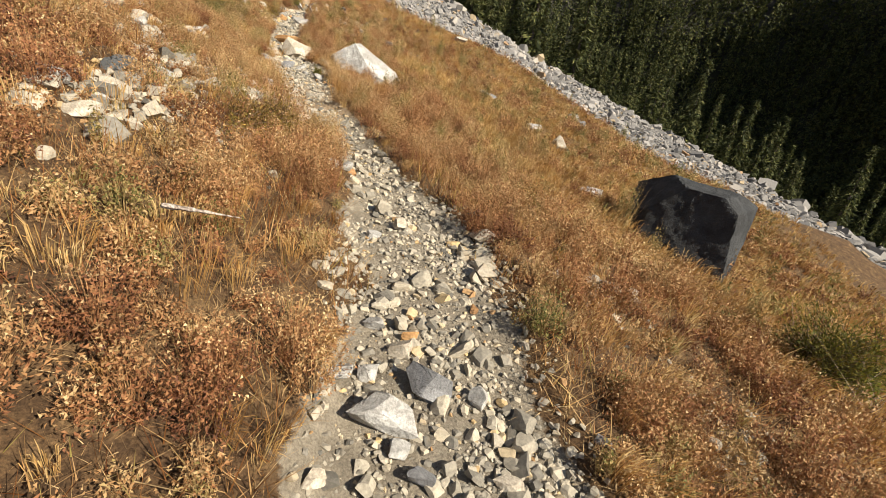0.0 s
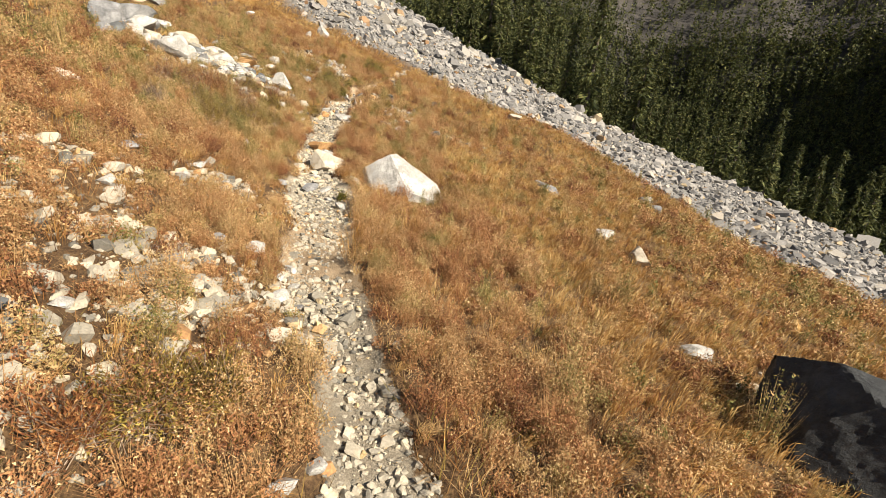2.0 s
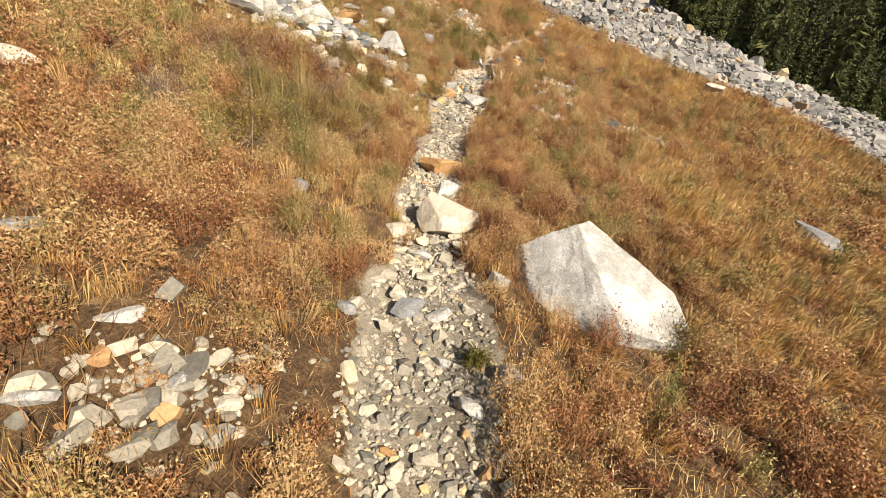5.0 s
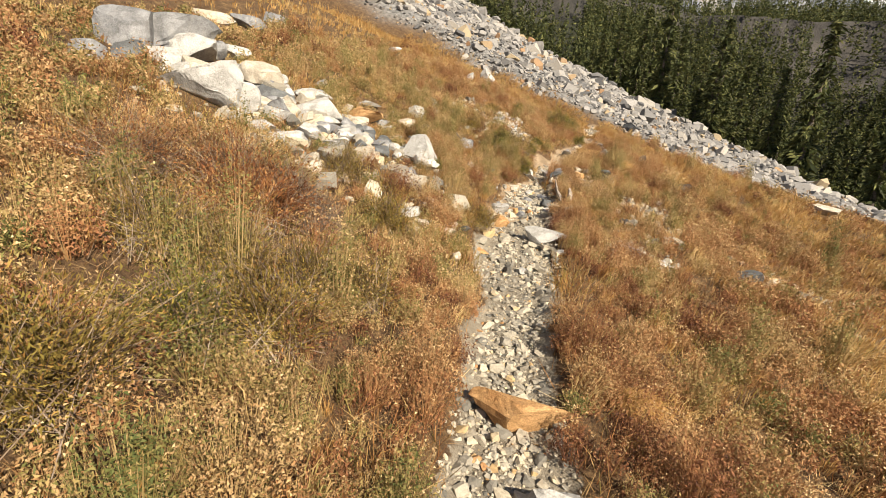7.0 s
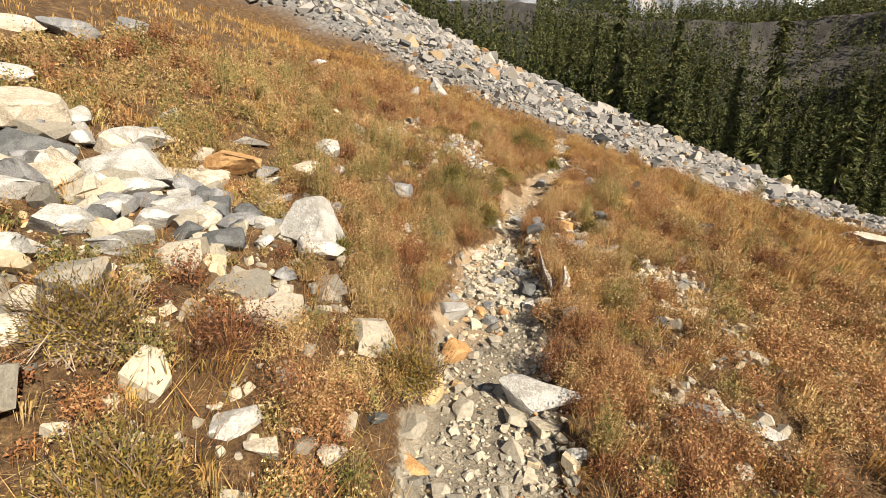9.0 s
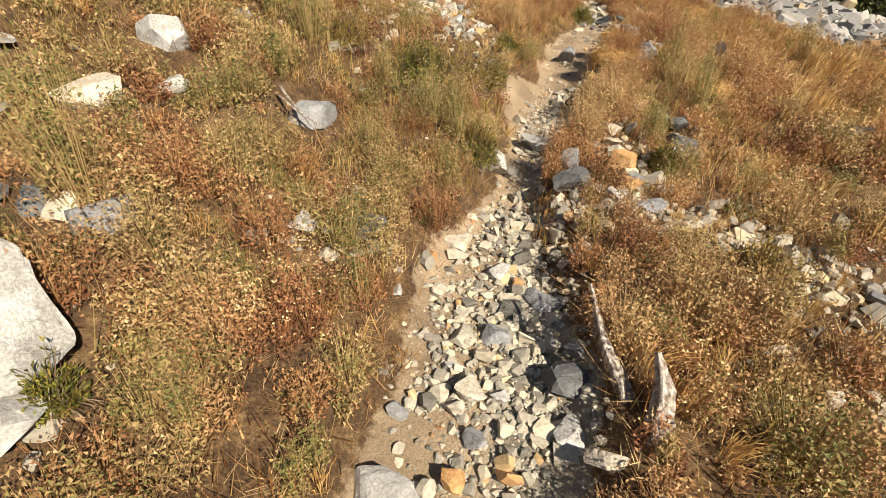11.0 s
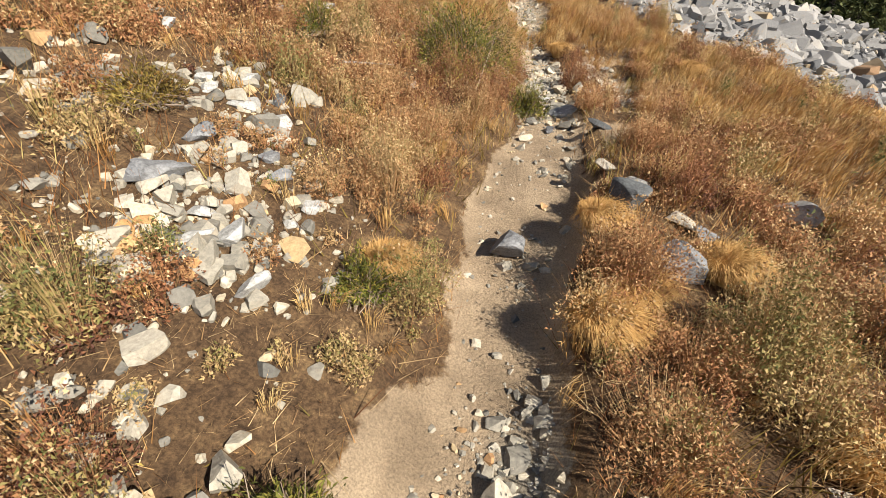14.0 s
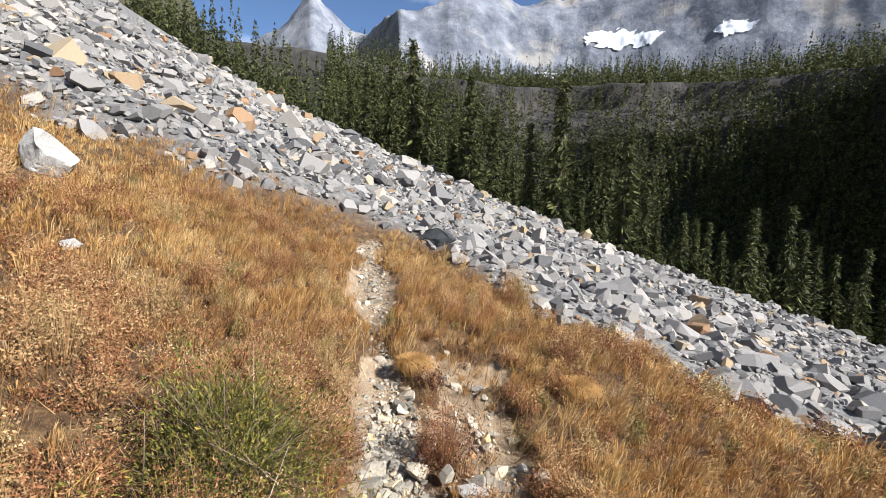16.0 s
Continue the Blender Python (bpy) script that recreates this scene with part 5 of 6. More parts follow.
clear(-4.71, 15.97, 0.22, 0.65)
clear(-5.28, 16.04, 0.22, 0.65)
clear(-4.31, 16.58, 0.15, 0.65)
clear(-3.04, 15.76, 0.12, 0.65)
clear(-4.35, 19.84, 0.36, 0.65)
clear(-4.38, 17.44, 0.14, 0.65)
clear(-5.39, 19.63, 0.19, 0.65)
clear(-3.84, 19.80, 0.18, 0.65)
clear(-4.40, 20.09, 0.40, 0.65)
clear(-3.44, 16.45, 0.12, 0.65)
clear(-0.55, 8.26, 0.29, 0.65)
clear(-5.56, 18.01, 0.21, 0.65)
clear(-4.17, 15.51, 0.13, 0.65)
clear(-4.69, 13.18, 0.08, 0.65)
clear(-2.69, 14.79, 0.17, 0.65)
clear(-3.86, 12.39, 0.22, 0.65)
clear(-4.58, 16.16, 0.41, 0.65)
clear(-5.91, 24.01, 0.13, 0.65)
clear(-1.25, 3.34, 0.31, 0.65)


# ---- plants ----
def blades(name, label, x, y, tall, wide, material, seed, lean=0.35, comb=(0.25, -0.15), base_lift=0.0, category="grass"):
    """Thin tapering blades in one mesh."""
    r = np.random.default_rng(seed)
    n = len(x)
    z = surface(x, y) + base_lift - 0.01
    a = r.uniform(0, 6.28, n)
    side = np.stack([np.cos(a), np.sin(a), np.zeros(n)], 1) * (wide * 0.5)[:, None]
    off = np.stack([r.normal(comb[0], lean, n), r.normal(comb[1], lean, n)], 1) * tall[:, None]
    root = np.stack([x, y, z], 1)
    tip = root + np.stack([off[:, 0], off[:, 1], tall * r.uniform(0.75, 1.0, n)], 1)
    v = np.stack([root - side, root + side, tip], 1).reshape(-1, 3)
    f = np.arange(3 * n).reshape(-1, 3)
    return tagged(new(name, mesh_of(name, v, f, material)), label, category, kind="stuff")


def flecks(name, label, x, y, z, size, material, seed, long=1.8):
    """Small leaves or seed heads: one small face each, in one mesh."""
    r = np.random.default_rng(seed)
    n = len(x)
    c = np.stack([x, y, z], 1)
    u = r.normal(size=(n, 3))
    u /= np.linalg.norm(u, axis=1)[:, None]
    w = np.cross(u, r.normal(size=(n, 3)))
    w /= np.linalg.norm(w, axis=1)[:, None]
    s = size[:, None] * 0.5
    v = np.stack([c - u * s * long, c + w * s, c + u * s * long * 0.8 - w * s * 0.6], 1).reshape(-1, 3)
    f = np.arange(3 * n).reshape(-1, 3)
    return tagged(new(name, mesh_of(name, v, f, material)), label, "plants", kind="stuff")


def meadow(x, y):
    """Where plants stand: off the path and short of the scree."""
    off = off_path(x, y) + 0.40 * (bumps(x, y, 0.7, 61) - 0.5)
    trampled = 0.40 * (braid(x, y) < 0.05) * (np.abs(x - path_x(y)) > path_half(y) + 0.06)
    return cleared(x, y) * np.maximum(smooth(-0.04, 0.14, off), trampled) * smooth(0.4, -0.5, y - edge_y(x) + 1.2 * (bumps(x, y, 1.5, 8) - 0.5))


def golden(x, y):
    """How far golden grass rules over rusty herbs, from 0 to 1."""
    d = x - path_x(y)
    g = 0.55 * bumps(x, y, 2.2, 71) + 0.36 * smooth(0.5, 4.0, d) + 0.32 * smooth(19.6, 23.5, y) + 0.14 * smooth(0.3, 1.0, d) * smooth(15.0, 18.0, y) + 0.12 * smooth(0.0, -5.0, d) - 0.26 * smooth(3.0, 0.8, np.abs(d)) * smooth(19.0, 14.0, y)
    return smooth(0.38, 0.62, g)


def grasses():
    r = np.random.default_rng(82)

    def strew(count, seed, low, high, chance, width, tall_low, tall_more, size, clump, name, label, paint, lean, comb):
        x, y = fill(count, low, high, seed, chance)
        tuft = bumps(x, y, clump, seed + 1)
        keep = r.uniform(0, 1, len(x)) < 0.12 + 1.1 * smooth(0.34, 0.62, tuft)
        x, y, tuft = x[keep], y[keep], tuft[keep]
        tall = (tall_low + tall_more * tuft) * r.uniform(0.55, 1.3, len(x))
        blades(name, label, x, y, tall, r.uniform(0.6, 1.4, len(x)) * width, paint, seed + 2, lean, comb)

    def gold(x, y):
        return meadow(x, y) * golden(x, y) * np.clip(1.2 - 0.06 * np.abs(x - path_x(y)), 0.45, 1.0)

    def herb(x, y):
        return meadow(x, y) * (1.0 - 0.70 * golden(x, y)) * np.clip(1.15 - 0.11 * np.abs(x - path_x(y)), 0.15, 1.0)

    def cover(x, y):
        return meadow(x, y) * np.clip(1.1 - 0.10 * np.abs(x - path_x(y)), 0.3, 1.0)

    def olive(x, y):
        return meadow(x, y) * smooth(0.50, 0.66, bumps(x, y, 1.3, 171)) * (0.35 + 0.65 * smooth(6.0, 11.0, y)) * np.clip(1.1 - 0.12 * np.abs(x - path_x(y)), 0.1, 1.0)

    strew(270000, 81, (-8.0, -1.0), (8.0, 14.0), gold, 0.0055, 0.05, 0.16, 0, 0.30, "dry_grass", "golden dry mountain grass leaning in the wind", GOLD, 0.35, (0.30, -0.15))
    strew(270000, 85, (-12.0, 14.0), (9.0, 27.0), gold, 0.0085, 0.05, 0.16, 0, 0.33, "dry_grass", "golden dry mountain grass leaning in the wind", GOLD, 0.35, (0.30, -0.15))
    strew(330000, 88, (-7.0, -1.0), (6.0, 24.0), herb, 0.0045, 0.06, 0.20, 0, 0.40, "rusty_stalks", "rust-brown dry herb stalks", RUST, 0.42, (0.05, 0.0))
    strew(760000, 111, (-7.0, -1.0), (6.0, 24.0), cover, 0.0042, 0.03, 0.05, 0, 0.15, "straw_litter", "short straw and withered stems covering the soil", SEED, 1.1, (0.0, 0.0))
    strew(170000, 115, (-7.0, 0.0), (5.0, 24.0), olive, 0.0065, 0.05, 0.20, 0, 0.35, "olive_grass", "olive green grass among dry herbs", OLIVE, 0.38, (0.1, 0.0))


grasses()


def coarser(x, y, rate=0.34, most=3.4):
    """How much larger leaves may be, away from the footpath."""
    return np.minimum(1.0 + rate * np.maximum(np.abs(x - path_x(y)) - 0.7, 0.0), most)


def green_share(x, y):
    """Where herbs are still olive and green rather than rusty."""
    d = x - path_x(y)
    late = smooth(7.0, 10.0, y) * smooth(18.5, 16.5, y)
    return np.clip(0.10 + 0.46 * late * smooth(0.3, -0.3, d) + 0.14 * late + 0.10 * smooth(1.0, 5.0, d), 0.0, 0.6)


def cushions(name, label, count, seed, chance, low, high, mean, rise, tones, upright=0.0, cover=0.40, heads=1.0):
    """Rounded herbs: a dome of small leaves on radiating stalks, pale seed heads on top."""
    x, y = fill(count, low, high, seed, chance)
    r = np.random.default_rng(seed + 1)
    n = len(x)
    z, grow = surface(x, y), coarser(x, y)
    R = np.clip(mean * np.exp(r.normal(0, 0.42, n)), 0.45 * mean, 2.4 * mean)
    tall = R * rise * r.uniform(0.75, 1.35, n)
    tone = tones(x, y, r)
    leaf = 0.0085 * grow
    k = np.repeat(np.arange(n), np.maximum((cover * 2 * math.pi * R * R / (0.7 * leaf * leaf)).astype(int), 20))
    m = len(k)
    az, up = r.uniform(0, 6.283, m), r.uniform(0.0, 1.0, m)
    lobes = 0.78 + 0.22 * np.sin(az * 3 + k) + 0.12 * np.sin(az * 7 + 2 * k)
    rad = (0.45 + 0.55 * r.uniform(0, 1, m) ** 0.6) * lobes
    flat = np.sqrt(1.0 - up * up) * rad * (1.0 - upright * 0.35)
    px, py = x[k] + R[k] * flat * np.cos(az), y[k] + R[k] * flat * np.sin(az)
    pz = z[k] + tall[k] * (0.06 + up * rad * (1.0 + 0.5 * r.normal(0, 0.35, m)).clip(0.6, 1.7))
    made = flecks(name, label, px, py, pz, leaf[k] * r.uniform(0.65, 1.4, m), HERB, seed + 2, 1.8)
    # Low leaves get a lower tone: rustier brown, with shade inside the cushion put in.
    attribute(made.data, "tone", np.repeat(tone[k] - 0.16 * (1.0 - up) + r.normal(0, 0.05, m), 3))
    k = np.repeat(np.arange(n), np.maximum((60 * (R / 0.13) ** 2 / grow ** 2).astype(int), 6))
    m = len(k)
    a, u = r.uniform(0, 6.283, m), np.sqrt(r.uniform(0, 1, m))
    wide = 0.0016 * grow[k]
    root = np.stack([x[k] + 0.35 * R[k] * u * np.cos(a), y[k] + 0.35 * R[k] * u * np.sin(a), z[k] - 0.01], 1)
    tip = root + np.stack([0.8 * R[k] * u * np.cos(a), 0.8 * R[k] * u * np.sin(a), tall[k] * (1.25 - 0.5 * u) * r.uniform(0.7, 1.15, m)], 1)
    side = np.stack([-np.sin(a), np.cos(a), 0 * a], 1) * wide[:, None]
    me = mesh_of("herb_stalks", np.stack([root - side, root + side, tip], 1).reshape(-1, 3), np.arange(3 * m).reshape(-1, 3), HERB)
    attribute(me, "tone", np.repeat(0.45 * tone[k] + 0.22 + 0.12 * r.uniform(0, 1, m), 3))
    tagged(new("herb_stalks", me), "thin dry stalks of withered herbs", "plants", kind="stuff")
    if not heads:
        return
    k = np.repeat(np.arange(n), np.maximum((heads * 60 * r.uniform(0.0, 1.0, n) ** 1.5 * (R / 0.13) ** 2 / grow ** 2).astype(int), 0))
    m = len(k)
    a, u = r.uniform(0, 6.283, m), np.sqrt(r.uniform(0, 1, m))
    hx, hy = x[k] + 0.9 * R[k] * u * np.cos(a), y[k] + 0.9 * R[k] * u * np.sin(a)
    hz = z[k] + tall[k] * (np.sqrt(1.02 - 0.85 * u * u) * r.uniform(0.95, 1.25, m))
    q = np.repeat(np.arange(m), 3)
    g = grow[k][q]
    flecks("seed_heads", "pale straw-coloured seed heads over withered herbs", hx[q] + r.normal(0, 0.006, len(q)) * g, hy[q] + r.normal(0, 0.006, len(q)) * g,
           hz[q] + r.normal(0, 0.005, len(q)) * g, r.uniform(0.0065, 0.012, len(q)) * g, SEED, seed + 4, 1.2)


def rusty(x, y, r):
    green = r.uniform(0, 1, len(x)) < green_share(x, y)
    base = 0.36 + 0.46 * (bumps(x, y, 1.1, 97) - 0.40) + r.normal(0, 0.14, len(x))
    return np.clip(np.where(green, 0.85 + r.normal(0, 0.08, len(x)), base), 0.08, 1.0)


def greenish(x, y, r):
    return np.clip(0.90 + r.normal(0, 0.08, len(x)), 0.76, 1.0)


def herb_chance(x, y):
    return meadow(x, y) * smooth(0.30, 0.65, cleared(x, y)) * smooth(0.0, 0.14, off_path(x, y)) * (1.0 - 0.72 * golden(x, y)) * (0.72 + 0.28 * smooth(0.38, 0.55, bumps(x, y, 0.9, 92)))


def green_chance(x, y):
    return meadow(x, y) * smooth(0.30, 0.65, cleared(x, y)) * smooth(0.0, 0.14, off_path(x, y)) * green_share(x, y) * smooth(0.46, 0.60, bumps(x, y, 1.2, 98))


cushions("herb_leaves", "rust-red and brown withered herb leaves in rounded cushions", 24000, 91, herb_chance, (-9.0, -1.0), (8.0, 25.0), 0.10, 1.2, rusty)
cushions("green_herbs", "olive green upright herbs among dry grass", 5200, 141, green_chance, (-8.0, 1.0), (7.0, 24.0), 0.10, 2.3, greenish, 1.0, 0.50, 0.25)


def tufts(count, seed, low, high, reach, blades_each):
    """Tufts of golden grass, each with its own tone and lean."""
    x, y = fill(count, low, high, seed, lambda x, y: meadow(x, y) * (0.20 + 0.80 * golden(x, y)) * (0.45 + 0.55 * smooth(0.35, 0.6, bumps(x, y, 0.6, 99))))
    r = np.random.default_rng(seed + 1)
    n = len(x)
    z, grow = surface(x, y), coarser(x, y, 0.32, 3.0)
    long = reach * np.exp(r.normal(0, 0.30, n)) * (0.7 + 0.6 * bumps(x, y, 1.3, 66))
    tone = np.clip(0.46 + 0.5 * (bumps(x, y, 0.8, 67) - 0.5) + r.normal(0, 0.19, n) + 0.35 * (r.uniform(0, 1, n) < 0.6 * green_share(x, y)), 0.05, 1.0)
    sweep = np.stack([r.normal(0.25, 0.16, n), r.normal(-0.12, 0.16, n)], 1)
    k = np.repeat(np.arange(n), np.maximum((blades_each / grow ** 1.6).astype(int), 8))
    m = len(k)
    a, u = r.uniform(0, 6.283, m), np.sqrt(r.uniform(0, 1, m))
    out = np.stack([np.cos(a), np.sin(a)], 1) * u[:, None]
    h = long[k] * r.uniform(0.55, 1.15, m)
    root = np.stack([x[k], y[k], z[k] - 0.01], 1)
    root[:, :2] += out * (0.22 * long[k])[:, None]
    flow = out * 0.30 + sweep[k] + r.normal(0, 0.10, (m, 2))
    mid = root + np.concatenate([flow * (0.40 * h)[:, None], (0.62 * h)[:, None]], 1)
    tip = root + np.concatenate([flow * (1.05 * h)[:, None], (h * (1.0 - 0.35 * u))[:, None]], 1)
    b = r.uniform(0, 3.14, m)
    side = np.stack([np.cos(b), np.sin(b), 0 * b], 1) * (0.0015 * grow[k] ** 1.25 * r.uniform(0.7, 1.4, m))[:, None]
    v = np.stack([root - side, mid + side, tip, mid - side], 1).reshape(-1, 3)
    me = mesh_of("grass_tufts", v, np.arange(4 * m).reshape(-1, 4), STRAW)
    attribute(me, "tone", np.repeat(tone[k] + r.normal(0, 0.05, m), 4))
    tagged(new("grass_tufts", me), "tufts of golden dry grass swept downhill", "grass", kind="stuff")


tufts(26000, 151, (-9.0, -1.0), (9.0, 14.0), 0.15, 46)
tufts(26000, 155, (-12.0, 14.0), (10.0, 26.5), 0.15, 44)


def shrub(name, label, x, y, wide, tall, leaf, seed, leaves=2600, leaf_size=0.02, twigs=260):
    """A bush: forked twigs from one root and small leaves towards their ends."""
    r = np.random.default_rng(seed)
    twigs = int(1.6 * twigs)
    base = Vector((x, y, float(surface(np.array([x]), np.array([y]))[0])))
    thing = tagged(new(name), label, "shrub")
    thing.location = base
    u = r.normal(size=(twigs, 3))
    u[:, 2] = np.abs(u[:, 2]) + 0.35
    u /= np.linalg.norm(u, axis=1)[:, None]
    tip = u * (0.5 * wide, 0.5 * wide, tall) * r.uniform(0.55, 1.0, (twigs, 1))
    lobe = np.arctan2(u[:, 1], u[:, 0])
    tip = tip * (0.82 + 0.20 * np.sin(3 * lobe + seed) + 0.14 * np.sin(5 * lobe + 2 * seed) + 0.16 * r.normal(size=twigs))[:, None]
    root = r.normal(0, 0.17 * wide, (twigs, 3)) * (1, 1, 0)
    side = np.cross(u, r.normal(size=(twigs, 3)))
    side = side / np.linalg.norm(side, axis=1)[:, None] * 0.0022
    v = np.stack([root - side, root + side, tip + side * 0.4, tip - side * 0.4], 1).reshape(-1, 3)
    i = np.arange(twigs)[:, None] * 4
    part("branchwork", mesh_of("branchwork", v, i + [0, 1, 2, 3], TWIG), thing, "thin grey-brown twigs")
    if leaves:
        k = r.integers(0, twigs, leaves)
        c = root[k] + (tip[k] - root[k]) * r.uniform(0.35, 1.05, leaves)[:, None] + r.normal(0, 0.03 * wide, (leaves, 3))
        a = u[k] + r.normal(0, 0.5, (leaves, 3))
        a /= np.linalg.norm(a, axis=1)[:, None]
        b = np.cross(a, r.normal(size=(leaves, 3)))
        b /= np.linalg.norm(b, axis=1)[:, None]
        s = (leaf_size * r.uniform(0.6, 1.3, leaves))[:, None]
        q = np.stack([c - a * s, c + b * s * 0.5, c + a * s], 1).reshape(-1, 3)
        part("foliage", mesh_of("foliage", q, np.arange(3 * leaves).reshape(-1, 3), leaf), thing)
    return thing


def tussock(x, y, tall, seed):
    """A rounded tuft of long golden grass."""
    r = np.random.default_rng(seed)
    n = 2600
    base = np.array([x, y, float(surface(np.array([x]), np.array([y]))[0]) - 0.02])
    a, u = r.uniform(0, 6.28, n), np.sqrt(r.uniform(0, 1, n))
    out = np.stack([np.cos(a), np.sin(a), np.zeros(n)], 1)
    root = base + out * (0.30 * tall * u)[:, None]
    long = tall * r.uniform(0.6, 1.1, n)
    mid = root + out * (long * 0.35 * u)[:, None] + np.stack([0 * a, 0 * a, long * 0.7], 1)
    tip = root + out * (long * 0.75 * u)[:, None] + np.stack([0.04 + 0 * a, 0 * a, long * (0.95 - 0.55 * u)], 1) + r.normal(0, 0.13 * tall, (n, 3))
    side = np.stack([-np.sin(a), np.cos(a), np.zeros(n)], 1) * 0.0016
    v = np.stack([root - side, root + side, mid + side, mid - side, tip], 1).reshape(-1, 3)
    i = np.arange(n)[:, None] * 5
    f = np.concatenate([i + [0, 1, 2], i + [0, 2, 3], i + [3, 2, 4]]).reshape(-1, 3)
    me = mesh_of("grass_tussock", v, f, STRAW)
    attribute(me, "tone", np.full(len(v), 0.45))
    return tagged(new("grass_tussock", me), "rounded tussock of long golden dry grass", "grass")


# ---- bushes ----
shrub("shrub", "low green leafy shrub in the dry meadow", 3.11, 2.62, 1.05, 0.63, GREEN, 700, 13592, 0.016, 329)
shrub("shrub", "yellowing olive shrub in the dry meadow", -1.03, 3.46, 0.43, 0.30, OLIVE, 701, 5585, 0.012, 205)
shrub("shrub", "rust-orange withered shrub with dry twigs", -1.39, 3.10, 0.45, 0.25, EMBER, 702, 5882, 0.012, 210)
shrub("shrub", "rust-orange withered shrub with dry twigs", -4.78, 10.28, 1.16, 0.52, EMBER, 703, 15000, 0.016, 352)
shrub("shrub", "bare grey-twigged dead shrub", -4.39, 10.50, 0.54, 0.28, RUST, 704, 0, 0.012, 500)
shrub("shrub", "yellowing olive shrub in the dry meadow", -3.92, 9.52, 0.77, 0.46, OLIVE, 705, 10066, 0.012, 274)
shrub("shrub", "bare grey-twigged dead shrub", -4.52, 10.66, 0.51, 0.32, RUST, 706, 0, 0.012, 500)
shrub("shrub", "yellowing olive shrub in the dry meadow", -4.21, 11.09, 0.54, 0.39, OLIVE, 707, 7016, 0.012, 227)
shrub("shrub", "yellowing olive shrub in the dry meadow", -4.10, 8.62, 0.92, 0.47, OLIVE, 708, 11911, 0.012, 303)
shrub("shrub", "bare grey-twigged dead shrub", -4.68, 8.36, 0.49, 0.38, RUST, 709, 0, 0.012, 500)
shrub("shrub", "low green leafy shrub in the dry meadow", -1.64, 7.34, 0.18, 0.13, GREEN, 710, 2300, 0.012, 155)
shrub("shrub", "low green leafy shrub in the dry meadow", -4.70, 15.94, 0.43, 0.30, GREEN, 711, 5589, 0.012, 205)
shrub("shrub", "low green leafy shrub in the dry meadow", -4.13, 15.44, 0.31, 0.23, GREEN, 712, 4029, 0.012, 181)
shrub("shrub", "low green leafy shrub in the dry meadow", -4.71, 15.97, 0.53, 0.37, GREEN, 713, 6939, 0.012, 226)
shrub("shrub", "yellowing olive shrub in the dry meadow", -5.28, 16.04, 0.53, 0.29, OLIVE, 714, 6893, 0.012, 226)
shrub("shrub", "low green leafy shrub in the dry meadow", -4.31, 16.58, 0.35, 0.27, GREEN, 715, 4538, 0.012, 189)
shrub("shrub", "low green leafy shrub in the dry meadow", -3.04, 15.76, 0.30, 0.20, GREEN, 716, 3842, 0.012, 179)
shrub("shrub", "low green leafy shrub in the dry meadow", -4.35, 19.84, 1.10, 0.60, GREEN, 717, 17000, 0.012, 290)
shrub("shrub", "low green leafy shrub in the dry meadow", -4.38, 17.44, 0.33, 0.18, GREEN, 718, 4314, 0.012, 186)
shrub("shrub", "low green leafy shrub in the dry meadow", -5.39, 19.63, 0.45, 0.26, GREEN, 719, 5893, 0.012, 210)
shrub("shrub", "low green leafy shrub in the dry meadow", -3.84, 19.80, 0.43, 0.27, GREEN, 720, 5554, 0.012, 205)
shrub("shrub", "yellowing olive shrub in the dry meadow", -4.45, 20.14, 0.94, 0.50, GREEN, 721, 12283, 0.012, 308)
shrub("shrub", "yellowing olive shrub in the dry meadow", -3.44, 16.45, 0.29, 0.11, OLIVE, 722, 3770, 0.012, 178)
shrub("shrub", "yellowing olive shrub in the dry meadow", -0.55, 8.26, 0.70, 0.27, OLIVE, 723, 9130, 0.012, 260)
shrub("shrub", "yellowing olive shrub in the dry meadow", -5.56, 18.01, 0.51, 0.20, OLIVE, 724, 6569, 0.012, 221)
shrub("shrub", "yellowing olive shrub in the dry meadow", -4.17, 15.51, 0.31, 0.23, OLIVE, 725, 4032, 0.012, 182)
shrub("shrub", "low green leafy shrub in the dry meadow", -4.69, 13.18, 0.19, 0.17, GREEN, 726, 2449, 0.012, 157)
shrub("shrub", "yellowing olive shrub in the dry meadow", -2.69, 14.79, 0.40, 0.21, OLIVE, 727, 5173, 0.012, 199)
shrub("shrub", "yellowing olive shrub in the dry meadow", -3.86, 12.39, 0.51, 0.26, OLIVE, 728, 6678, 0.012, 222)
shrub("shrub", "yellowing olive shrub in the dry meadow", -4.58, 16.16, 0.98, 0.38, OLIVE, 729, 12751, 0.012, 316)
shrub("shrub", "yellowing olive shrub in the dry meadow", -5.91, 24.01, 0.31, 0.21, OLIVE, 730, 4041, 0.012, 182)
shrub("shrub", "yellowing olive shrub in the dry meadow", -1.25, 3.34, 0.75, 0.29, OLIVE, 731, 9744, 0.012, 269)
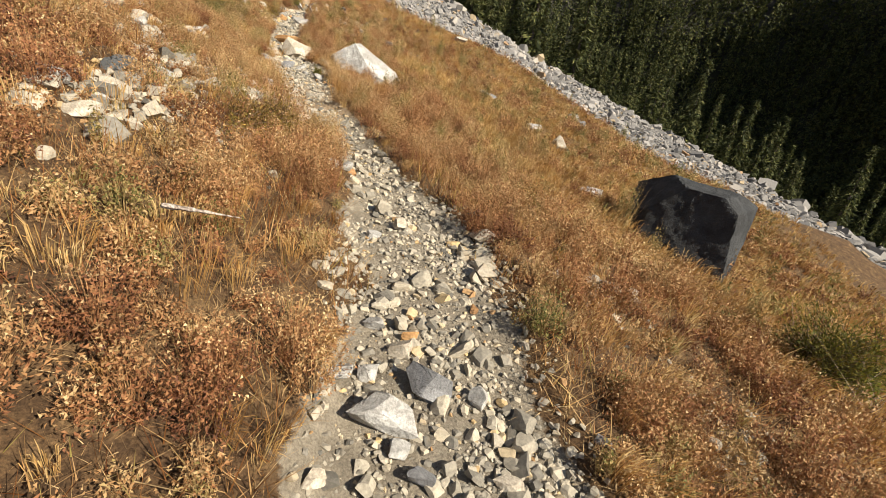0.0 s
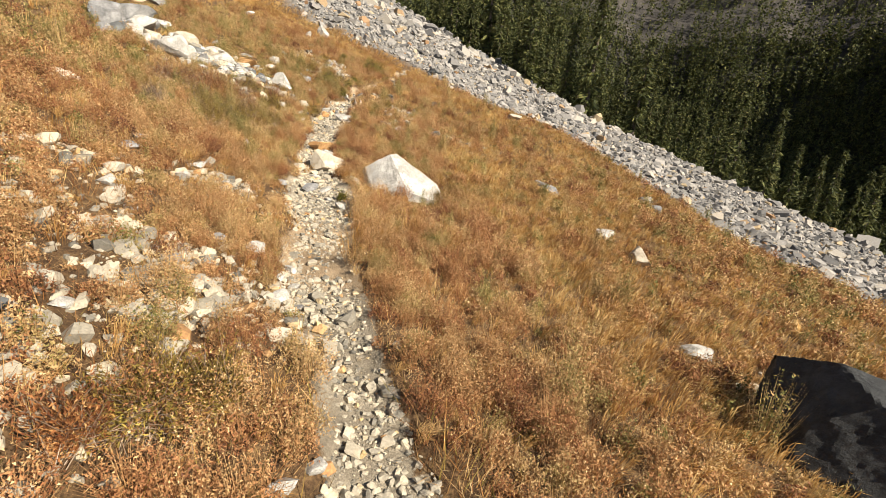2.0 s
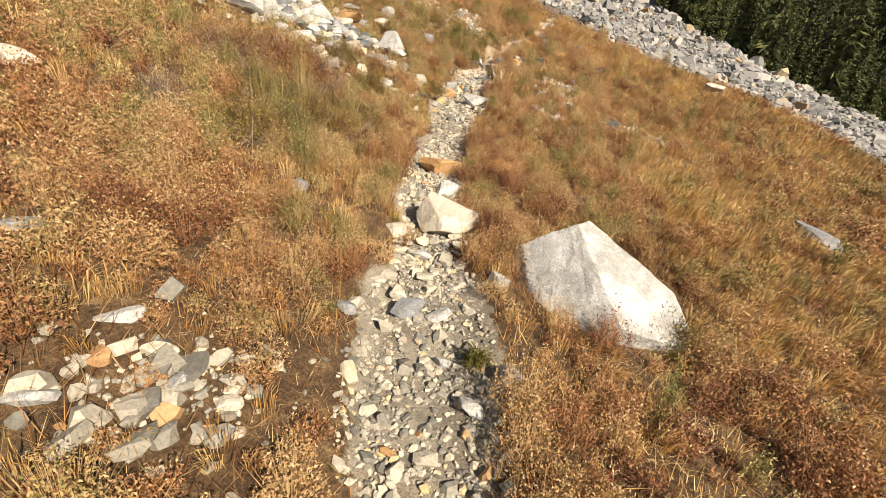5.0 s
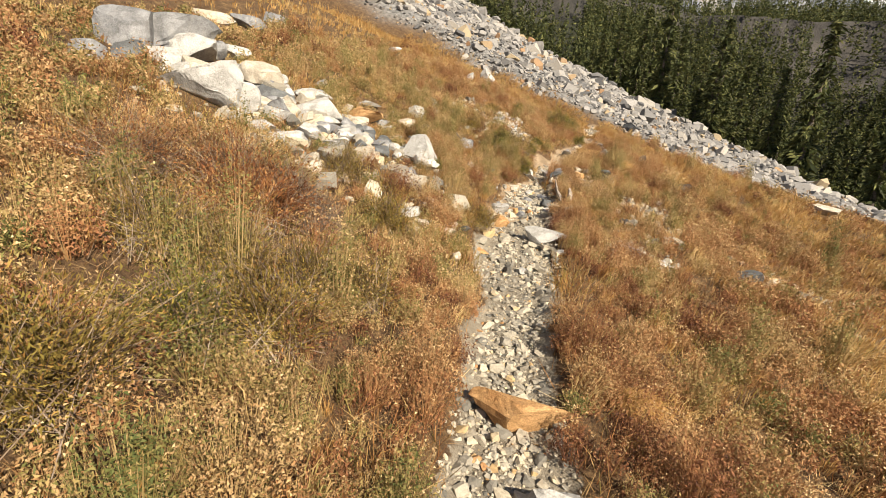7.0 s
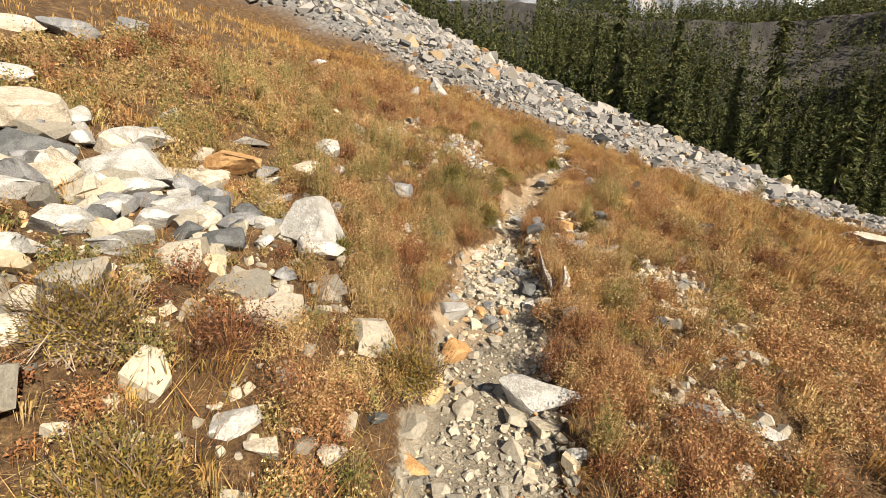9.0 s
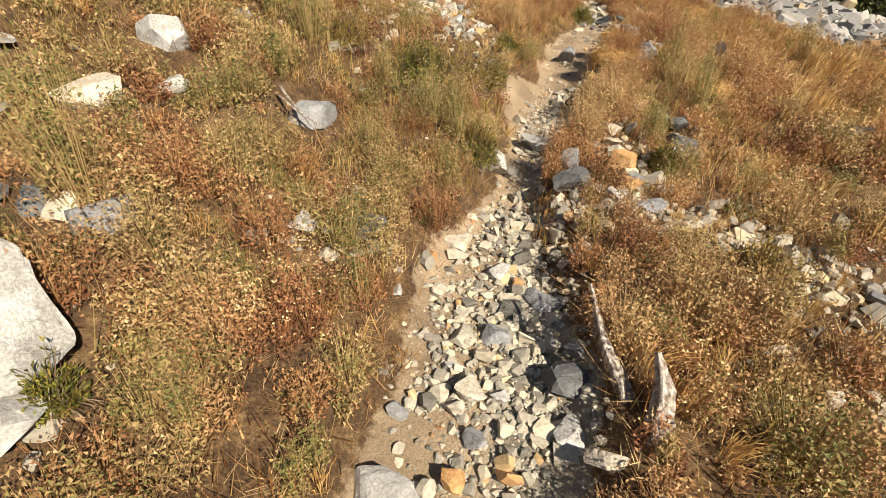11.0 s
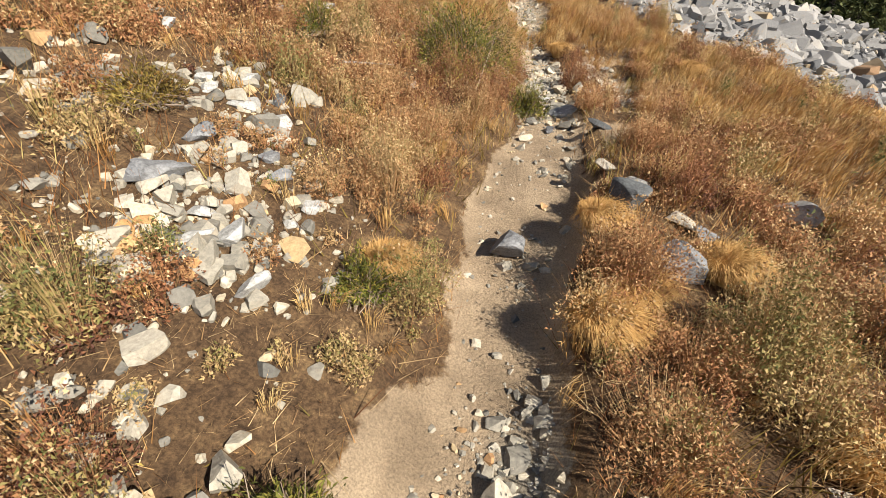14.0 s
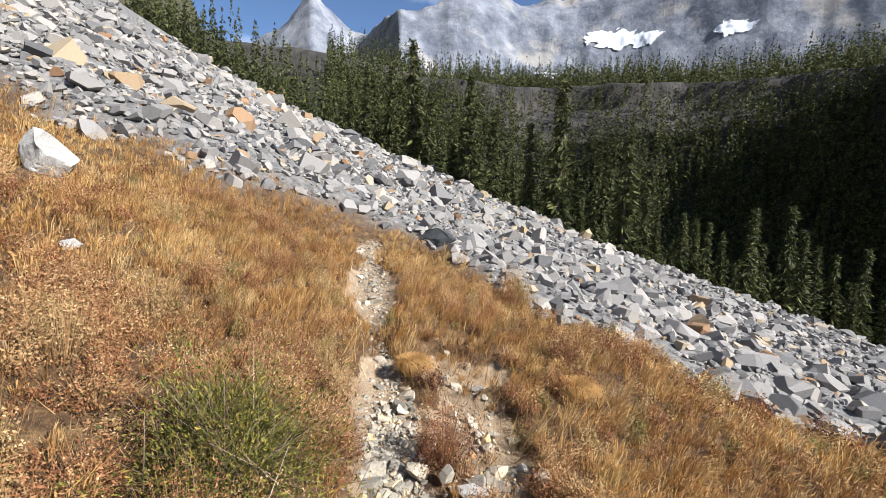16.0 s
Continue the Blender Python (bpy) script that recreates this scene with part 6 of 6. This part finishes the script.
for x, y, wide, tall, leaf, label in ((-5.60, 10.05, 1.15, 0.50, EMBER, "rust-orange withered shrub with dry twigs"), (-5.20, 10.55, 1.00, 0.50, EMBER, "rust-orange withered shrub with dry twigs"),
                                      (-4.80, 9.62, 0.75, 0.42, OLIVE, "yellowing olive shrub in the dry meadow"), (-4.35, 9.70, 0.70, 0.42, OLIVE, "yellowing olive shrub in the dry meadow"),
                                      (-4.15, 9.20, 0.60, 0.36, GREEN, "low green leafy shrub in the dry meadow"), (-4.05, 9.95, 0.60, 0.40, OLIVE, "yellowing olive shrub in the dry meadow"),
                                      (-3.80, 10.12, 0.45, 0.34, OLIVE, "yellowing olive shrub in the dry meadow"), (-4.90, 11.55, 0.60, 0.35, OLIVE, "yellowing olive shrub in the dry meadow"),
                                      (-4.85, 10.75, 0.60, 0.36, TWIG, "bare grey-twigged dead shrub")):
    shrub("shrub", label, x, y, wide, tall, leaf, int(1000 * wide - 100 * x), 9000 if leaf is not TWIG else 0, 0.011, 520)
tussock(-3.45, 18.10, 0.16, 1110)
tussock(-3.34, 17.69, 0.17, 1230)
tussock(-3.48, 17.46, 0.18, 1080)
tussock(-3.58, 21.49, 0.18, 870)
tussock(-4.35, 17.62, 0.15, 630)
tussock(-2.30, 21.41, 0.20, 1150)
tussock(-3.49, 17.47, 0.16, 1100)
tussock(-2.68, 17.07, 0.20, 1240)
tussock(-2.27, 10.26, 0.16, 880)
tussock(-2.91, 17.92, 0.19, 1440)


# ---- dead wood ----
def limb(name, points, thick, seed, parent=None):
    """A tapered, knotty piece of wood along a few points."""
    r = np.random.default_rng(seed)
    pts = np.array(points, float)
    t = np.linspace(0, 1, 22)
    at = np.linspace(0, 1, len(pts))
    line = np.stack([np.interp(t, at, pts[:, k]) for k in range(3)], 1)
    line[1:-1] = (line[:-2] + 2 * line[1:-1] + line[2:]) / 4
    ring = 12
    a = np.arange(ring) * 2 * math.pi / ring
    ridges = 1.0 + 0.28 * np.sin(a * 4 + r.uniform(0, 6)) + 0.12 * np.sin(a * 7 + 1.0)
    rows = []
    for k, u in enumerate(t):
        d = line[min(k + 1, 21)] - line[max(k - 1, 0)]
        d /= np.linalg.norm(d)
        e = np.cross(d, (0.3, 0.9, 0.1))
        e /= np.linalg.norm(e)
        w = thick * (1.0 - 0.85 * u ** 1.4) * (1.0 + 0.12 * r.normal()) * ridges
        g = np.cross(d, e)
        rows.append(line[k] + np.cos(a + u)[:, None] * e * w[:, None] + np.sin(a + u)[:, None] * g * w[:, None])
    i = np.arange(ring)
    f = np.concatenate([np.stack([k * ring + i, k * ring + (i + 1) % ring, (k + 1) * ring + (i + 1) % ring, (k + 1) * ring + i], 1) for k in range(21)])
    me = mesh_of(name, np.concatenate(rows), f, WOOD, True)
    return part(name, me, parent) if parent else new(name, me)


snag = tagged(new("dead_stump"), "weathered grey split tree stump beside the footpath", "stump")
limb("trunk", ((-3.14, 13.62, 1.00), (-3.18, 13.74, 1.16), (-3.17, 13.86, 1.28), (-3.20, 13.93, 1.36)), 0.050, 1, snag)
limb("limb", ((-3.22, 13.76, 1.04), (-3.27, 13.90, 1.20), (-3.36, 14.02, 1.30), (-3.42, 14.16, 1.42)), 0.030, 2, snag)
limb("splinter", ((-3.10, 13.66, 1.10), (-3.12, 13.58, 1.05), (-3.14, 13.45, 1.03)), 0.022, 3, snag)


def fallen(points, thick, seed, lift=0.05):
    made = [(x, y, float(surface(np.array([x]), np.array([y]))[0]) + lift) for x, y in points]
    return tagged(limb("fallen_stick", made, thick, seed), "bleached dry stick lying in the herbs", "stick")


fallen(((-0.97, 1.72), (-0.86, 1.80), (-0.72, 1.86)), 0.010, 5, 0.16)
fallen(((-5.16, 14.98), (-5.05, 14.90), (-4.86, 14.80)), 0.008, 6, 0.10)
fallen(((-5.12, 14.90), (-5.00, 14.86), (-4.80, 14.86)), 0.006, 7, 0.10)
fallen(((-5.00, 19.05), (-4.90, 19.22), (-4.75, 19.35)), 0.007, 8, 0.12)


# ---- valley forest ----
def conifer_meshes(seed, tall):
    """Trunk and crown of a narrow mountain fir: drooping boughs of needle sprays."""
    r = np.random.default_rng(seed)
    sides = 7
    a = np.arange(sides) * 2 * math.pi / sides
    rings = [np.stack([np.cos(a) * w, np.sin(a) * w, np.full(sides, z)], 1) for z, w in ((-1.5, 0.020 * tall), (0.4 * tall, 0.013 * tall), (0.97 * tall, 0.002 * tall))]
    i = np.arange(sides)
    f = np.concatenate([np.stack([k * sides + i, k * sides + (i + 1) % sides, (k + 1) * sides + (i + 1) % sides, (k + 1) * sides + i], 1) for k in range(2)])
    trunk = mesh_of("trunk", np.concatenate(rings), f, BARK)
    boughs = 165
    h = np.sort(r.uniform(0.06, 0.99, boughs)) * tall
    reach = 0.095 * tall * (1.0 - h / tall) ** 0.85 * r.uniform(0.5, 1.15, boughs) + 0.012 * tall
    az = r.uniform(0, 6.28, boughs)
    sprays = 7
    k = np.repeat(np.arange(boughs), sprays)
    u = np.tile(np.linspace(0.15, 1.0, sprays), boughs)
    droop = -0.45 * u ** 1.5 + 0.12 * u
    c = np.stack([np.cos(az[k]) * reach[k] * u, np.sin(az[k]) * reach[k] * u, h[k] + droop * reach[k]], 1)
    c += r.normal(0, 0.012 * tall, c.shape) * (1, 1, 0.6)
    d = np.stack([np.cos(az[k]), np.sin(az[k]), np.full(len(k), -0.5)], 1) + r.normal(0, 0.45, c.shape)
    d /= np.linalg.norm(d, axis=1)[:, None]
    w = np.cross(d, r.normal(size=c.shape))
    w /= np.linalg.norm(w, axis=1)[:, None]
    s = (0.044 * tall * r.uniform(0.6, 1.3, len(k)) * (1.15 - 0.6 * h[k] / tall))[:, None]
    v = np.stack([c - d * s, c + w * s * 0.24, c + d * s, c - w * s * 0.24], 1).reshape(-1, 3)
    i = np.arange(len(k))[:, None] * 4
    return trunk, mesh_of("crown", v, i + [0, 1, 2, 3], NEEDLE)


def conifer(seed, tall):
    thing = tagged(new("conifer"), "tall narrow dark green fir on the valley slope", "tree", "valley forest")
    trunk, crown = conifer_meshes(seed, tall)
    part("trunk", trunk, thing, "slim grey trunk")
    part("crown", crown, thing)
    return thing


def far_height(x, y):
    """The opposite side of the valley: floor, rubble apron, cliff band, wooded bench."""
    r, az = np.hypot(x + 3.7, y - 18.0), np.degrees(np.arctan2(x + 3.7, y - 18.0))
    wall = 215.0 + 40.0 * np.sin(np.radians(az * 3.0 + 20.0)) + 26.0 * (bumps(az, az * 0, 9.0, 3) - 0.5) - 0.5 * az
    top = np.interp(az, (-40, -5, 4, 14, 22, 35, 55), (60.0, 54.0, 51.0, 50.0, 51.0, 48.0, 43.0))
    floor = np.interp(az, (-30, -5, 5, 20, 50), (14.0, 8.0, -4.0, -24.0, -34.0))
    apron = smooth(wall - 95.0, wall, r)
    z = floor + (top - 12.0 - floor) * apron ** 1.3
    z = z + 12.0 * smooth(wall - 1.0, wall + 5.0, r)
    z = z + 0.14 * np.maximum(r - wall, 0.0) + 5.0 * (bumps(x, y, 40.0, 5, 4) - 0.5) * smooth(wall, wall + 80, r)
    return z + 2.2 * (bumps(x, y, 9.0, 6, 4) - 0.5)


def polar(name, label, r_low, r_high, rows, az_low, az_high, cols, fn, material, ledge):
    r, a = np.geomspace(r_low, r_high, rows), np.radians(np.linspace(az_low, az_high, cols))
    rr, aa = np.meshgrid(r, a, indexing="ij")
    x, y = (-3.7 + rr * np.sin(aa)).ravel(), (18.0 + rr * np.cos(aa)).ravel()
    z = fn(x, y)
    i = (np.arange(rows - 1)[:, None] * cols + np.arange(cols - 1)[None]).ravel()
    me = mesh_of(name, np.stack([x, y, z], 1), np.stack([i, i + 1, i + 1 + cols, i + cols], 1), material, True)
    attribute(me, "ledge", ledge(x, y, z))
    return tagged(new(name, me), label, "mountain", kind="structure")


# Rock colour stands for shade here; the near apron gets forest-floor colour.
polar("valley_side", "far valley side with a pale rock cliff band and rubble, coloured as in shade", 105.0, 900.0, 140, -55.0, 75.0, 280, far_height, LEDGE,
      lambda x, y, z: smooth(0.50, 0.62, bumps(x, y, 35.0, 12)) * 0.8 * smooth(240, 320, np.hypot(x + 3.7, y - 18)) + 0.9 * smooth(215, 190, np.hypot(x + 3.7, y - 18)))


def range_height(x, y):
    r, az = np.hypot(x + 3.7, y - 18.0), np.degrees(np.arctan2(x + 3.7, y - 18.0))
    line = np.interp(az, (-60, -25, -16, -12, -9.7, -6.5, -4.2, -1, 4, 8.5, 11, 15, 17, 22, 28, 36, 48, 70),
                     (10, 11, 13, 16.5, 19.3, 17.0, 15.2, 17.5, 18.4, 20.2, 19.6, 18.6, 19.4, 20.2, 21, 22, 23, 22))
    back = np.interp(az, (-60, -12, -5, 0, 20, 70), (1500, 1700, 1750, 1250, 1500, 1400))
    crest = np.tan(np.radians(line)) * back
    foot = 0.10 * (r - 600.0) + 45.0
    u = np.clip((r - 620.0) / (back - 620.0), 0.0, 1.4)
    jag = 1.0 + 0.10 * (bumps(az, az * 0, 1.7, 4, 4) - 0.5) * smooth(0.75, 1.0, u)
    rise = jag * np.where(u < 1.0, 0.22 * u + 0.28 * smooth(0.30, 0.9, u) + 0.50 * smooth(0.55, 1.0, u), 1.0 - 0.8 * (u - 1.0))
    ribs = 1.0 - 2.0 * np.abs(bumps(x + 90.0 * bumps(x, y, 300.0, 2), y, 230.0, 15, 6) - 0.5)
    steps = 1.0 - 2.0 * np.abs(bumps(x, y, 70.0, 25, 4) - 0.5)
    hill = foot * (1.0 - np.clip(u, 0, 1)) + crest * rise
    return hill + ((ribs - 0.6) * 95.0 + (steps - 0.6) * 26.0) * np.clip(u * 1.6, 0, 1) * np.clip(1.35 - u, 0.25, 1)


polar("mountain_range", "grey rocky mountain range with pale gullies, blue haze in its colour", 600.0, 2200.0, 150, -62.0, 78.0, 400, range_height, RANGE,
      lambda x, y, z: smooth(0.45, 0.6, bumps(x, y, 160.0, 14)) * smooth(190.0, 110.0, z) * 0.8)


def spur():
    """An unseen ridge added beside the valley, so its shade falls on the lower forest."""
    u, w = np.meshgrid(np.linspace(0, 1, 60), np.linspace(-1, 1, 24))
    u, w = u.ravel(), w.ravel()
    x, y = 150.0 + 180.0 * u + 62.0 * w, -40.0 + 130.0 * u - 46.0 * w
    top = 60.0 + 58.0 * smooth(0.05, 0.28, u) + 20.0 * u
    z = -40.0 + (40.0 + top) * (1.0 - np.abs(w)) + 9.0 * (bumps(x, y, 22.0, 44, 4) - 0.5)
    i = (np.arange(23)[:, None] * 60 + np.arange(59)[None]).ravel()
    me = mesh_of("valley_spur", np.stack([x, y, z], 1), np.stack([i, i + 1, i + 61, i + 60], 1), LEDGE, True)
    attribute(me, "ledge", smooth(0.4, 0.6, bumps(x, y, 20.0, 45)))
    tagged(new("valley_spur", me), "unseen rocky ridge added to shade the valley forest", "mountain", kind="structure")


spur()


def snow_patch(az, r, wide, deep, seed):
    """A thin lens of old snow in a hollow of the range."""
    a, b = np.meshgrid(np.linspace(-1, 1, 40), np.linspace(-1, 1, 16))
    a, b = a.ravel(), b.ravel()
    ang = np.radians(az) + a * wide / r
    rad = r + b * deep * (0.6 + 0.8 * bumps(a, b * 0, 0.5, seed))
    x, y = -3.7 + rad * np.sin(ang), 18.0 + rad * np.cos(ang)
    rim = 1.0 - np.hypot(a, b) - 0.9 * (bumps(a + seed, b, 0.35, seed, 4) - 0.4)
    z = range_height(x, y) + 3.0 + 5.0 * np.clip(rim, 0.0, 1.0)
    i = (np.arange(15)[:, None] * 40 + np.arange(39)[None]).ravel()
    i = i[rim[i] > 0.05]
    me = mesh_of("snow_patch", np.stack([x, y, z], 1), np.stack([i, i + 1, i + 41, i + 40], 1), SNOW, True)
    tagged(new("snow_patch", me), "patch of old white snow below the cliffs", "snow")


for az, r, wide, deep, seed in ((24.0, 1255.0, 75.0, 34.0, 3), (27.5, 1240.0, 40.0, 18.0, 4), (35.5, 1210.0, 45.0, 16.0, 5), (17.0, 1160.0, 30.0, 12.0, 6)):
    snow_patch(az, r, wide, deep, seed)


def forest():
    kinds = [conifer(300 + k, tall) for k, tall in enumerate((9.0, 10.5, 12.0, 13.5, 15.5, 11.0, 9.5))]
    r = np.random.default_rng(77)
    n = 16000
    x, y = r.uniform(-70, 150, n), r.uniform(44, 190, n)
    past = y - crest_y(x)
    ok = (past > 5.0) & (past < 75.0) & (r.uniform(0, 1, n) < 1.0 - past / 95.0)
    spots = np.zeros((0, 2))
    for p in np.stack([x, y], 1)[ok]:
        if len(spots) < 1500 and (len(spots) == 0 or ((spots - p) ** 2).sum(1).min() > 5.0):
            spots = np.vstack([spots, p])
    spots = [(float(a), float(b)) for a, b in spots]
    spots.sort(key=lambda p: math.hypot(p[0] + 3.7, p[1] - 18.0))
    spots, farther = spots[:295], spots[295:]
    for x, y in farther:
        stand.append((x, y))
    for n, (x, y) in enumerate(spots):
        z = max(float(height(x, y)), float(far_height(np.array([x]), np.array([y]))[0]) if math.hypot(x + 3.7, y - 18) > 106 else -99)
        m = pose(x, y, z, r.normal(0, 1.5), r.normal(0, 1.5), r.uniform(0, 360)) @ Matrix.Scale(r.uniform(0.8, 1.2) * (1.0 - 0.38 * float(smooth(0.0, 30.0, np.array(x)))), 4)
        if n < len(kinds):
            kinds[n].matrix_world = m
        else:
            ob = copy_thing(kinds[n % len(kinds)], m)
            ob.matrix_world = m


stand = []
forest()


def far_woods():
    """The woods of the bench across the valley, too far to count."""
    r = np.random.default_rng(78)
    n = 13000
    az, rad = np.radians(r.uniform(-8.0, 62.0, n)), np.sqrt(r.uniform(120.0 ** 2, 430.0 ** 2, n))
    x, y = -3.7 + rad * np.sin(az), 18.0 + rad * np.cos(az)
    deg = np.degrees(az)
    low = np.arange(n) < 4000
    rad = np.where(low, r.uniform(116.0, 212.0, n), rad)
    x, y = np.where(low, -3.7 + rad * np.sin(az), x), np.where(low, 18.0 + rad * np.cos(az), y)
    keep = np.where(rad > 262.0, bumps(x, y, 60.0, 16) > 0.28 + 0.30 * smooth(12.0, 0.0, deg), r.uniform(0, 1, n) < np.where(rad < 212.0, 0.9, 0.55))
    x, y = x[keep], y[keep]
    near = np.array(stand)
    z = np.concatenate([far_height(x, y), height(near[:, 0], near[:, 1])])
    flecked = np.concatenate([np.full(len(x), 40), np.full(len(near), 130)])
    x, y = np.concatenate([x, near[:, 0]]), np.concatenate([y, near[:, 1]])
    tall = r.uniform(9.0, 16.0, len(x))
    k = np.repeat(np.arange(len(x)), flecked)
    u = r.uniform(0.03, 1.0, len(k))
    a = r.uniform(0, 6.28, len(k))
    w = 0.13 * tall[k] * (1.0 - u) ** 0.8 * r.uniform(0.4, 1.0, len(k))
    size = r.uniform(0.6, 1.2, len(k)) * (1.35 - 0.7 * u) * np.where(flecked[k] > 60, 0.66, 0.9)
    flecks("far_woods", "dark conifer woods filling the valley", x[k] + np.cos(a) * w, y[k] + np.sin(a) * w, z[k] + u * tall[k], size, NEEDLE, 79, 1.5)


far_woods()
